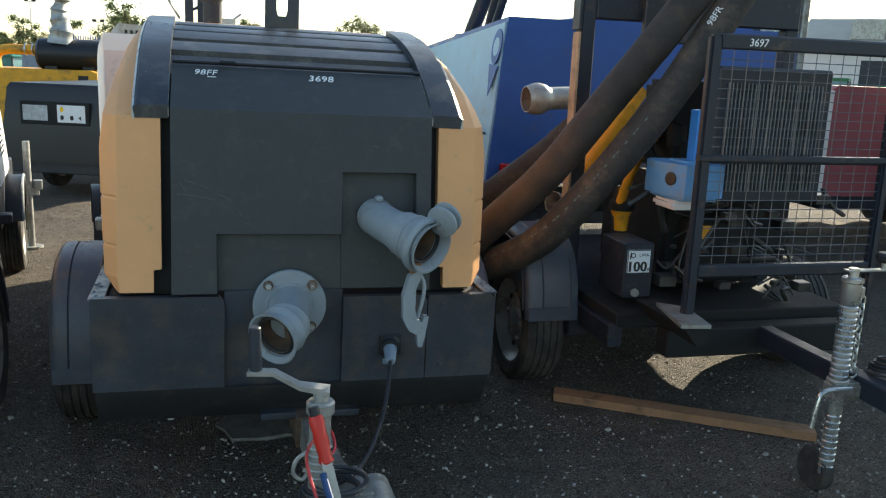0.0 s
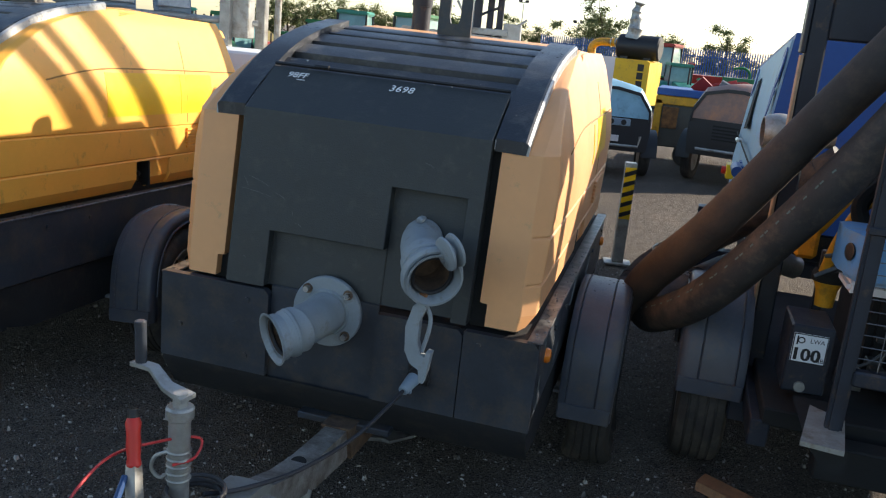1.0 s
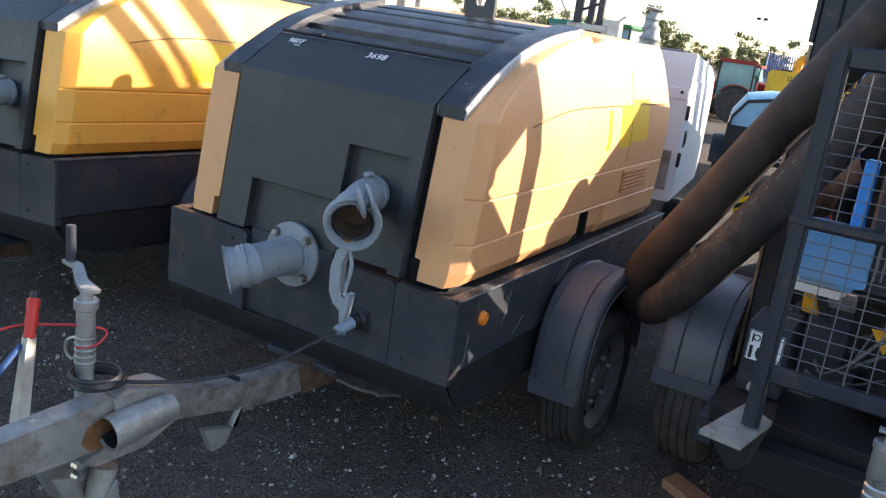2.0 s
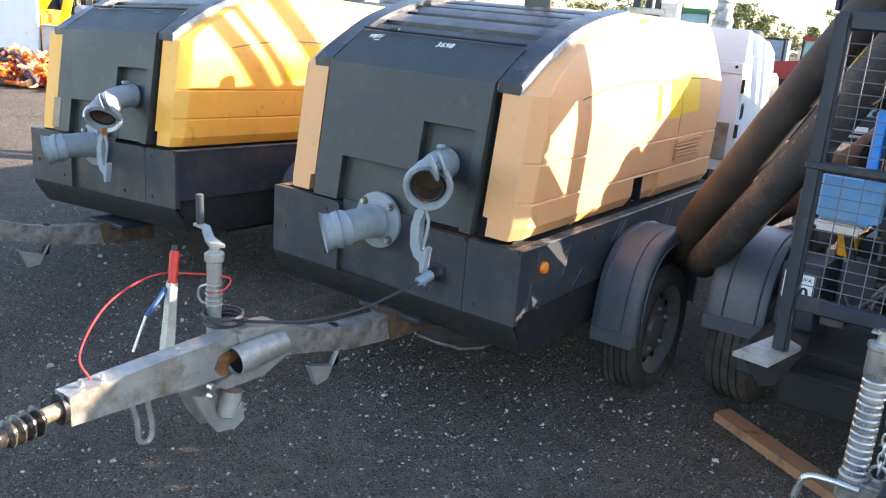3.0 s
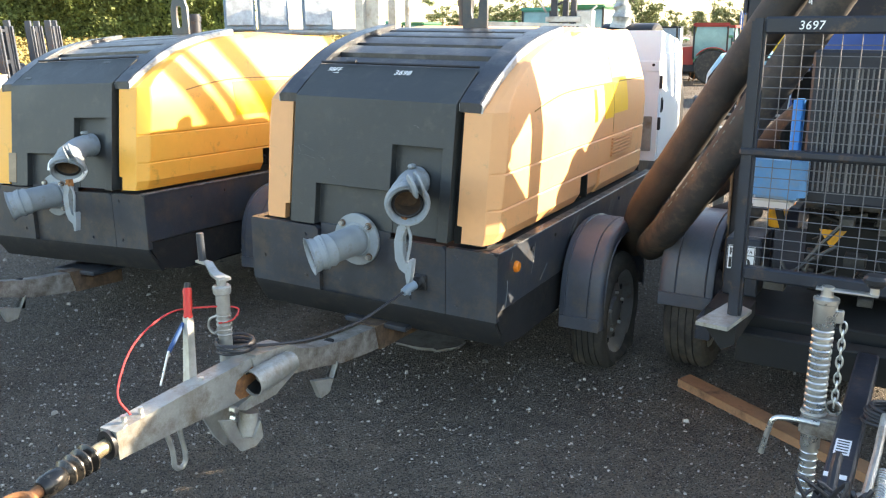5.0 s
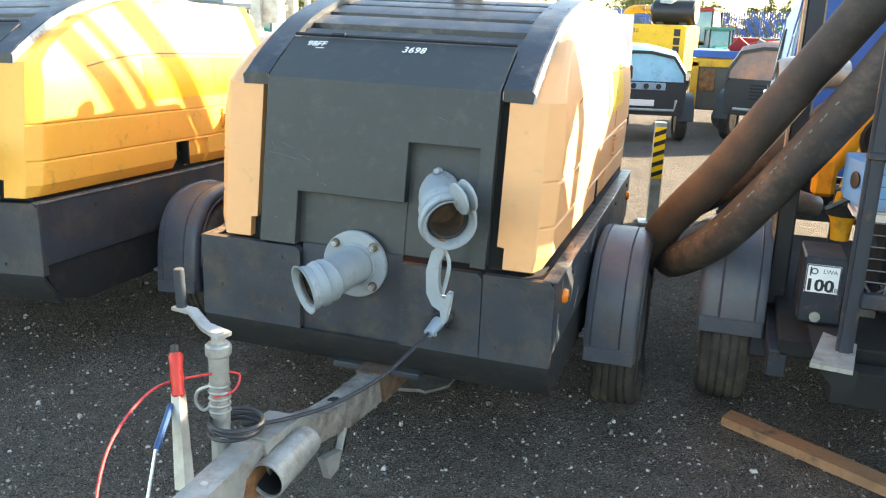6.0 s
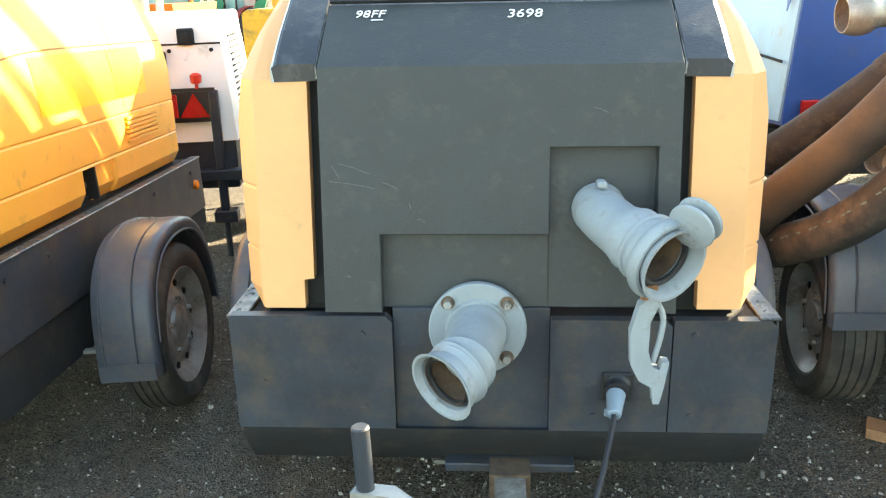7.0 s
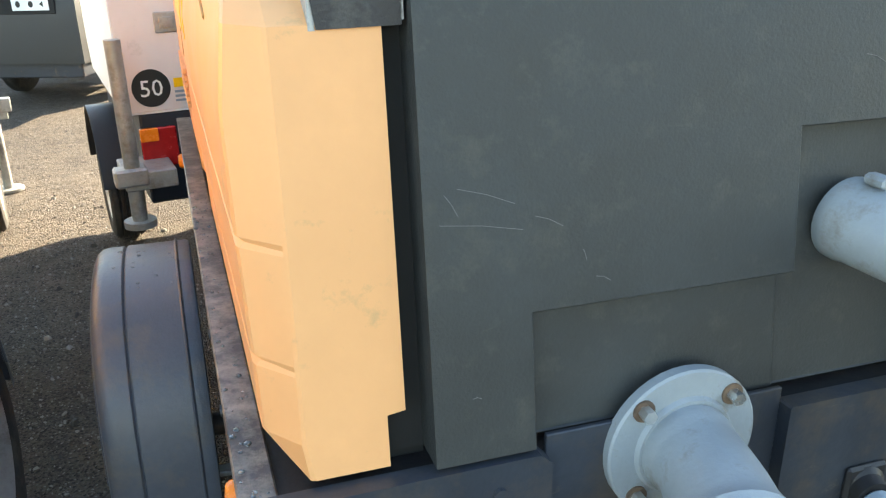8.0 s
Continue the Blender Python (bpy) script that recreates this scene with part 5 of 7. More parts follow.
    mudguard(u, 1.345, 1.655, 1.44, 0.415, -1, drop=-0.045)
    part("axle", cyl((1.49, 1.42, 0.345), (3.3, 1.42, 0.345), 0.035, n=14), M_CAGE, u)
    part("axle_arm", box(1.60, 1.72, 1.0, 1.5, 0.36, 0.46, 0.006), M_CAGE, u)
    wheel(u, (3.32, 1.42, 0.345), 1, R=0.35, W=0.205)
    # drawbar, coupling head, and jack
    db = part("drawbar", box(2.425, 2.515, -1.10, 0.46, 0.46, 0.56, 0.008), M_CAGE, u, "black drawbar")
    part("drawbar_label", joined(box(2.44, 2.49, -0.62, -0.50, 0.561, 0.563, 0)), M_SIGN, db)
    for k in range(5):
        part("label_line", box(2.446, 2.484, -0.61 + 0.022 * k, -0.602 + 0.022 * k, 0.5632, 0.5640, 0), M_BLACKINK, db)
    part("label_strip", box(2.43, 2.50, -0.80, -0.77, 0.561, 0.563, 0), M_SIGN, db)
    part("coupling_head", joined(cyl((2.47, -1.02, 0.50), (2.47, -1.30, 0.50), 0.055, 0.062, 20, 0.008), box(2.42, 2.52, -1.06, -0.95, 0.45, 0.60, 0.015, 2), lathe([(0.0, 0), (0.06, 0), (0.058, 0.05), (0.03, 0.08), (0, 0.085)], (2.47, -1.28, 0.46), (0, 0, 1), 18)), M_BLACK, db)
    part("hand_brake", joined(tube([(2.56, -0.98, 0.58), (2.575, -0.70, 0.63), (2.58, -0.45, 0.66)], 0.014, 10), tube([(2.59, -1.0, 0.52), (2.60, -0.70, 0.56)], 0.010, 8), box(2.535, 2.585, -1.02, -0.92, 0.50, 0.60, 0.008)), M_GALV, db)
    part("bellows", joined(*[torus((2.575, -1.06 - 0.018 * k, 0.505), (0, 1, 0), 0.026, 0.009, 16, 6) for k in range(6)]), M_BLACK, db)
    part("head_bolts", joined(*[cyl((2.44 + 0.03 * (k % 3), -0.93 - 0.05 * (k // 3), 0.56), (2.44 + 0.03 * (k % 3), -0.93 - 0.05 * (k // 3), 0.585), 0.010, n=6) for k in range(6)]), M_STEEL, db)
    rg = random.Random(3)
    for k in range(9):
        x0 = rg.uniform(2.42, 2.56)
        part("brake_cable", tube(spline([(x0, -0.90 - 0.04 * k, 0.57), (x0 + rg.uniform(-0.08, 0.08), -1.0 - 0.03 * k, 0.62 + 0.02 * k), (x0 + rg.uniform(-0.10, 0.10), -1.12, 0.60), (x0 + rg.uniform(-0.05, 0.1), -1.22, 0.52)], 5), 0.006, 6), M_CABLE, db)
    part("spring", tube([(2.60 + 0.016 * math.cos(a), -0.93 + 0.0019 * a, 0.56 + 0.0005 * a + 0.016 * math.sin(a)) for a in np.linspace(0, 28 * math.pi, 200)], 0.003, 5), M_STEEL, db)
    part("coupling_handle", joined(box(2.445, 2.495, -1.20, -1.0, 0.60, 0.63, 0.01, 2), tube(spline([(2.47, -1.0, 0.61), (2.47, -0.92, 0.66), (2.47, -0.84, 0.66)], 4), 0.016, 10)), M_BLACK, db)
    for k in range(6):
        part("lead_loop", torus((2.60 + 0.004 * k, -0.28 - 0.006 * k, 0.575 + 0.011 * k), (0.1 * (k % 3 - 1), 0.14, 1), 0.10 - 0.006 * (k % 2), 0.0065, 24, 6), M_CABLE, db)
    jb = Vector((2.335, -0.272, 0))
    prof = [(0.0, 0.40), (0.036, 0.40), (0.036, 0.445)]
    for k in range(15):
        h0 = 0.50 + 0.026 * k
        prof += [(0.036, h0), (0.040, h0 + 0.004), (0.040, h0 + 0.016), (0.036, h0 + 0.021)]
    prof += [(0.041, 0.90), (0.042, 0.985), (0.046, 0.99), (0.046, 1.005), (0.03, 1.012), (0.0, 1.014)]
    jk = part("jack_post", lathe(prof, jb, (0, 0, 1), 26), M_STEEL, u, "bright zinc jack post with ribbed sleeve")
    part("jack_foot", joined(cyl(jb + Vector((0, 0, 0.10)), jb + Vector((0, 0, 0.42)), 0.031, n=20), *[torus(jb + Vector((0, 0, 0.14 + 0.03 * k)), (0, 0, 1), 0.031, 0.004, 20, 6) for k in range(9)]), M_STEEL, jk)
    part("jack_wheel", joined(lathe([(0.03, -0.028), (0.09, -0.03), (0.10, -0.02), (0.10, 0.02), (0.09, 0.03), (0.03, 0.028)], jb + Vector((0, 0.06, 0.096)), (1, 0, 0), 28, False), cyl(jb + Vector((-0.03, 0.06, 0.096)), jb + Vector((0.03, 0.06, 0.096)), 0.035, n=16)), M_RUBBER, jk)
    part("jack_clamp", joined(box(jb.x - 0.044, jb.x + 0.10, jb.y - 0.040, jb.y + 0.044, 0.455, 0.535, 0.010, 2), torus(jb + Vector((0, 0, 0.545)), (0, 0, 1), 0.040, 0.008, 22, 8)), M_GALVRUST, jk)
    part("clamp_handle", tube(spline([jb + Vector((0.03, -0.05, 0.52)), jb + Vector((-0.06, -0.06, 0.525)), jb + Vector((-0.125, -0.065, 0.515)), jb + Vector((-0.145, -0.068, 0.47)), jb + Vector((-0.165, -0.07, 0.36))], 5), 0.011, 10), M_STEEL, jk, "bent zinc clamp handle")
    part("crank_arm", joined(box(jb.x - 0.04, jb.x + 0.17, jb.y - 0.018, jb.y + 0.018, 1.035, 1.043, 0.002), cyl(jb + Vector((0, 0, 1.0)), jb + Vector((0, 0, 1.05)), 0.022, n=14), cyl(jb + Vector((0.155, 0, 1.04)), jb + Vector((0.155, 0, 1.075)), 0.016, n=12)), M_STEEL, jk)
    part("crank_knob", lathe([(0.0, 0), (0.026, 0), (0.030, 0.012), (0.041, 0.016), (0.043, 0.032), (0.034, 0.044), (0, 0.046)], jb + Vector((0.155, 0, 1.07)), (0, 0, 1), 20), M_BLACK, jk)
    part("chain", joined(box(jb.x + 0.035, jb.x + 0.065, jb.y - 0.012, jb.y + 0.012, 0.915, 0.965, 0.004), *[tube([jb + Vector((0.068, 0, 0.90 - 0.034 * k)) + (Vector((0, 1, 0)) if k % 2 else Vector((1, 0, 0))) * 0.011 * math.cos(a) + Vector((0, 0, 0.024 * math.sin(a))) for a in np.linspace(0, 2 * math.pi, 15)], 0.0042, 6, False) for k in range(10)], torus(jb + Vector((0.068, 0, 0.575)), (0, 1, 0), 0.026, 0.006, 18, 6)), M_STEEL, jk, "short steel safety chain")
    return u


caged_pump()


def hose(label, pts, r, material, k=9):
    sp = spline(pts, k)
    u = thing("suction_hose", label, "hose", pose(-0.035, 0.015, 0), "thick hoses on the caged pump")
    wob = [r * (1 + 0.02 * noise.noise(Vector((i * 0.35, r * 9, 0)))) for i in range(len(sp))]
    part("hose_body", tube(sp, wob, 26), material, u)
    for q in (sp[2:8], sp[-8:-3]):
        part("hose_cuff", tube(q, r * 1.06, 26), material, u)
    part("hose_clip", tube(sp[9:11], r * 1.07, 26), M_STEEL, u)
    return u


R_HOSE = 0.088
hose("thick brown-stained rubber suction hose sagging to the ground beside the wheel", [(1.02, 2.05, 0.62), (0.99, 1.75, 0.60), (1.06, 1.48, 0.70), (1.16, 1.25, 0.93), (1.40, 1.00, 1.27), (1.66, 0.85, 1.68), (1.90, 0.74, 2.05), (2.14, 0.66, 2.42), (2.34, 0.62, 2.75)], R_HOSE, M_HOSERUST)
hb = hose("thick black rubber suction hose running down beside the wheel", [(1.60, 2.3, 0.80), (1.36, 1.95, 0.72), (1.17, 1.62, 0.66), (1.20, 1.34, 0.70), (1.40, 1.00, 0.92), (1.65, 0.83, 1.28), (1.90, 0.71, 1.68), (2.14, 0.66, 2.09), (2.36, 0.62, 2.48), (2.5, 0.6, 2.75)], R_HOSE, M_HOSE)
hose("thick dark hose behind the other two", [(1.02, 2.05, 0.62), (1.18, 2.2, 0.80), (1.45, 2.05, 1.02), (1.75, 1.9, 1.3), (2.0, 1.8, 1.55)], R_HOSE, M_HOSE)

def hose_mark(parent, pts, text, size, start, turn, material):
    """Characters wrapped round a hose: x runs along it, y round it."""
    sp = [Vector(p) for p in spline(pts, 9)]
    cum = [0.0]
    for a, b in zip(sp, sp[1:]):
        cum.append(cum[-1] + (b - a).length)
    ob = letters("paint_mark", text, size, material, parent, Matrix.Identity(4), 0.0004, 0.1, "white paint-marker writing")
    for v in ob.data.vertices:
        q = start + v.co.x
        i = min(max(1, int(np.searchsorted(cum, q))), len(sp) - 1)
        d = (sp[i] - sp[i - 1]).normalized()
        c = sp[i - 1] + d * (q - cum[i - 1])
        side = d.cross(Vector((0, 0, 1))).normalized()
        up = side.cross(d)
        a = turn + v.co.y / R_HOSE
        v.co = c + (side * math.cos(a) + up * math.sin(a)) * (R_HOSE * 1.015 + v.co.z)
    return ob


HOSE_B = [(1.60, 2.3, 0.80), (1.36, 1.95, 0.72), (1.17, 1.62, 0.66), (1.20, 1.34, 0.70), (1.40, 1.00, 0.92), (1.65, 0.83, 1.28), (1.90, 0.71, 1.68), (2.14, 0.66, 2.09), (2.36, 0.62, 2.48), (2.5, 0.6, 2.75)]
hose_mark(hb, HOSE_B, "98FR", 0.05, 3.0, 0.55, M_PAINTMARK)
hose_mark(hb, HOSE_B, "3686", 0.055, 3.22, 0.55, M_PAINTMARK)
M_FADED = mat("faded_teal_print", (0.09, 0.14, 0.13), 0.7, var=0.3, scale=20, bump=0)
for k in range(26):
    hose_mark(hb, HOSE_B, "-", 0.075, 1.15 + 0.05 * k + 0.012 * (k % 3), 0.15, M_FADED).name = "print_bar"

# ---- plank ----
pv = Vector((2.649 - 1.485, 0.225 - 0.955, 0))
ang = math.degrees(math.atan2(pv.y, pv.x))
single("wooden_plank", prism([(0, -0.055), (pv.length, -0.055), (pv.length - 0.01, 0.055), (-0.02, 0.055)], "z", 0.0, 0.045, 0.004), M_WOOD, "rough brown wooden plank lying on the asphalt", "plank", pose(1.51, 1.0, 0.0, 0, 0, ang))


# ---- blue generator set behind the hoses ----
def blue_set():
    u = thing("blue_generator", "blue steel generator cabinet with faded pale blue end panel on wheels", "generator", pose(-0.09, -0.077, 0, 0, 0, -0.7))
    X0, X1, Y0, Y1 = 1.665, 4.2, 2.93, 6.02
    part("cabinet", prism([(Y0, 0.98), (Y1, 0.70), (Y1 + 0.1, 1.1), (Y1 - 0.05, 2.0), (Y0, 2.20)], "x", X0, X1, 0.012, 2), M_BLUE, u, "blue painted steel cabinet")
    ep = part("end_panel", prism([(Y0 + 0.03, 1.00), (Y1 - 0.03, 0.73), (Y1 + 0.06, 1.1), (Y1 - 0.09, 1.96), (Y0 + 0.03, 2.16)], "x", X0 - 0.012, X0 + 0.002, 0.003), M_PALEBLUE, u, "sun-bleached pale blue end panel")
    part("panel_seam", box(X0 - 0.018, X0 - 0.011, Y0 + 0.04, Y1 + 0.02, 1.335, 1.352, 0.002), M_DARK, ep)
    part("slot_window", prism([(4.66, 1.48), (5.06, 1.45), (5.10, 1.86), (4.80, 1.89)], "x", X0 - 0.017, X0 - 0.010, 0.002), M_DARK, ep)
    part("door_handle", joined(cyl((X0 - 0.05, 4.70, 1.365), (X0 - 0.05, 4.92, 1.365), 0.014, n=10), cyl((X0 - 0.01, 4.81, 1.365), (X0 - 0.05, 4.81, 1.365), 0.02, n=10)), M_STEEL, ep)
    part("door_stay", joined(box(X0 - 0.03, X0 - 0.011, 4.05, 4.22, 0.86, 1.26, 0.004), box(X0 - 0.05, X0 - 0.011, 3.75, 3.95, 0.86, 1.26, 0.004), cyl((X0 - 0.06, 3.6, 1.23), (X0 - 0.06, 3.95, 1.23), 0.04, n=12)), M_BLUE, ep)
    for y, z in ((3.05, 1.985), (5.58, 1.84)):
        part("lifting_eye", holed([(y + 0.11 * math.cos(a), z + 0.13 * math.sin(a)) for a in np.linspace(0, 2 * math.pi, 16, False)], [(y + 0.06 * math.cos(a), z + 0.07 * math.sin(a)) for a in np.linspace(0, 2 * math.pi, 16, False)], "x", X0 - 0.020, X0 - 0.0125), M_BLUE, ep)
        part("eye_plate", cyl((X0 - 0.0125, y, z), (X0 - 0.022, y, z), 0.068, n=18), M_PALEBLUE, ep)
    part("eye_gusset", prism([(2.95, 1.84), (3.17, 1.86), (3.08, 1.62)], "x", X0 - 0.018, X0 - 0.0125, 0.002), M_BLUE, ep)
    part("stop_button", joined(box(X0 - 0.08, X0 - 0.01, 5.25, 5.47, 0.97, 1.10, 0.008)), M_PATCH, ep)
    part("button_cap", cyl((X0 - 0.08, 5.36, 1.035), (X0 - 0.12, 5.36, 1.035), 0.035, n=14), M_RED, ep)
    for ob in [o for o in u.children if o.name.startswith("cabinet")] + [ep] + list(ep.children):
        for v in ob.data.vertices:
            v.co.x += 0.13 * max(0.0, v.co.z - 1.36) if v.co.x < 3 else 0.0
    lp = part("tail_lamp", box(1.76, 2.00, Y0 - 0.04, Y0, 1.03, 1.13, 0.008), M_REDLENS, u)
    part("lamp_segment", box(1.762, 1.83, Y0 - 0.044, Y0 - 0.038, 1.035, 1.125, 0.004), M_REDLENS, lp)
    part("roof_box", box(2.4, 3.9, 3.1, 4.4, 2.15, 2.24, 0.01), M_BLUE, u)
    for foot, head, r in (((2.15, 5.35, 2.14), (2.59, 4.49, 4.0), 0.075), ((2.68, 6.60, 2.0), (2.80, 5.50, 4.0), 0.085), ((2.55, 6.10, 2.0), (2.82, 5.05, 4.0), 0.045)):
        a, b = Vector(foot), Vector(head)
        part("boom_pole", tube([a, a.lerp(b, 0.5), b, b + (b - a) * 0.9], r, 14), M_CAGE, u)
        part("boom_foot", box(a.x - 0.14, a.x + 0.14, a.y - 0.14, a.y + 0.14, 1.94, 2.16, 0.02), M_CAGE, u)
    part("boom_base", box(2.45, 2.95, 6.16, 6.85, 0.55, 1.96, 0.03), M_BLUE, u)
    wheel(u, (1.50, 4.75, 0.36), -1, R=0.37, W=0.22)
    wheel(u, (4.1, 4.75, 0.36), 1, R=0.37, W=0.22)
    part("axle", cyl((1.5, 4.75, 0.36), (4.1, 4.75, 0.36), 0.04, n=12), M_CAGE, u)
    part("chassis", joined(box(1.75, 1.85, 2.9, 6.1, 0.55, 0.72, 0.006), box(3.9, 4.0, 2.9, 6.1, 0.55, 0.72, 0.006), box(1.45, 4.0, 3.3, 3.42, 0.60, 0.70, 0.006), box(1.38, 1.46, 3.26, 3.40, 0.30, 1.0, 0.006), box(1.75, 4.0, 4.4, 4.6, 0.5, 0.72, 0.006)), M_CAGE, u)
    part("stay", box(1.37, 1.45, 3.25, 3.35, 0.0, 0.62, 0.004), M_CAGE, u)
    return u


blue_set()


# ---- white machines behind ----
def white_tower(m, label):
    """A lighting tower on a trailer: white hood tapering upwards, louvred side, tail board, legs and wheels."""
    u = thing("lighting_tower", label, "lighting tower", m, "white machines behind")
    part("hood", loft([[(-0.60 * k, o, z), (0.60 * k, o, z), (0.60 * k, 1.12 - o * 2, z), (-0.60 * k, 1.12 - o * 2, z)] for z, k, o in ((0.84, 1.0, 0.0), (1.10, 0.97, 0.015), (1.50, 0.915, 0.035), (1.52, 0.905, 0.036), (1.68, 0.885, 0.045), (1.70, 0.86, 0.06))]), M_WHITE, u, "white steel hood tapering upwards")
    for k in range(13):
        z = 1.02 + 0.042 * k
        x = 0.60 * (1 - (z - 0.84) * 0.125)
        for a in (0.34, 0.58):
            part("louvre", box(x - 0.012, x + 0.006, a, a + 0.19, z, z + 0.014, 0.002), M_DARK, u)
    part("hood_seam", box(-0.545, 0.545, 0.028, 0.040, 1.496, 1.508, 0.002), M_DARK, u)
    for x, z in ((0.32, 1.545), (0.12, 1.40)):
        part("catch", joined(box(x - 0.055, x + 0.055, 0.0, 0.045, z - 0.05, z + 0.06, 0.01), box(x - 0.025, x + 0.025, -0.012, 0.01, z - 0.03, z + 0.03, 0.005)), M_DARK, u)
    for x in (-0.48, 0.20, 0.48):
        part("screw", cyl((x, 0.03, 1.46), (x, 0.016, 1.46), 0.014, n=10), M_DARK, u)
    lamp = part("tail_board", box(-0.42, 0.505, -0.075, -0.02, 0.985, 1.215, 0.02, 2), M_BLACK, u, "black tail lamp board")
    part("reflector", prism([(0.245, 1.02), (0.445, 1.02), (0.345, 1.185)], "y", -0.085, -0.073, 0.004), M_REDLENS, lamp, "red triangular reflector")
    part("tail_lamp", box(0.455, 0.492, -0.083, -0.073, 1.02, 1.19, 0.006), M_REDLENS, lamp)
    part("tail_lamp", box(0.12, 0.235, -0.083, -0.073, 1.02, 1.18, 0.006), M_REDLENS, lamp)
    part("knob", lathe([(0.012, 0), (0.012, 0.03), (0.036, 0.04), (0.040, 0.09), (0.02, 0.105), (0.0, 0.108)], (0.37, -0.05, 1.21), (0, 0, 1), 14), M_RED, u)
    part("support_leg", joined(box(0.445, 0.505, -0.09, -0.03, 0.34, 1.19, 0.008), box(0.20, 0.66, -0.11, 0.02, 0.58, 0.65, 0.006), box(0.40, 0.56, -0.12, 0.02, 0.28, 0.36, 0.006), cyl((0.475, -0.06, 0.02), (0.475, -0.06, 0.30), 0.022, n=12)), M_CAGE, u)
    part("support_leg", joined(cyl((0.71, 1.80, 0.02), (0.71, 1.80, 1.0), 0.032, n=14), box(0.52, 0.80, 1.77, 1.83, 0.50, 0.56, 0.004), box(0.755, 0.83, 1.76, 1.84, 0.55, 0.64, 0.006), cyl((0.71, 1.80, 0.0), (0.71, 1.80, 0.02), 0.10, n=16)), M_GALV, u, "galvanised stabiliser leg")
    part("base_frame", box(-0.58, 0.58, 0.02, 1.95, 0.50, 0.84, 0.01), M_CAGE, u)
    for s in (-1, 1):
        wheel(u, (s * 0.605, 0.93, 0.335), s, R=0.34, W=0.17, squash=0.006, rr=0.68)
        gd = part("mudguard", loft([[(s * 0.50, 0.93 + r * math.cos(a), 0.385 + r * math.sin(a)) for r in (0.42, 0.412)] + [(s * 0.71, 0.93 + r * math.cos(a), 0.385 + r * math.sin(a)) for r in (0.412, 0.42)] for a in np.linspace(0.25, 2.9, 18)]), M_BLACK, u)
        part("guard_edge", tube([(s * 0.71, 0.93 + 0.418 * math.cos(a), 0.385 + 0.418 * math.sin(a)) for a in np.linspace(0.25, 2.9, 18)], 0.011, 6), M_EDGE, gd)
        part("mud_flap", box(min(s * 0.52, s * 0.70), max(s * 0.52, s * 0.70), 1.335, 1.347, 0.26, 0.52, 0.003), M_BLACK, gd)
    mast = part("mast", joined(box(-0.42, -0.32, 1.7, 1.82, 0.84, 2.9, 0.008), box(-0.60, -0.50, 1.2, 1.3, 0.84, 2.7, 0.006), cyl((-0.25, 1.9, 0.84), (-0.25, 1.9, 2.8), 0.035, n=12)), M_GALV, u, "galvanised telescopic mast")
    part("lamp_bar", tube([(-1.90, 0.62, 1.93), (-1.0, 1.08, 1.93), (-0.3, 1.44, 1.93)], 0.03, 8), M_GALV, mast)
    for x, y in ((-1.74, 0.63), (-1.44, 0.84), (-1.01, 1.085)):
        fl = part("floodlight", moved(joined(box(-0.165, 0.165, -0.02, 0.16, -0.15, 0.24, 0.035, 2), box(-0.17, 0.17, 0.03, 0.06, -0.16, 0.25, 0.004), box(-0.10, 0.10, 0.16, 0.22, -0.08, 0.14, 0.02)), pose(x, y, 2.12, -14, 0, 34)), M_BLUEGREY, mast, "grey floodlight head")
        part("lens", moved(box(-0.145, 0.145, -0.03, -0.018, -0.12, 0.20, 0.006), pose(x, y, 2.12, -14, 0, 34)), M_LENS, fl, "dusty pale floodlight glass")
    part("control_box", box(-0.62, -0.34, 1.28, 1.46, 1.78, 2.3, 0.01), M_GALV, u)
    return u


white_tower(pose(-2.464, 3.365, 0, 0, 0, 9.7), "white lighting tower trailer with red tail lamp and galvanised legs")


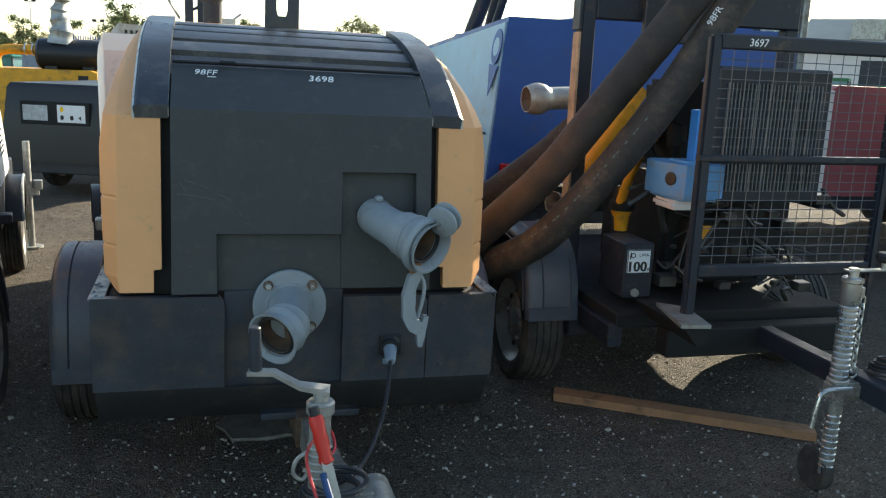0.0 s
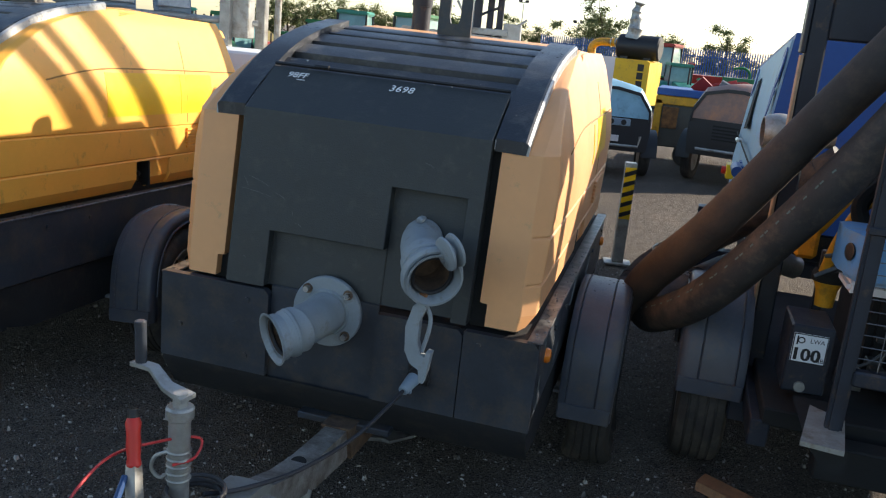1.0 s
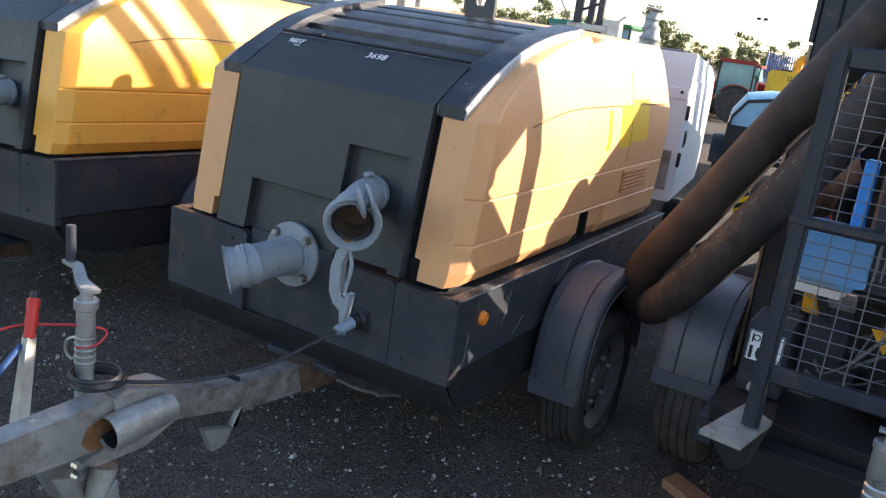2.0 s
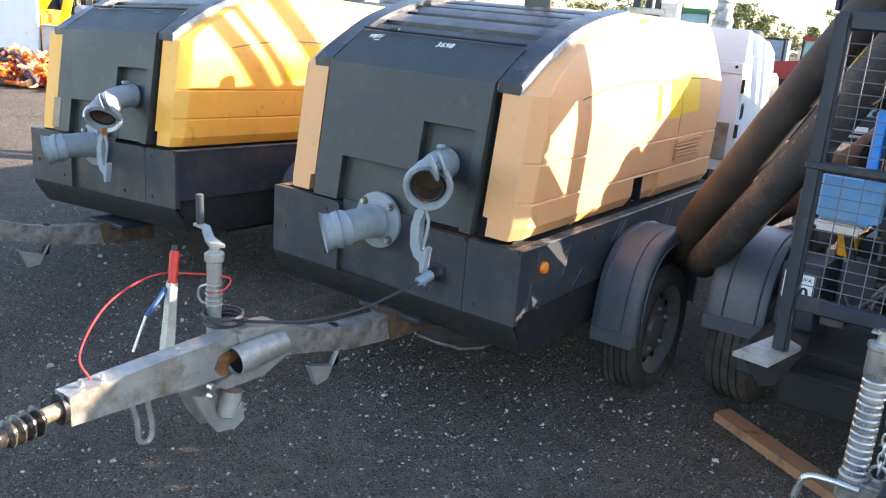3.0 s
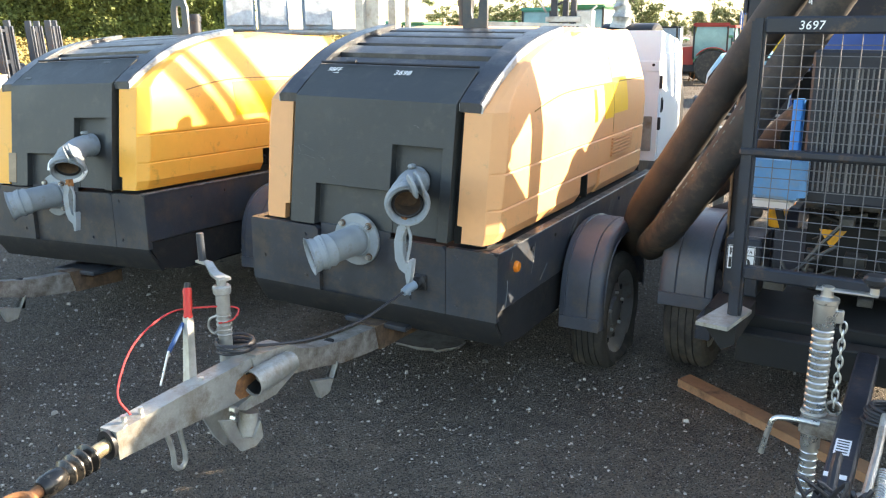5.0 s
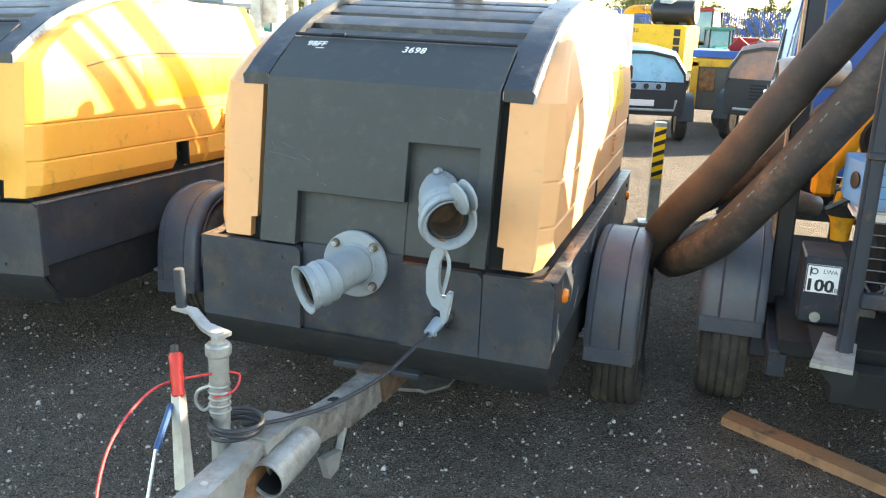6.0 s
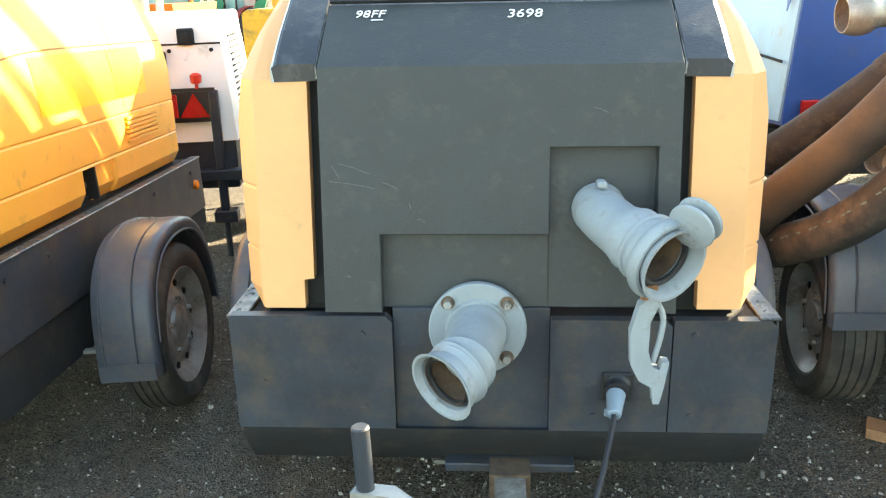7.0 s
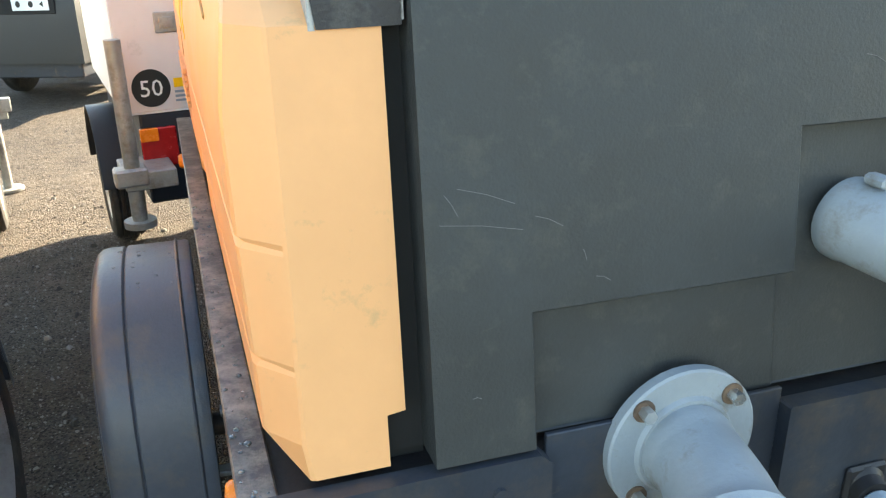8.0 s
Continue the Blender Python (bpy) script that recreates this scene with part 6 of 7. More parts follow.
def white_generator():
    u = thing("white_generator", "white rounded generator canopy on a trailer with speed plate", "generator", pose(-0.264, 3.066, 0, 0, 0, 9.0), "white machines behind")
    prof = [(0.0, 0.92), (1.55, 0.92), (1.65, 1.1), (1.62, 1.62), (1.52, 1.78), (1.1, 1.87), (0.0, 1.95)]
    part("canopy", prism(prof, "x", -0.82, 0.89, 0.03, 3), M_WHITE, u, "white sheet steel canopy")
    dr = part("door", box(0.888, 0.898, 0.05, 1.3, 0.96, 1.76, 0.004), M_WHITE, u)
    for z in (1.22, 1.55):
        part("hinge", joined(box(0.884, 0.912, 0.005, 0.045, z - 0.05, z + 0.05, 0.004), cyl((0.905, 0.0, z - 0.04), (0.905, 0.0, z + 0.04), 0.012, n=10)), M_BLACK, dr)
    part("latch", joined(box(0.897, 0.905, 0.10, 0.19, 1.30, 1.42, 0.006), box(0.904, 0.912, 0.13, 0.16, 1.32, 1.40, 0.003)), M_BLACK, dr)
    hp = part("hinge_plate", box(0.60, 0.885, -0.010, 0.004, 1.635, 1.715, 0.003), M_WHITE, u)
    for x in (0.66, 0.84):
        part("bolt", cyl((x, -0.008, 1.685), (x, -0.020, 1.685), 0.012, n=8), M_BLACK, hp)
    part("vent", box(0.74, 0.85, -0.012, 0.002, 1.00, 1.28, 0.004), M_GALV, u)
    part("rear_door", box(-0.52, 0.3, -0.008, 0.002, 0.96, 1.82, 0.004), M_PINKWHITE, u)
    part("rear_corner", box(-0.815, -0.53, -0.006, 0.002, 0.93, 1.84, 0.003), M_PINKWHITE, u)
    sp = part("speed_disc", cyl((-0.69, -0.006, 1.035), (-0.69, -0.010, 1.035), 0.084, n=30), M_BLACKINK, u, "black disc with white 50")
    letters("speed_text", "50", 0.105, M_SIGN, sp, wall_frame((-0.69, -0.0105, 0.999), (1, 0, 0), (0, 0, 1)), 0.0004)
    part("warning_label", box(-0.59, -0.535, -0.0095, -0.0055, 1.03, 1.07, 0), M_PATCH, u)
    for k in range(3):
        part("label_line", box(-0.59, -0.53, -0.0095, -0.0055, 0.965 + 0.02 * k, 0.975 + 0.02 * k, 0), M_BLUEGREY, u)
    part("catch", joined(box(-0.64, -0.54, -0.014, -0.004, 1.27, 1.36, 0.006), box(-0.62, -0.56, -0.02, -0.012, 1.29, 1.34, 0.004)), M_GALV, u)
    part("chassis", box(-0.76, 0.76, 0.0, 1.6, 0.50, 0.92, 0.01), M_CAGE, u)
    part("tail_lamp", box(-0.77, -0.61, -0.03, 0.0, 0.68, 0.86, 0.006), M_REDLENS, u)
    part("tail_lamp", box(-0.77, -0.69, -0.034, -0.002, 0.80, 0.86, 0.004), M_ORANGE, u)
    part("support_leg", joined(cyl((-0.84, -0.20, 0.50), (-0.84, -0.20, 1.28), 0.034, n=14), box(-0.88, -0.66, -0.24, 0.06, 0.64, 0.72, 0.005), cyl((-0.84, -0.20, 0.47), (-0.84, -0.20, 0.50), 0.07, n=16), box(-0.92, -0.78, -0.25, -0.15, 0.66, 0.74, 0.01)), M_GALV, u, "galvanised stabiliser leg")
    part("grille_frame", prism([(-0.78, 1.93), (0.26, 1.93), (0.20, 2.0), (-0.70, 2.03)], "y", 0.40, 0.46, 0.006), M_GALV, u)
    for k in range(22):
        part("grille_slot", box(-0.66 + 0.037 * k, -0.642 + 0.037 * k, 0.394, 0.402, 1.945, 1.985, 0.0), M_DARK, u)
    mt = part("mast", joined(box(-0.20, -0.14, 0.72, 0.78, 1.90, 3.2, 0.006), box(-0.10, -0.05, 0.76, 0.82, 1.90, 3.0, 0.006), box(-0.02, 0.03, 0.74, 0.79, 1.90, 2.9, 0.006), *[tube([(-0.17, 0.75, 2.0 + 0.16 * k), (0.0, 0.77, 2.08 + 0.16 * k)], 0.012, 6) for k in range(6)]), M_CAGE, u, "dark lattice mast")
    part("mast_bracket", joined(box(-0.24, 0.08, 0.70, 0.84, 2.02, 2.07, 0.006), box(-0.22, 0.06, 0.70, 0.84, 2.30, 2.36, 0.006), tube([(0.08, 0.75, 2.05), (0.22, 0.72, 2.16)], 0.010, 6), tube([(-0.24, 0.75, 2.1), (-0.34, 0.72, 2.26)], 0.010, 6), box(0.04, 0.18, 0.72, 0.86, 1.93, 2.12, 0.006)), M_GALV, mt)
    for s in (-1, 1):
        wheel(u, (s * 0.80, 1.1, 0.33), s, R=0.33, W=0.18)
        part("mudguard", loft([[(s * 0.68, 1.1 + 0.42 * math.cos(a), 0.36 + 0.42 * math.sin(a)), (s * 0.92, 1.1 + 0.42 * math.cos(a), 0.36 + 0.42 * math.sin(a)), (s * 0.92, 1.1 + 0.41 * math.cos(a), 0.36 + 0.41 * math.sin(a)), (s * 0.68, 1.1 + 0.41 * math.cos(a), 0.36 + 0.41 * math.sin(a))] for a in np.linspace(0.1, 3.04, 14)]), M_BLACK, u)
    return u


white_generator()


# ---- machines further back ----
def hooded_compressor(m, label, hood_mat, strip=True, w=1.5):
    """A two-wheel compressor with a folded hood over a black body."""
    u = thing("compressor", label, "compressor", m, "compressors parked behind")
    h = w / 2
    prof = [(-h, 1.0), (-h * 0.98, 1.18), (-h * 0.72, 1.48), (-h * 0.2, 1.56), (h * 0.2, 1.56), (h * 0.72, 1.48), (h * 0.98, 1.18), (h, 1.0)]
    part("hood", loft([[(x * k, y, 1.0 + (z - 1.0) * q) for x, z in prof] for y, k, q in ((0.0, 0.94, 0.86), (0.12, 1.0, 1.0), (1.0, 1.0, 1.03), (1.9, 1.0, 1.0), (2.1, 0.95, 0.8))]), hood_mat, u)
    part("hood_lip", loft([[(x * 0.97, -0.02, 0.98 + (z - 1.0) * 0.90), (x * 0.97, 0.03, 0.98 + (z - 1.0) * 0.90), (x * 0.93, 0.03, 0.95 + (z - 1.0) * 0.86), (x * 0.93, -0.02, 0.95 + (z - 1.0) * 0.86)] for x, z in prof]), M_BLACK, u)
    part("body", prism([(-h * 0.96, 0.45), (h * 0.96, 0.45), (h, 0.75), (h * 0.99, 1.02), (h * 0.6, 1.30), (-h * 0.6, 1.30), (-h * 0.99, 1.02), (-h, 0.75)], "y", 0.02, 2.0, 0.03, 2), M_BLACK, u)
    if strip:
        pn = part("panel", box(-h * 0.55, h * 0.55, -0.01, 0.03, 0.86, 0.98, 0.01), M_BLUEGREY, u, "grey instrument strip")
        for k in range(4):
            part("gauge", cyl((-0.30 + 0.2 * k, -0.02, 0.92), (-0.30 + 0.2 * k, 0.0, 0.92), 0.045, n=14), M_BLACKINK, pn)
    else:
        dp = part("door_panel", box(-h * 0.5, h * 0.5, -0.012, 0.03, 0.62, 1.02, 0.03, 2), M_BLACK, u)
        part("grille", joined(*[box(-h * 0.4, h * 0.4, -0.02, -0.010, 0.70 + 0.05 * k, 0.725 + 0.05 * k, 0.004) for k in range(5)]), M_DARK, dp)
    part("bumper", tube([(-h * 0.7, -0.10, 0.55), (h * 0.75, -0.10, 0.55), (h * 0.78, -0.10, 0.72)], 0.022, 8), M_GALV, u)
    if strip:
        part("number_bar", box(-0.25, 0.25, -0.02, 0.02, 0.60, 0.70, 0.004), M_PINKWHITE, u)
    for s in (-1, 1):
        wheel(u, (s * (h + 0.02), 0.55, 0.34), s, R=0.34, W=0.18)
        part("mudguard", loft([[(s * (h - 0.08), 0.55 + 0.44 * math.cos(a), 0.36 + 0.44 * math.sin(a)), (s * (h + 0.18), 0.55 + 0.44 * math.cos(a), 0.36 + 0.44 * math.sin(a)), (s * (h + 0.18), 0.55 + 0.42 * math.cos(a), 0.36 + 0.42 * math.sin(a)), (s * (h - 0.08), 0.55 + 0.42 * math.cos(a), 0.36 + 0.42 * math.sin(a))] for a in np.linspace(0.0, 3.14, 12)]), M_BLACK, u)
    return u


M_SKYHOOD = mat("pale_blue_hood", (0.24, 0.44, 0.56), 0.4, var=0.15, scale=3, bump=0.1, dirt=(0.12, 0.2, 0.25), amount=0.25)
M_RUSTHOOD = mat("rusted_brown_hood", (0.27, 0.16, 0.13), 0.5, var=0.25, scale=2, bump=0.1, dirt=(0.55, 0.22, 0.09), amount=0.4, dscale=2)
M_GLASS = mat("dim_cab_glass", (0.16, 0.30, 0.30), 0.12, var=0.2, scale=2, bump=0, spec=0.6)
M_TRACTORRED = mat("tractor_red", (0.30, 0.03, 0.025), 0.45, var=0.15, scale=2, bump=0.05)
M_TRACTORGREEN = mat("tractor_green", (0.02, 0.16, 0.06), 0.45, var=0.15, scale=2, bump=0.05)
M_TRACTORORANGE = mat("machine_orange", (0.72, 0.16, 0.02), 0.5, var=0.15, scale=2, bump=0.05)
M_TEAL = mat("teal_paint", (0.04, 0.24, 0.18), 0.45, var=0.15, scale=2, bump=0.05)
M_MAROON = mat("faded_maroon_panel", (0.28, 0.07, 0.08), 0.5, var=0.12, scale=2, bump=0.05)

hooded_compressor(pose(-0.167, 11.22, 0, 0, 0, 12), "compressor with shiny pale blue hood and black body", M_SKYHOOD)
hooded_compressor(pose(1.81, 11.76, 0, 0, 0, -16), "compressor with rusted brown hood and black body", M_RUSTHOOD, False).scale = (0.94, 1.0, 1.08)


def yellow_compressor(m, label, text):
    """A long yellow canopy on a frame with a muffler and bent stack pipe on top."""
    u = thing("yellow_compressor", label, "compressor", m, "compressors parked behind")
    part("canopy", prism([(-2.2, 0.75), (0.0, 0.75), (0.0, 1.90), (-0.1, 1.95), (-2.1, 1.95), (-2.2, 1.88)], "y", 0.0, 1.4, 0.02, 2), M_YELENG if text == "" else mat("canopy_yellow", (0.70, 0.42, 0.02), 0.5, var=0.12, scale=2, bump=0.1, dirt=(0.35, 0.22, 0.05), amount=0.2), u, "yellow sheet steel canopy")
    for k in range(3):
        part("letter_bar", box(-0.30, -0.14, -0.006, 0.002, 1.22 + 0.22 * k, 1.40 + 0.22 * k, 0.002), M_BLACKINK, u)
    if text:
        letters("model_text", text, 0.16, M_BLACKINK, u, wall_frame((-1.45, -0.004, 1.72), (1, 0, 0), (0, 0, 1)), 0.002)
    part("muffler", joined(cyl((-1.02, 0.6, 2.28), (0.08, 0.6, 2.28), 0.33, n=20, bev=0.04), box(-0.9, -0.7, 0.4, 0.8, 1.93, 2.1, 0.01), box(-0.3, -0.1, 0.4, 0.8, 1.93, 2.1, 0.01)), M_BLACK, u, "black drum muffler")
    part("stack_pipe", tube(spline([(-1.72, 0.6, 1.93), (-1.72, 0.6, 2.2), (-1.57, 0.6, 2.33), (-1.3, 0.6, 2.35), (-1.0, 0.6, 2.35)], 5), 0.11, 14), M_YELENG, u)
    part("clamp", joined(*[torus((-1.10 - 0.12 * k, 0.6, 2.35), (1, 0, 0), 0.115, 0.015, 18, 6) for k in range(2)]), M_STEEL, u)
    part("wrapped_exhaust", tube(spline([(-0.65, 0.5, 2.50), (-0.62, 0.5, 2.85), (-0.66, 0.52, 3.15), (-0.60, 0.5, 3.45)], 4), [0.22, 0.2, 0.18, 0.2, 0.16, 0.15, 0.17, 0.13, 0.12, 0.14, 0.1, 0.09, 0.16][:13], 12), M_GALV, u, "exhaust stack wrapped in grey sheet")
    part("chassis", box(-2.1, -0.1, 0.1, 1.3, 0.45, 0.76, 0.01), M_BLACK, u)
    for x in (-1.7, -0.5):
        for y, s in ((-0.02, -1), (1.42, 1)):
            part("tyre", lathe([(0.2, -0.1), (0.38, -0.11), (0.42, -0.07), (0.42, 0.07), (0.38, 0.11), (0.2, 0.1)], (x, y, 0.42), (0, 1, 0), 24), M_RUBBER, u)
    return u


yellow_compressor(pose(-0.09, 20.2, 0, 0, 0, -10), "long yellow compressor with black muffler on its roof", "DB 130").scale = (1.04, 1.04, 0.98)
yellow_compressor(pose(-2.35, 12.2, 0, 0, 0, -2), "orange-yellow compressor low behind the black cabinet", "").scale = (1, 1, 0.78)


def black_cabinet():
    u = thing("black_generator", "black generator cabinet with window and white warning sticker", "generator", pose(-2.316, 8.04, 0, 0, 0, -20))
    u.scale = (0.89, 1.17, 1.17)
    part("cabinet", loft([[(-0.74 * k, o, z), (0.74 * k, o, z), (0.74 * k, 1.9 - o, z), (-0.74 * k, 1.9 - o, z)] for z, k, o in ((0.40, 1.0, 0.0), (0.78, 1.0, 0.0), (1.17, 0.95, 0.06), (1.22, 0.92, 0.1))]), M_BLACK, u, "black steel cabinet")
    part("panel_frame", box(-0.48, 0.52, -0.004, 0.05, 0.80, 1.04, 0.006), M_DARK, u)
    part("window", box(-0.44, -0.08, -0.008, 0.05, 0.84, 1.0, 0.004), M_LENS, u, "dusty pale window")
    st = part("sticker", box(0.06, 0.46, -0.008, 0.05, 0.83, 1.01, 0.002), M_SIGN, u, "white warning sticker")
    for x, c in ((0.13, M_PATCH), (0.25, M_SIGN), (0.38, M_SIGN)):
        part("symbol", cyl((x, -0.009, 0.965), (x, -0.0115, 0.965), 0.026, n=12), c, st)
    for x in (0.13, 0.27, 0.39):
        part("symbol", cyl((x, -0.009, 0.88), (x, -0.0115, 0.88), 0.026, n=3 if x > 0.3 else 12), M_BLACKINK, st)
    part("chassis", box(-0.68, 0.68, 0.05, 1.8, 0.28, 0.42, 0.01), M_CAGE, u)
    for s in (-1, 1):
        wheel(u, (s * 0.72, 1.0, 0.31), s, R=0.31, W=0.17)
    return u


black_cabinet()


def skip_trailer():
    u = thing("yellow_trailer", "yellow framed trailer with dark sides and blue top rail", "trailer", pose(2.16, 14.0, 0))
    u.scale = (1.13, 1.13, 1.13)
    part("frame", joined(box(-1.5, 1.3, 0, 0.1, 1.02, 1.16, 0.01), box(-1.5, -1.38, 0, 0.1, 0.3, 1.1, 0.01), box(1.2, 1.3, 0, 0.1, 0.3, 1.1, 0.01)), M_YELENG, u, "yellow steel frame")
    part("rear_frame", box(-1.5, 1.3, 1.5, 1.6, 1.02, 1.16, 0.01), M_YELENG, u)
    part("side", box(-1.4, 1.22, 0.04, 0.09, 0.32, 1.03, 0.004), mat("brown_side_board", (0.10, 0.085, 0.07), 0.6, var=0.2, scale=3), u)
    part("side_plate", box(-1.36, -1.1, 0.02, 0.06, 0.62, 0.98, 0.004), M_RUST, u)
    part("top_rail", box(-1.5, 1.3, -0.02, 1.6, 1.17, 1.29, 0.01), M_BLUE, u)
    part("load", joined(moved(box(-0.17, 0.17, -0.02, 0.02, -0.14, 0.14, 0.004), pose(-0.75, 0.4, 1.33, 30, 38, 10)), moved(box(-0.25, 0.3, -0.02, 0.02, -0.15, 0.15, 0.004), pose(-0.5, 0.7, 1.36, 60, -15, 0))), M_TRACTORRED, u, "red scrap sheets")
    part("load_sheet", moved(box(-0.22, 0.22, -0.02, 0.02, -0.10, 0.10, 0.004), pose(-0.30, 0.5, 1.34, 40, 25, 0)), M_GALV, u)
    for x in (-0.9, 0.8):
        part("caster", lathe([(0.05, -0.06), (0.18, -0.06), (0.2, 0.0), (0.18, 0.06), (0.05, 0.06)], (x, 0.1, 0.2), (0, 1, 0), 20), M_RUBBER, u)
    part("floor", box(-1.4, 1.25, 0.1, 1.5, 0.30, 0.36, 0.004), M_CAGE, u)
    return u


skip_trailer()


def hazard_post():
    u = thing("stabiliser_post", "galvanised stabiliser post with yellow and black hazard stripes", "post", pose(0.707, 5.26, 0, 0, 0, 10))
    u.scale = (1.08, 1.08, 1.08)
    part("post", joined(box(-0.05, 0.05, -0.05, 0.05, 0.02, 0.92, 0.006), box(-0.12, 0.12, -0.10, 0.10, 0.0, 0.02, 0.003)), M_GALV, u)
    st = part("stripe_panel", box(-0.048, 0.048, -0.056, -0.049, 0.42, 0.88, 0.001), M_PATCH, u)
    for k in range(5):
        part("stripe", prism([(-0.048, 0.43 + 0.09 * k), (0.048, 0.47 + 0.09 * k), (0.048, 0.51 + 0.09 * k), (-0.048, 0.47 + 0.09 * k)], "y", -0.0585, -0.0555, 0), M_BLACKINK, st)
    return u


hazard_post()


def maroon_machine():
    u = thing("maroon_generator", "faded maroon generator with pale corner posts beyond the cage", "generator", pose(6.22, 5.0, 0))
    part("canopy", prism([(0, 0.55), (2.1, 0.55), (2.1, 1.70), (1.95, 1.80), (0.15, 1.80), (0, 1.70)], "y", 0.0, 2.0, 0.02, 2), M_MAROON, u)
    for x in (0.0, 2.06):
        part("corner_post", box(x - 0.06, x + 0.10, -0.02, 0.06, 0.5, 1.75, 0.006), M_PINKWHITE, u)
    for s, x in ((-1, -0.02), (1, 2.12)):
        wheel(u, (x, 1.3, 0.36), s, R=0.36, W=0.2)
        part("mudguard", loft([[(x - 0.13, 1.3 + 0.46 * math.cos(a), 0.40 + 0.46 * math.sin(a)), (x + 0.13, 1.3 + 0.46 * math.cos(a), 0.40 + 0.46 * math.sin(a)), (x + 0.13, 1.3 + 0.44 * math.cos(a), 0.40 + 0.44 * math.sin(a)), (x - 0.13, 1.3 + 0.44 * math.cos(a), 0.40 + 0.44 * math.sin(a))] for a in np.linspace(0.0, 3.14, 12)]), M_GALV, u)
    part("chassis", box(0.1, 2.0, 0.0, 2.0, 0.4, 0.56, 0.01), M_CAGE, u)
    return u


maroon_machine()


def cab_vehicle():
    """A tall dark cab beyond the cage, with two windows."""
    u = thing("machine_cab", "tall dark machine cab with small windows beyond the cage", "machine", pose(5.05, 5.0, 0))
    part("cab", box(-0.78, 0.78, 0, 1.5, 0.8, 3.2, 0.04, 2), M_CAGE, u)
    for x0, x1, z0, z1 in ((0.24, 0.57, 1.95, 2.42), (0.0, 0.40, 2.52, 2.72)):
        w = part("window_frame", box(x0, x1, -0.03, 0.01, z0, z1, 0.01), M_PINKWHITE, u)
        for k in range(2):
            a = x0 + 0.04 + k * (x1 - x0 - 0.06) / 2
            part("pane", box(a, a + (x1 - x0 - 0.10) / 2, -0.036, -0.028, z0 + 0.04, z1 - 0.07, 0.004), M_GLASS, w)
    part("side_bar", box(0.72, 0.80, -0.04, 0.02, 0.8, 3.2, 0.01), M_GALV, u)
    part("base", box(-0.8, 0.8, -0.1, 1.6, 0.35, 0.82, 0.03), M_CAGE, u)
    for x in (-0.8, 0.8):
        part("tyre", lathe([(0.2, -0.12), (0.42, -0.13), (0.46, -0.08), (0.46, 0.08), (0.42, 0.13), (0.2, 0.12)], (x, 0.7, 0.46), (1, 0, 0), 22), M_RUBBER, u)
    return u


cab_vehicle()


def build_sun_blocker():
    """Unseen plain block added on the sunny side to shade the ground before the pumps."""
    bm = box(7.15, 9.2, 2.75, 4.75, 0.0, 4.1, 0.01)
    ob = single("wall_east", bm, mat("plain_blocker_render", (0.30, 0.28, 0.25), 0.85, var=0.15, scale=2, bump=0.2), "unseen plain block added to keep the sun off the yard", "wall", pose(0, 0, 0))
    return tagged(ob, "unseen plain block added to keep the sun off the yard", "wall", kind="structure")


build_sun_blocker()


# ---- yard to the side ----
def crumpled_pile():
    rng = random.Random(11)
    u = thing("orange_hose_pile", "heap of crumpled orange layflat hose on the ground", "hose pile", pose(-14.2, 5.5, 0))
    mats = (M_TRACTORORANGE, mat("pale_orange_hose", (0.72, 0.34, 0.16), 0.6, var=0.2, scale=6), mat("dark_netting", (0.08, 0.05, 0.06), 0.8, var=0.3))
    for k in range(210):
        a, r = rng.uniform(0, 6.28), 1.5 * rng.random() ** 0.6
        top = max(0.08, 0.62 * (1 - (r / 1.6) ** 2))
        x, y, z = r * math.cos(a) * 1.2, r * math.sin(a) * 0.8, rng.uniform(0.07, top)
        pts = [(x, y, z)]
        for _ in range(4):
            x, y, z = x + rng.uniform(-0.24, 0.24), y + rng.uniform(-0.2, 0.2), max(0.06, z + rng.uniform(-0.14, 0.12))
            pts.append((x, y, z))
        part("hose_fold", tube(spline(pts, 5), [rng.uniform(0.025, 0.052) for _ in range(21)], 8), mats[min(2, int(rng.random() ** 1.6 * 3))], u)
    return u


crumpled_pile()


def steel_crate():
    u = thing("steel_crate", "grey dented steel crate on timber pallets", "crate", pose(-16.0, 7.6, 0, 0, 0, 38))
    u.scale = (0.85, 0.85, 0.76)
    part("body", box(-0.65, 0.65, -0.45, 0.45, 0.46, 1.28, 0.02, 2), mat("grey_crate_paint", (0.48, 0.46, 0.44), 0.6, var=0.12, scale=3, dirt=(0.3, 0.2, 0.12), amount=0.25), u)
    part("rim", joined(box(-0.67, 0.67, -0.47, -0.43, 1.25, 1.30, 0.006), box(-0.67, 0.67, 0.43, 0.47, 1.25, 1.30, 0.006), box(-0.67, -0.63, -0.44, 0.44, 1.25, 1.30, 0.006), box(0.63, 0.67, -0.44, 0.44, 1.25, 1.30, 0.006)), M_GALV, u)
    for z, c in ((0.17, M_BRIGHTBLUE), (0.31, M_WOOD)):
        pl = part("pallet", joined(*[box(-0.66, 0.66, y - 0.06, y + 0.06, z - 0.01, z + 0.02, 0.003) for y in (-0.45, -0.22, 0, 0.22, 0.45)]), c, u)
        for x in (-0.58, 0, 0.58):
            part("block", box(x - 0.07, x + 0.07, -0.5, 0.5, z - 0.15 if z < 0.2 else z - 0.12, z - 0.01, 0.004), c, pl)
    part("top_board", box(-0.66, 0.66, -0.5, 0.5, 0.325, 0.46, 0.01), M_PINKWHITE, u)
    return u


steel_crate()


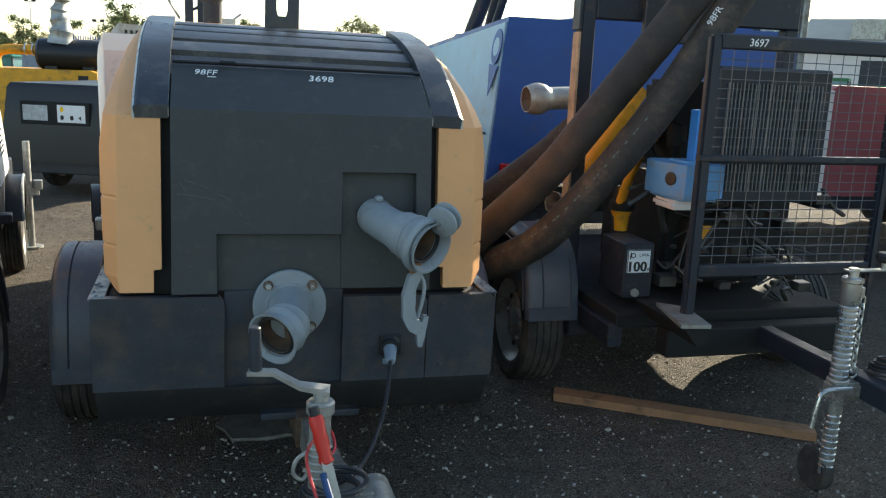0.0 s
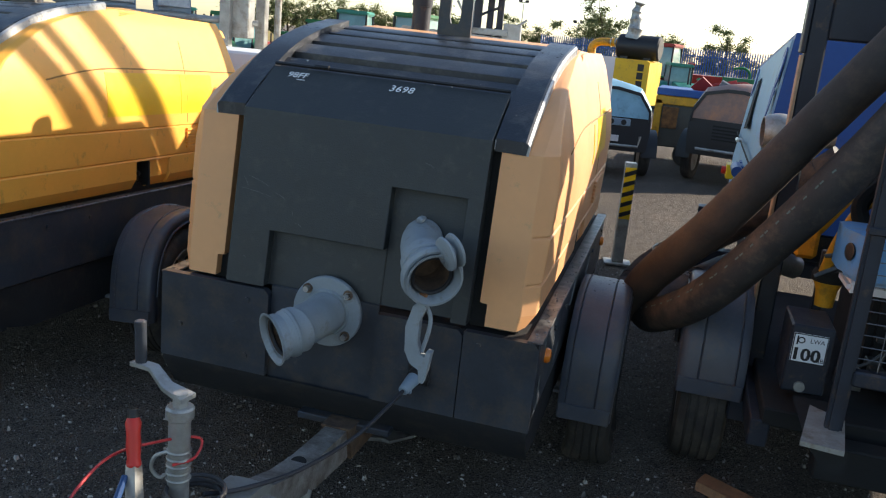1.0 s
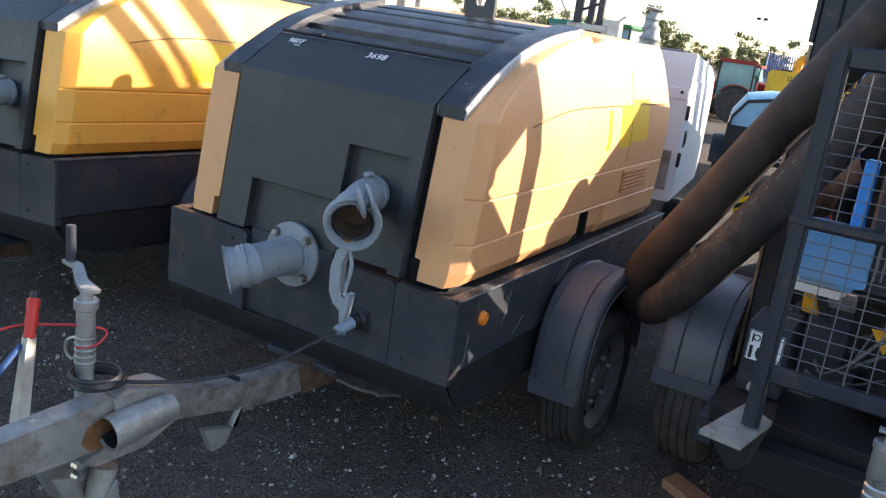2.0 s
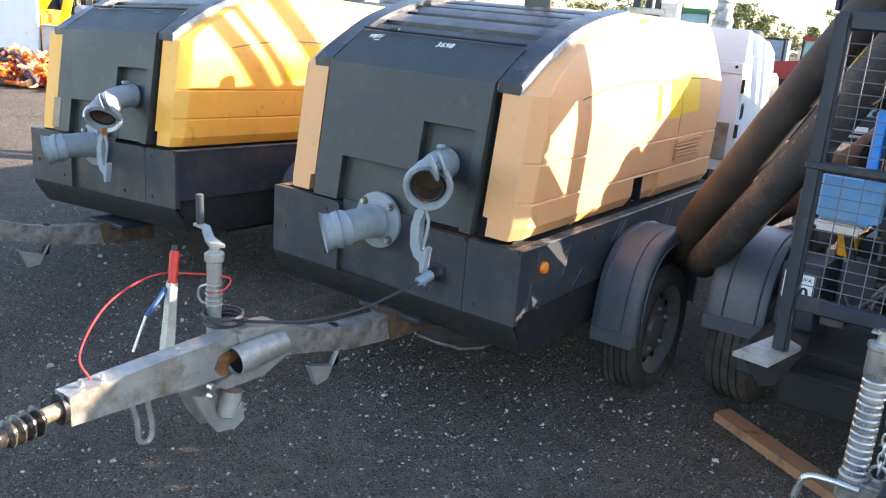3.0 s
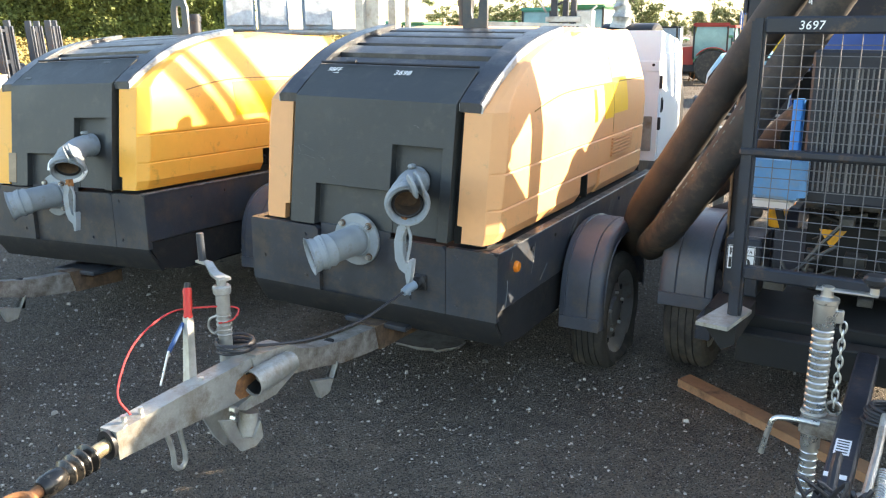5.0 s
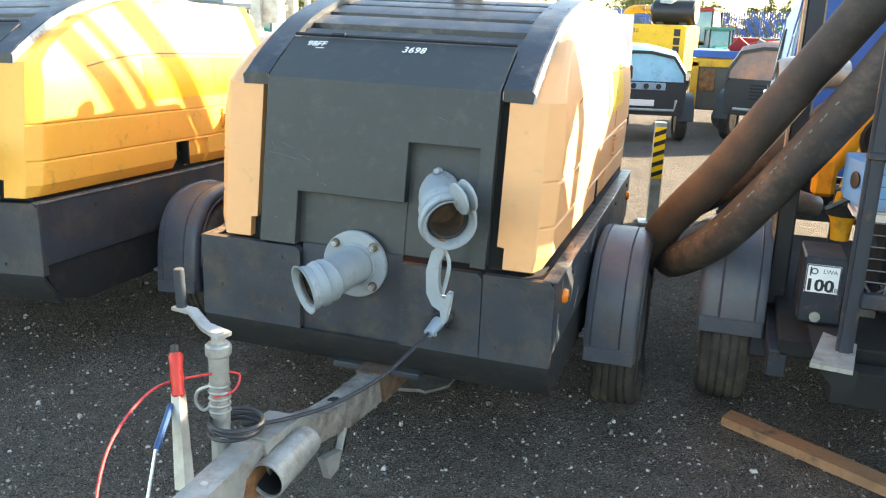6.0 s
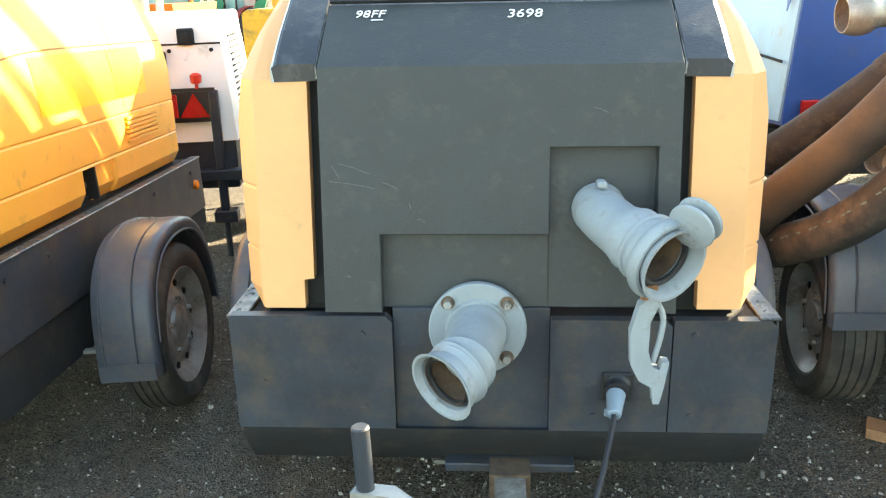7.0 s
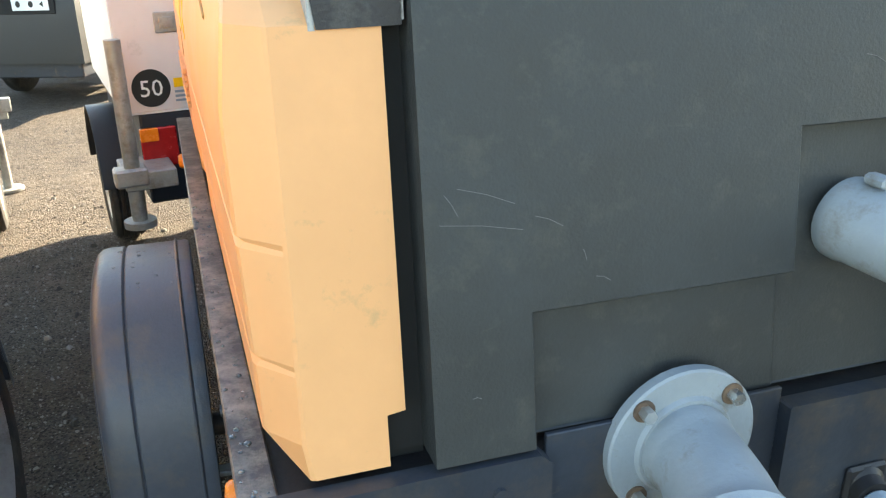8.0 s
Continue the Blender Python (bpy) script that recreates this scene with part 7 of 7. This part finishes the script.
def white_sheet_machine():
    u = thing("road_machine", "dull yellow road machine with tall white side sheet", "machine", pose(-17.3, 6.5, 0, 0, 0, 30))
    u.scale = (0.8, 0.8, 0.8)
    part("side_sheet", box(-0.2, 1.3, -0.05, 0.05, 0.15, 2.05, 0.02, 2), M_WHITE, u)
    part("body", box(-2.6, 1.2, 0.2, 1.9, 0.5, 1.6, 0.08, 2), M_YELENG, u)
    part("hopper", prism([(-2.2, 1.55), (0.4, 1.55), (0.7, 2.0), (-2.4, 2.0)], "y", 0.3, 1.8, 0.02), M_PATCH, u)
    part("arm", joined(moved(box(-0.1, 0.1, -0.1, 0.1, 0, 1.1, 0.02), pose(1.5, 0.8, 1.0, 0, 14, 0)), box(1.0, 2.4, 0.4, 1.3, 0.7, 1.25, 0.04)), M_PATCH, u, "yellow tilted arm")
    for x in (-1.9, 0.6):
        part("tyre", lathe([(0.2, -0.15), (0.45, -0.16), (0.5, -0.1), (0.5, 0.1), (0.45, 0.16), (0.2, 0.15)], (x, 0.15, 0.5), (0, 1, 0), 24), M_RUBBER, u)
        part("tyre", lathe([(0.2, -0.15), (0.45, -0.16), (0.5, -0.1), (0.5, 0.1), (0.45, 0.16), (0.2, 0.15)], (x, 1.95, 0.5), (0, 1, 0), 24), M_RUBBER, u)
    return u


white_sheet_machine()


def forklift(m):
    u = thing("forklift_truck", "forklift truck with black mast and grey uprights", "forklift", m, "row of forklift trucks")
    for x in (-0.30, 0.30):
        part("mast_upright", joined(box(x - 0.05, x + 0.05, -0.1, 0.06, 0.05, 2.2, 0.01), box(x - 0.035, x + 0.035, -0.16, -0.105, 0.3, 2.05, 0.01)), M_FENDER, u)
    part("mast_channel", joined(box(-0.24, -0.08, -0.06, 0.12, 0.3, 2.05, 0.01), box(0.08, 0.24, -0.06, 0.12, 0.3, 2.05, 0.01), box(-0.26, 0.26, -0.05, 0.05, 1.9, 1.98, 0.01), box(-0.26, 0.26, -0.05, 0.05, 1.1, 1.2, 0.01)), M_CAGE, u)
    part("fork", joined(box(-0.3, -0.18, -1.2, -0.15, 0.08, 0.12, 0.01), box(-0.3, -0.18, -0.2, -0.15, 0.08, 0.6, 0.01)), M_BLACK, u)
    part("fork", joined(box(0.18, 0.3, -1.2, -0.15, 0.08, 0.12, 0.01), box(0.18, 0.3, -0.2, -0.15, 0.08, 0.6, 0.01)), M_BLACK, u)
    part("body", prism([(0.2, 0.25), (2.2, 0.25), (2.3, 0.7), (2.1, 1.15), (1.0, 1.1), (0.6, 0.7), (0.2, 0.7)], "x", -0.5, 0.5, 0.05, 2), M_CAGE, u)
    part("seat", joined(box(-0.28, 0.28, 1.0, 1.5, 1.1, 1.25, 0.05, 2), box(-0.26, 0.26, 1.45, 1.6, 1.2, 1.65, 0.05, 2)), M_BLACK, u)
    part("gas_bottle", cyl((-0.32, 1.95, 1.3), (0.32, 1.95, 1.3), 0.17, n=16, bev=0.05), M_PINKWHITE, u)
    for y in (0.45, 1.85):
        for x in (-0.5, 0.5):
            part("tyre", lathe([(0.1, -0.09), (0.27, -0.09), (0.3, -0.05), (0.3, 0.05), (0.27, 0.09), (0.1, 0.09)], (x, y, 0.3), (1, 0, 0), 20), M_RUBBER, u)
    return u


fk = forklift(pose(-20.0, 9.9, 0, -6, 0, 128))
for x, y, r in ((-18.6, 10.15, 120), (-20.0, 12.0, 124), (-18.6, 11.6, 130)):
    copy_thing(fk, pose(x, y, 0, -3, 0, r))


def tractor(m, body_mat, label):
    u = thing("tractor", label, "tractor", m, "tractors parked in the far rows")
    part("bonnet", prism([(-0.1, 0.9), (-1.9, 0.9), (-2.0, 1.3), (-1.85, 1.55), (-0.1, 1.75)], "x", -0.42, 0.42, 0.05, 2), body_mat, u)
    cab = part("cab_glass", loft([[(-0.62 * k, a, z), (0.62 * k, a, z), (0.62 * k, b, z), (-0.62 * k, b, z)] for z, k, a, b in ((1.2, 1.0, -0.1, 1.35), (1.9, 1.05, -0.15, 1.4), (2.62, 0.95, 0.0, 1.3))]), M_GLASS, u)
    for x in (-0.64, 0.64):
        for y in (-0.12, 1.36):
            part("cab_pillar", box(x - 0.04, x + 0.04, y - 0.04, y + 0.04, 1.15, 2.65, 0.01), M_BLACK, cab)
    part("cab_roof", box(-0.72, 0.72, -0.2, 1.45, 2.62, 2.8, 0.06, 2), body_mat, u)
    part("exhaust_pipe", cyl((0.3, -0.9, 1.6), (0.3, -0.9, 2.6), 0.05, n=10), M_BLACK, u)
    for s in (-1, 1):
        for y, R, w in ((0.75, 0.80, 0.42), (-1.45, 0.52, 0.30)):
            ty = part("tyre", lathe([(R * 0.45, -w / 2), (R * 0.9, -w / 2), (R, -w * 0.36), (R, w * 0.36), (R * 0.9, w / 2), (R * 0.45, w / 2)], (s * 0.82, y, R), (1, 0, 0), 24), M_RUBBER, u)
            part("rim", lathe([(0.0, -w * 0.2), (R * 0.5, -w * 0.3), (R * 0.5, w * 0.3), (0, w * 0.2)], (s * 0.82, y, R), (1, 0, 0), 16), M_PINKWHITE, ty)
        part("wing", loft([[(s * 0.62, 0.75 + 0.92 * math.cos(a), 0.80 + 0.92 * math.sin(a)), (s * 1.05, 0.75 + 0.92 * math.cos(a), 0.80 + 0.92 * math.sin(a)), (s * 1.05, 0.75 + 0.88 * math.cos(a), 0.80 + 0.88 * math.sin(a)), (s * 0.62, 0.75 + 0.88 * math.cos(a), 0.80 + 0.88 * math.sin(a))] for a in np.linspace(0.3, 2.5, 9)]), body_mat, u)
    part("chassis", box(-0.3, 0.3, -1.8, 1.2, 0.55, 1.0, 0.04), M_CAGE, u)
    return u


def implement(m, body_mat, label):
    """A low farm implement: tank or hopper on a frame with tines and a small axle."""
    u = thing("farm_implement", label, "implement", m, "implements parked in the far rows")
    part("hopper", prism([(-0.9, 0.7), (0.9, 0.7), (1.1, 1.5), (-1.1, 1.5)], "y", -0.7, 0.7, 0.03), body_mat, u)
    part("frame", joined(box(-1.4, 1.4, -0.75, -0.65, 0.5, 0.65, 0.01), box(-1.4, 1.4, 0.65, 0.75, 0.5, 0.65, 0.01), box(-0.08, 0.08, -1.8, 0.7, 0.5, 0.62, 0.01)), M_CAGE, u)
    part("boom", tube(spline([(0.8, 0.2, 1.3), (0.9, 0.2, 1.7), (0.6, 0.2, 1.95), (0.1, 0.2, 1.9)], 4), 0.06, 8), body_mat, u)
    for k in range(7):
        part("tine", tube([(-1.2 + 0.4 * k, 0.8, 0.6), (-1.2 + 0.4 * k, 1.05, 0.4), (-1.2 + 0.4 * k, 0.95, 0.03)], 0.025, 6), M_RUST, u)
    for x in (-1.15, 1.15):
        part("tyre", lathe([(0.15, -0.1), (0.36, -0.1), (0.4, -0.06), (0.4, 0.06), (0.36, 0.1), (0.15, 0.1)], (x, 0.0, 0.4), (1, 0, 0), 20), M_RUBBER, u)
    return u


tr = [tractor(pose(-0.5, 42.5, 0, 0, 0, 165), M_TRACTORRED, "dark red tractor with glazed cab"), tractor(pose(-14, 34, 0, 0, 0, 190), M_TEAL, "teal green tractor with glazed cab"), tractor(pose(-9.5, 30, 0, 0, 0, 170), M_TRACTORGREEN, "green tractor with glazed cab")]
im = [implement(pose(2.6, 38, 0, 0, 0, 20), M_TRACTORGREEN, "green farm implement with hopper"), implement(pose(-11, 26, 0, 0, 0, 70), M_TRACTORORANGE, "orange farm implement with hopper and boom"), implement(pose(1.1, 36, 0, 0, 0, 110), M_TRACTORRED, "dull red farm implement with hopper")]
tb = [thing("storage_box", "tall pale grey steel cabinet in the yard", "cabinet", pose(-6.2, 27.5, 0, 0, 0, 8), "steel cabinets in the yard")]
part("body", box(-0.42, 0.42, -0.4, 0.4, 0.0, 1.9, 0.02), M_BLUEGREY, tb[0])
part("lid", box(-0.44, 0.44, -0.42, 0.42, 1.9, 1.96, 0.01), M_BLACK, tb[0])
rng = random.Random(21)
for k in range(110):
    a = radians(-52 + 100 * (k + rng.random()) / 110)
    d = rng.uniform(30, 45)
    x, y = 1 + d * math.sin(a), -3 + d * math.cos(a)
    if a < radians(-34):
        continue
    k_ = rng.uniform(0.55, 0.82)
    copy_thing(rng.choice(tr + im + im), pose(x, y, 0, 0, 0, rng.uniform(0, 360))).scale = (k_, k_, k_)
for x, y, r in ((-11.5, 33, 20), (-3.2, 30, 70), (6.5, 28, 10), (9, 34, 60)):
    copy_thing(tb[0], pose(x, y, 0, 0, 0, r))


# ---- fence, hedge, trees, lamps, far shed ----
def fence():
    u = tagged(new("fence"), "blue steel palisade fence with pointed pales", "fence", kind="structure")
    m = mat("fence_blue", (0.05, 0.12, 0.33), 0.5, var=0.15, scale=1, bump=0)
    me = mesh_from("pale", joined(prism([(-0.035, 0.05), (0.035, 0.05), (0.035, 2.75), (0.0, 2.9), (-0.035, 2.75)], "y", -0.012, 0.012, 0)), m)
    p0, p1 = Vector((-9, 53, 0)), Vector((30, 45, 0))
    n = 280
    for k in range(n):
        ob = new("pale", me)
        ob.parent = u
        ob.location = p0.lerp(p1, k / n)
    for z in (0.5, 2.4):
        part("rail", tube([p0 + Vector((0, 0.05, z)), p1 + Vector((0, 0.05, z))], 0.03, 6), m, u)
    for k in range(15):
        q = p0.lerp(p1, k / 14)
        part("post", box(q.x - 0.05, q.x + 0.05, q.y + 0.03, q.y + 0.13, 0, 2.9, 0.0), M_GALV, u)


fence()
M_LEAF = mat("leaves", (0.125, 0.15, 0.05), 0.7, var=0.5, scale=0.8, bump=0, dirt=(0.16, 0.14, 0.04), amount=0.4, dscale=0.6)
M_HEDGE = mat("hedge_leaves", (0.125, 0.150, 0.034), 0.7, var=0.45, scale=0.7, bump=0, dirt=(0.14, 0.17, 0.05), amount=0.4, dscale=0.5)
M_BARK = mat("bark", (0.09, 0.07, 0.05), 0.9, var=0.3, scale=3)
M_GRASS = mat("dry_grass", (0.31, 0.235, 0.085), 0.9, var=0.3, scale=0.6, bump=0.5, bscale=6, dirt=(0.20, 0.20, 0.05), amount=0.3, dscale=0.4)


def leaf_mesh(name, spots, size, material, seed):
    rg = np.random.RandomState(seed)
    verts, faces = [], []
    for c in spots:
        a, b = rg.normal(size=3), rg.normal(size=3)
        a /= np.linalg.norm(a)
        b -= a * a.dot(b)
        b /= np.linalg.norm(b)
        s = size * rg.uniform(0.6, 1.4)
        i = len(verts)
        verts += [tuple(c - a * s), tuple(c + b * s * 0.55), tuple(c + a * s), tuple(c - b * s * 0.55)]
        faces.append((i, i + 1, i + 2, i + 3))
    me = bpy.data.meshes.new(name)
    me.from_pydata(verts, [], faces)
    me.materials.append(material)
    return me


def tree(m, height, seed, label):
    u = thing("tree", label, "tree", m, "trees beyond the fence")
    rg = random.Random(seed)
    limbs = [tube(spline([(0, 0, 0), (0.1, 0, height * 0.25), (0, 0.1, height * 0.55), (0.1, 0, height * 0.9)], 4), [height * 0.03 * (1 - 0.07 * i) for i in range(13)], 8)]
    ends = []
    for k in range(11):
        a, h0 = rg.uniform(0, 6.28), height * rg.uniform(0.22, 0.75)
        L = height * rg.uniform(0.18, 0.36)
        e = Vector((math.cos(a) * L, math.sin(a) * L, h0 + L * rg.uniform(0.5, 1.1)))
        limbs.append(tube(spline([(0, 0, h0), (e.x * 0.5, e.y * 0.5, h0 + (e.z - h0) * 0.35), tuple(e)], 3), [height * 0.012 * (1 - 0.11 * i) for i in range(7)], 6))
        ends.append(e)
    part("trunk", joined(*limbs), M_BARK, u)
    rn = np.random.RandomState(seed)
    spots = []
    for e in ends + [Vector((0, 0, height * 0.92))]:
        for _ in range(6):
            c = np.array(e) * rn.uniform(0.7, 1.12) + rn.normal(size=3) * height * 0.05
            for _ in range(85):
                spots.append(c + rn.normal(size=3) * height * rn.uniform(0.02, 0.055))
    ob = new("crown", leaf_mesh("crown", spots, height * 0.017, M_LEAF, seed))
    ob.parent = u
    return u


t1 = tree(pose(-10, 95, 0), 7.5, 3, "broad green tree beyond the yard")
t2 = tree(pose(14, 88, 0), 6.5, 8, "slender pale green tree beyond the fence")
rng = random.Random(5)
for k in range(64):
    a = radians(-31 + 78 * (k + rng.random()) / 64)
    d = rng.uniform(84, 130)
    s = rng.uniform(0.42, 0.78)
    copy_thing(rng.choice((t1, t2)), pose(d * math.sin(a), d * math.cos(a), -0.3, 0, 0, rng.uniform(0, 360)) @ Matrix.Identity(4)).scale = (s * 1.25, s * 1.25, s)


def hedge():
    p0, p1 = Vector((-62, 0, 0)), Vector((-31, 33, 0))
    d = (p1 - p0).normalized()
    nrm = Vector((d.y, -d.x, 0))
    L = (p1 - p0).length
    rn = np.random.RandomState(2)
    spots = []
    for _ in range(150000):
        s, z = rn.uniform(0, L), rn.uniform(0.2, 6.3)
        bulge = 0.5 * noise.noise(Vector((s * 0.45, z * 0.6, 0))) + 0.25 * noise.noise(Vector((s * 1.6, z * 1.6, 4)))
        q = p0 + d * s + nrm * (0.9 + bulge + rn.uniform(-0.35, 0.05))
        spots.append(np.array((q.x, q.y, z + 1.1)))
    me = leaf_mesh("hedge", spots, 0.085, M_HEDGE, 6)
    tagged(new("hedge", me), "tall dense green conifer hedge", "hedge", kind="stuff")
    # Solid box behind the leaves, coloured as the shade inside the hedge.
    single("hedge_core", box(0, L, -0.42, 0.35, 0.0, 7.2, 0.1), mat("hedge_shade", (0.045, 0.068, 0.020), 0.9, var=0.4, scale=1), "solid hedge core with the inner shade painted in", "hedge", Matrix.Translation(p0) @ Matrix.Rotation(math.atan2(d.y, d.x), 4, "Z"), kind="stuff")
    bank = []
    for s in np.linspace(-5, L + 12, 30):
        for k in range(9):
            f = k / 8
            q = p0 + d * s + nrm * (0.5 + 9 * f)
            bank.append((q.x, q.y, 1.5 * (1 - f) ** 1.4 - 0.02 + 0.08 * noise.noise(Vector((s * 0.7, f * 6, 0))) * (1 - f)))
    faces = [(j * 9 + i, j * 9 + i + 1, (j + 1) * 9 + i + 1, (j + 1) * 9 + i) for j in range(29) for i in range(8)]
    me = bpy.data.meshes.new("grass_bank")
    me.from_pydata(bank, [], faces)
    me.materials.append(M_GRASS)
    me.polygons.foreach_set("use_smooth", [True] * len(faces))
    rg = np.random.RandomState(12)
    tufts = []
    for _ in range(26000):
        sd, fr = rg.uniform(0, L + 8), rg.uniform(0.0, 0.75)
        q = p0 + d * sd + nrm * (0.5 + 9 * fr)
        tufts.append(np.array((q.x, q.y, 1.5 * (1 - fr) ** 1.4 + rg.uniform(0.0, 0.16))))
    tagged(new("dry_grass", leaf_mesh("dry_grass", tufts, 0.11, M_GRASS, 8)), "long dry yellow grass on the bank", "grass", kind="stuff")
    tagged(new("grass_bank", me), "bank of dry yellow grass below the hedge", "grass", kind="structure")


hedge()


def yard_lamp(m, h, label):
    u = thing("yard_lamp", label, "lamp post", m, "tall lamps at the yard edge")
    part("pole", cyl((0, 0, 0), (0, 0, h), 0.10, 0.06, n=10), M_GALV, u)
    part("cross_arm", box(-0.7, 0.7, -0.05, 0.05, h - 0.1, h, 0.01), M_GALV, u)
    for x in (-0.5, 0.5):
        part("lamp_head", box(x - 0.28, x + 0.28, -0.2, 0.2, h, h + 0.32, 0.04), M_BLACK, u)
    return u


yard_lamp(pose(-16.5, 122, 0), 6.0, "tall pole with two floodlight heads")
yard_lamp(pose(-26, 128, 0), 8.5, "tall pole with two floodlight heads")
yard_lamp(pose(-27.5, 29, 0), 4.6, "tall pole with two floodlight heads")


def far_shed():
    u = thing("far_shed", "long low grey shed with pale pitched roof", "building", pose(46.5, 34, 0, 0, 0, -51))
    u.scale = (1, 1, 1.2)
    part("wall", box(-16, 16, 0, 9, 0, 3.4, 0.02), M_PINKWHITE, u)
    part("roof", prism([(-0.6, 3.35), (4.5, 5.2), (9.6, 3.35)], "x", -16.5, 16.5, 0.02), mat("shed_roof", (0.42, 0.38, 0.32), 0.7, var=0.12, scale=0.6), u)
    for k in range(5):
        part("roof_light", box(-13 + 5.6 * k, -11 + 5.6 * k, 0.8, 3.2, 3.9, 4.9, 0.02), M_GALV, u)
    for k in range(4):
        part("door", box(-12 + 7 * k, -9 + 7 * k, -0.06, 0.02, 0, 2.8, 0.02), M_CAGE, u)
    return u


far_shed()
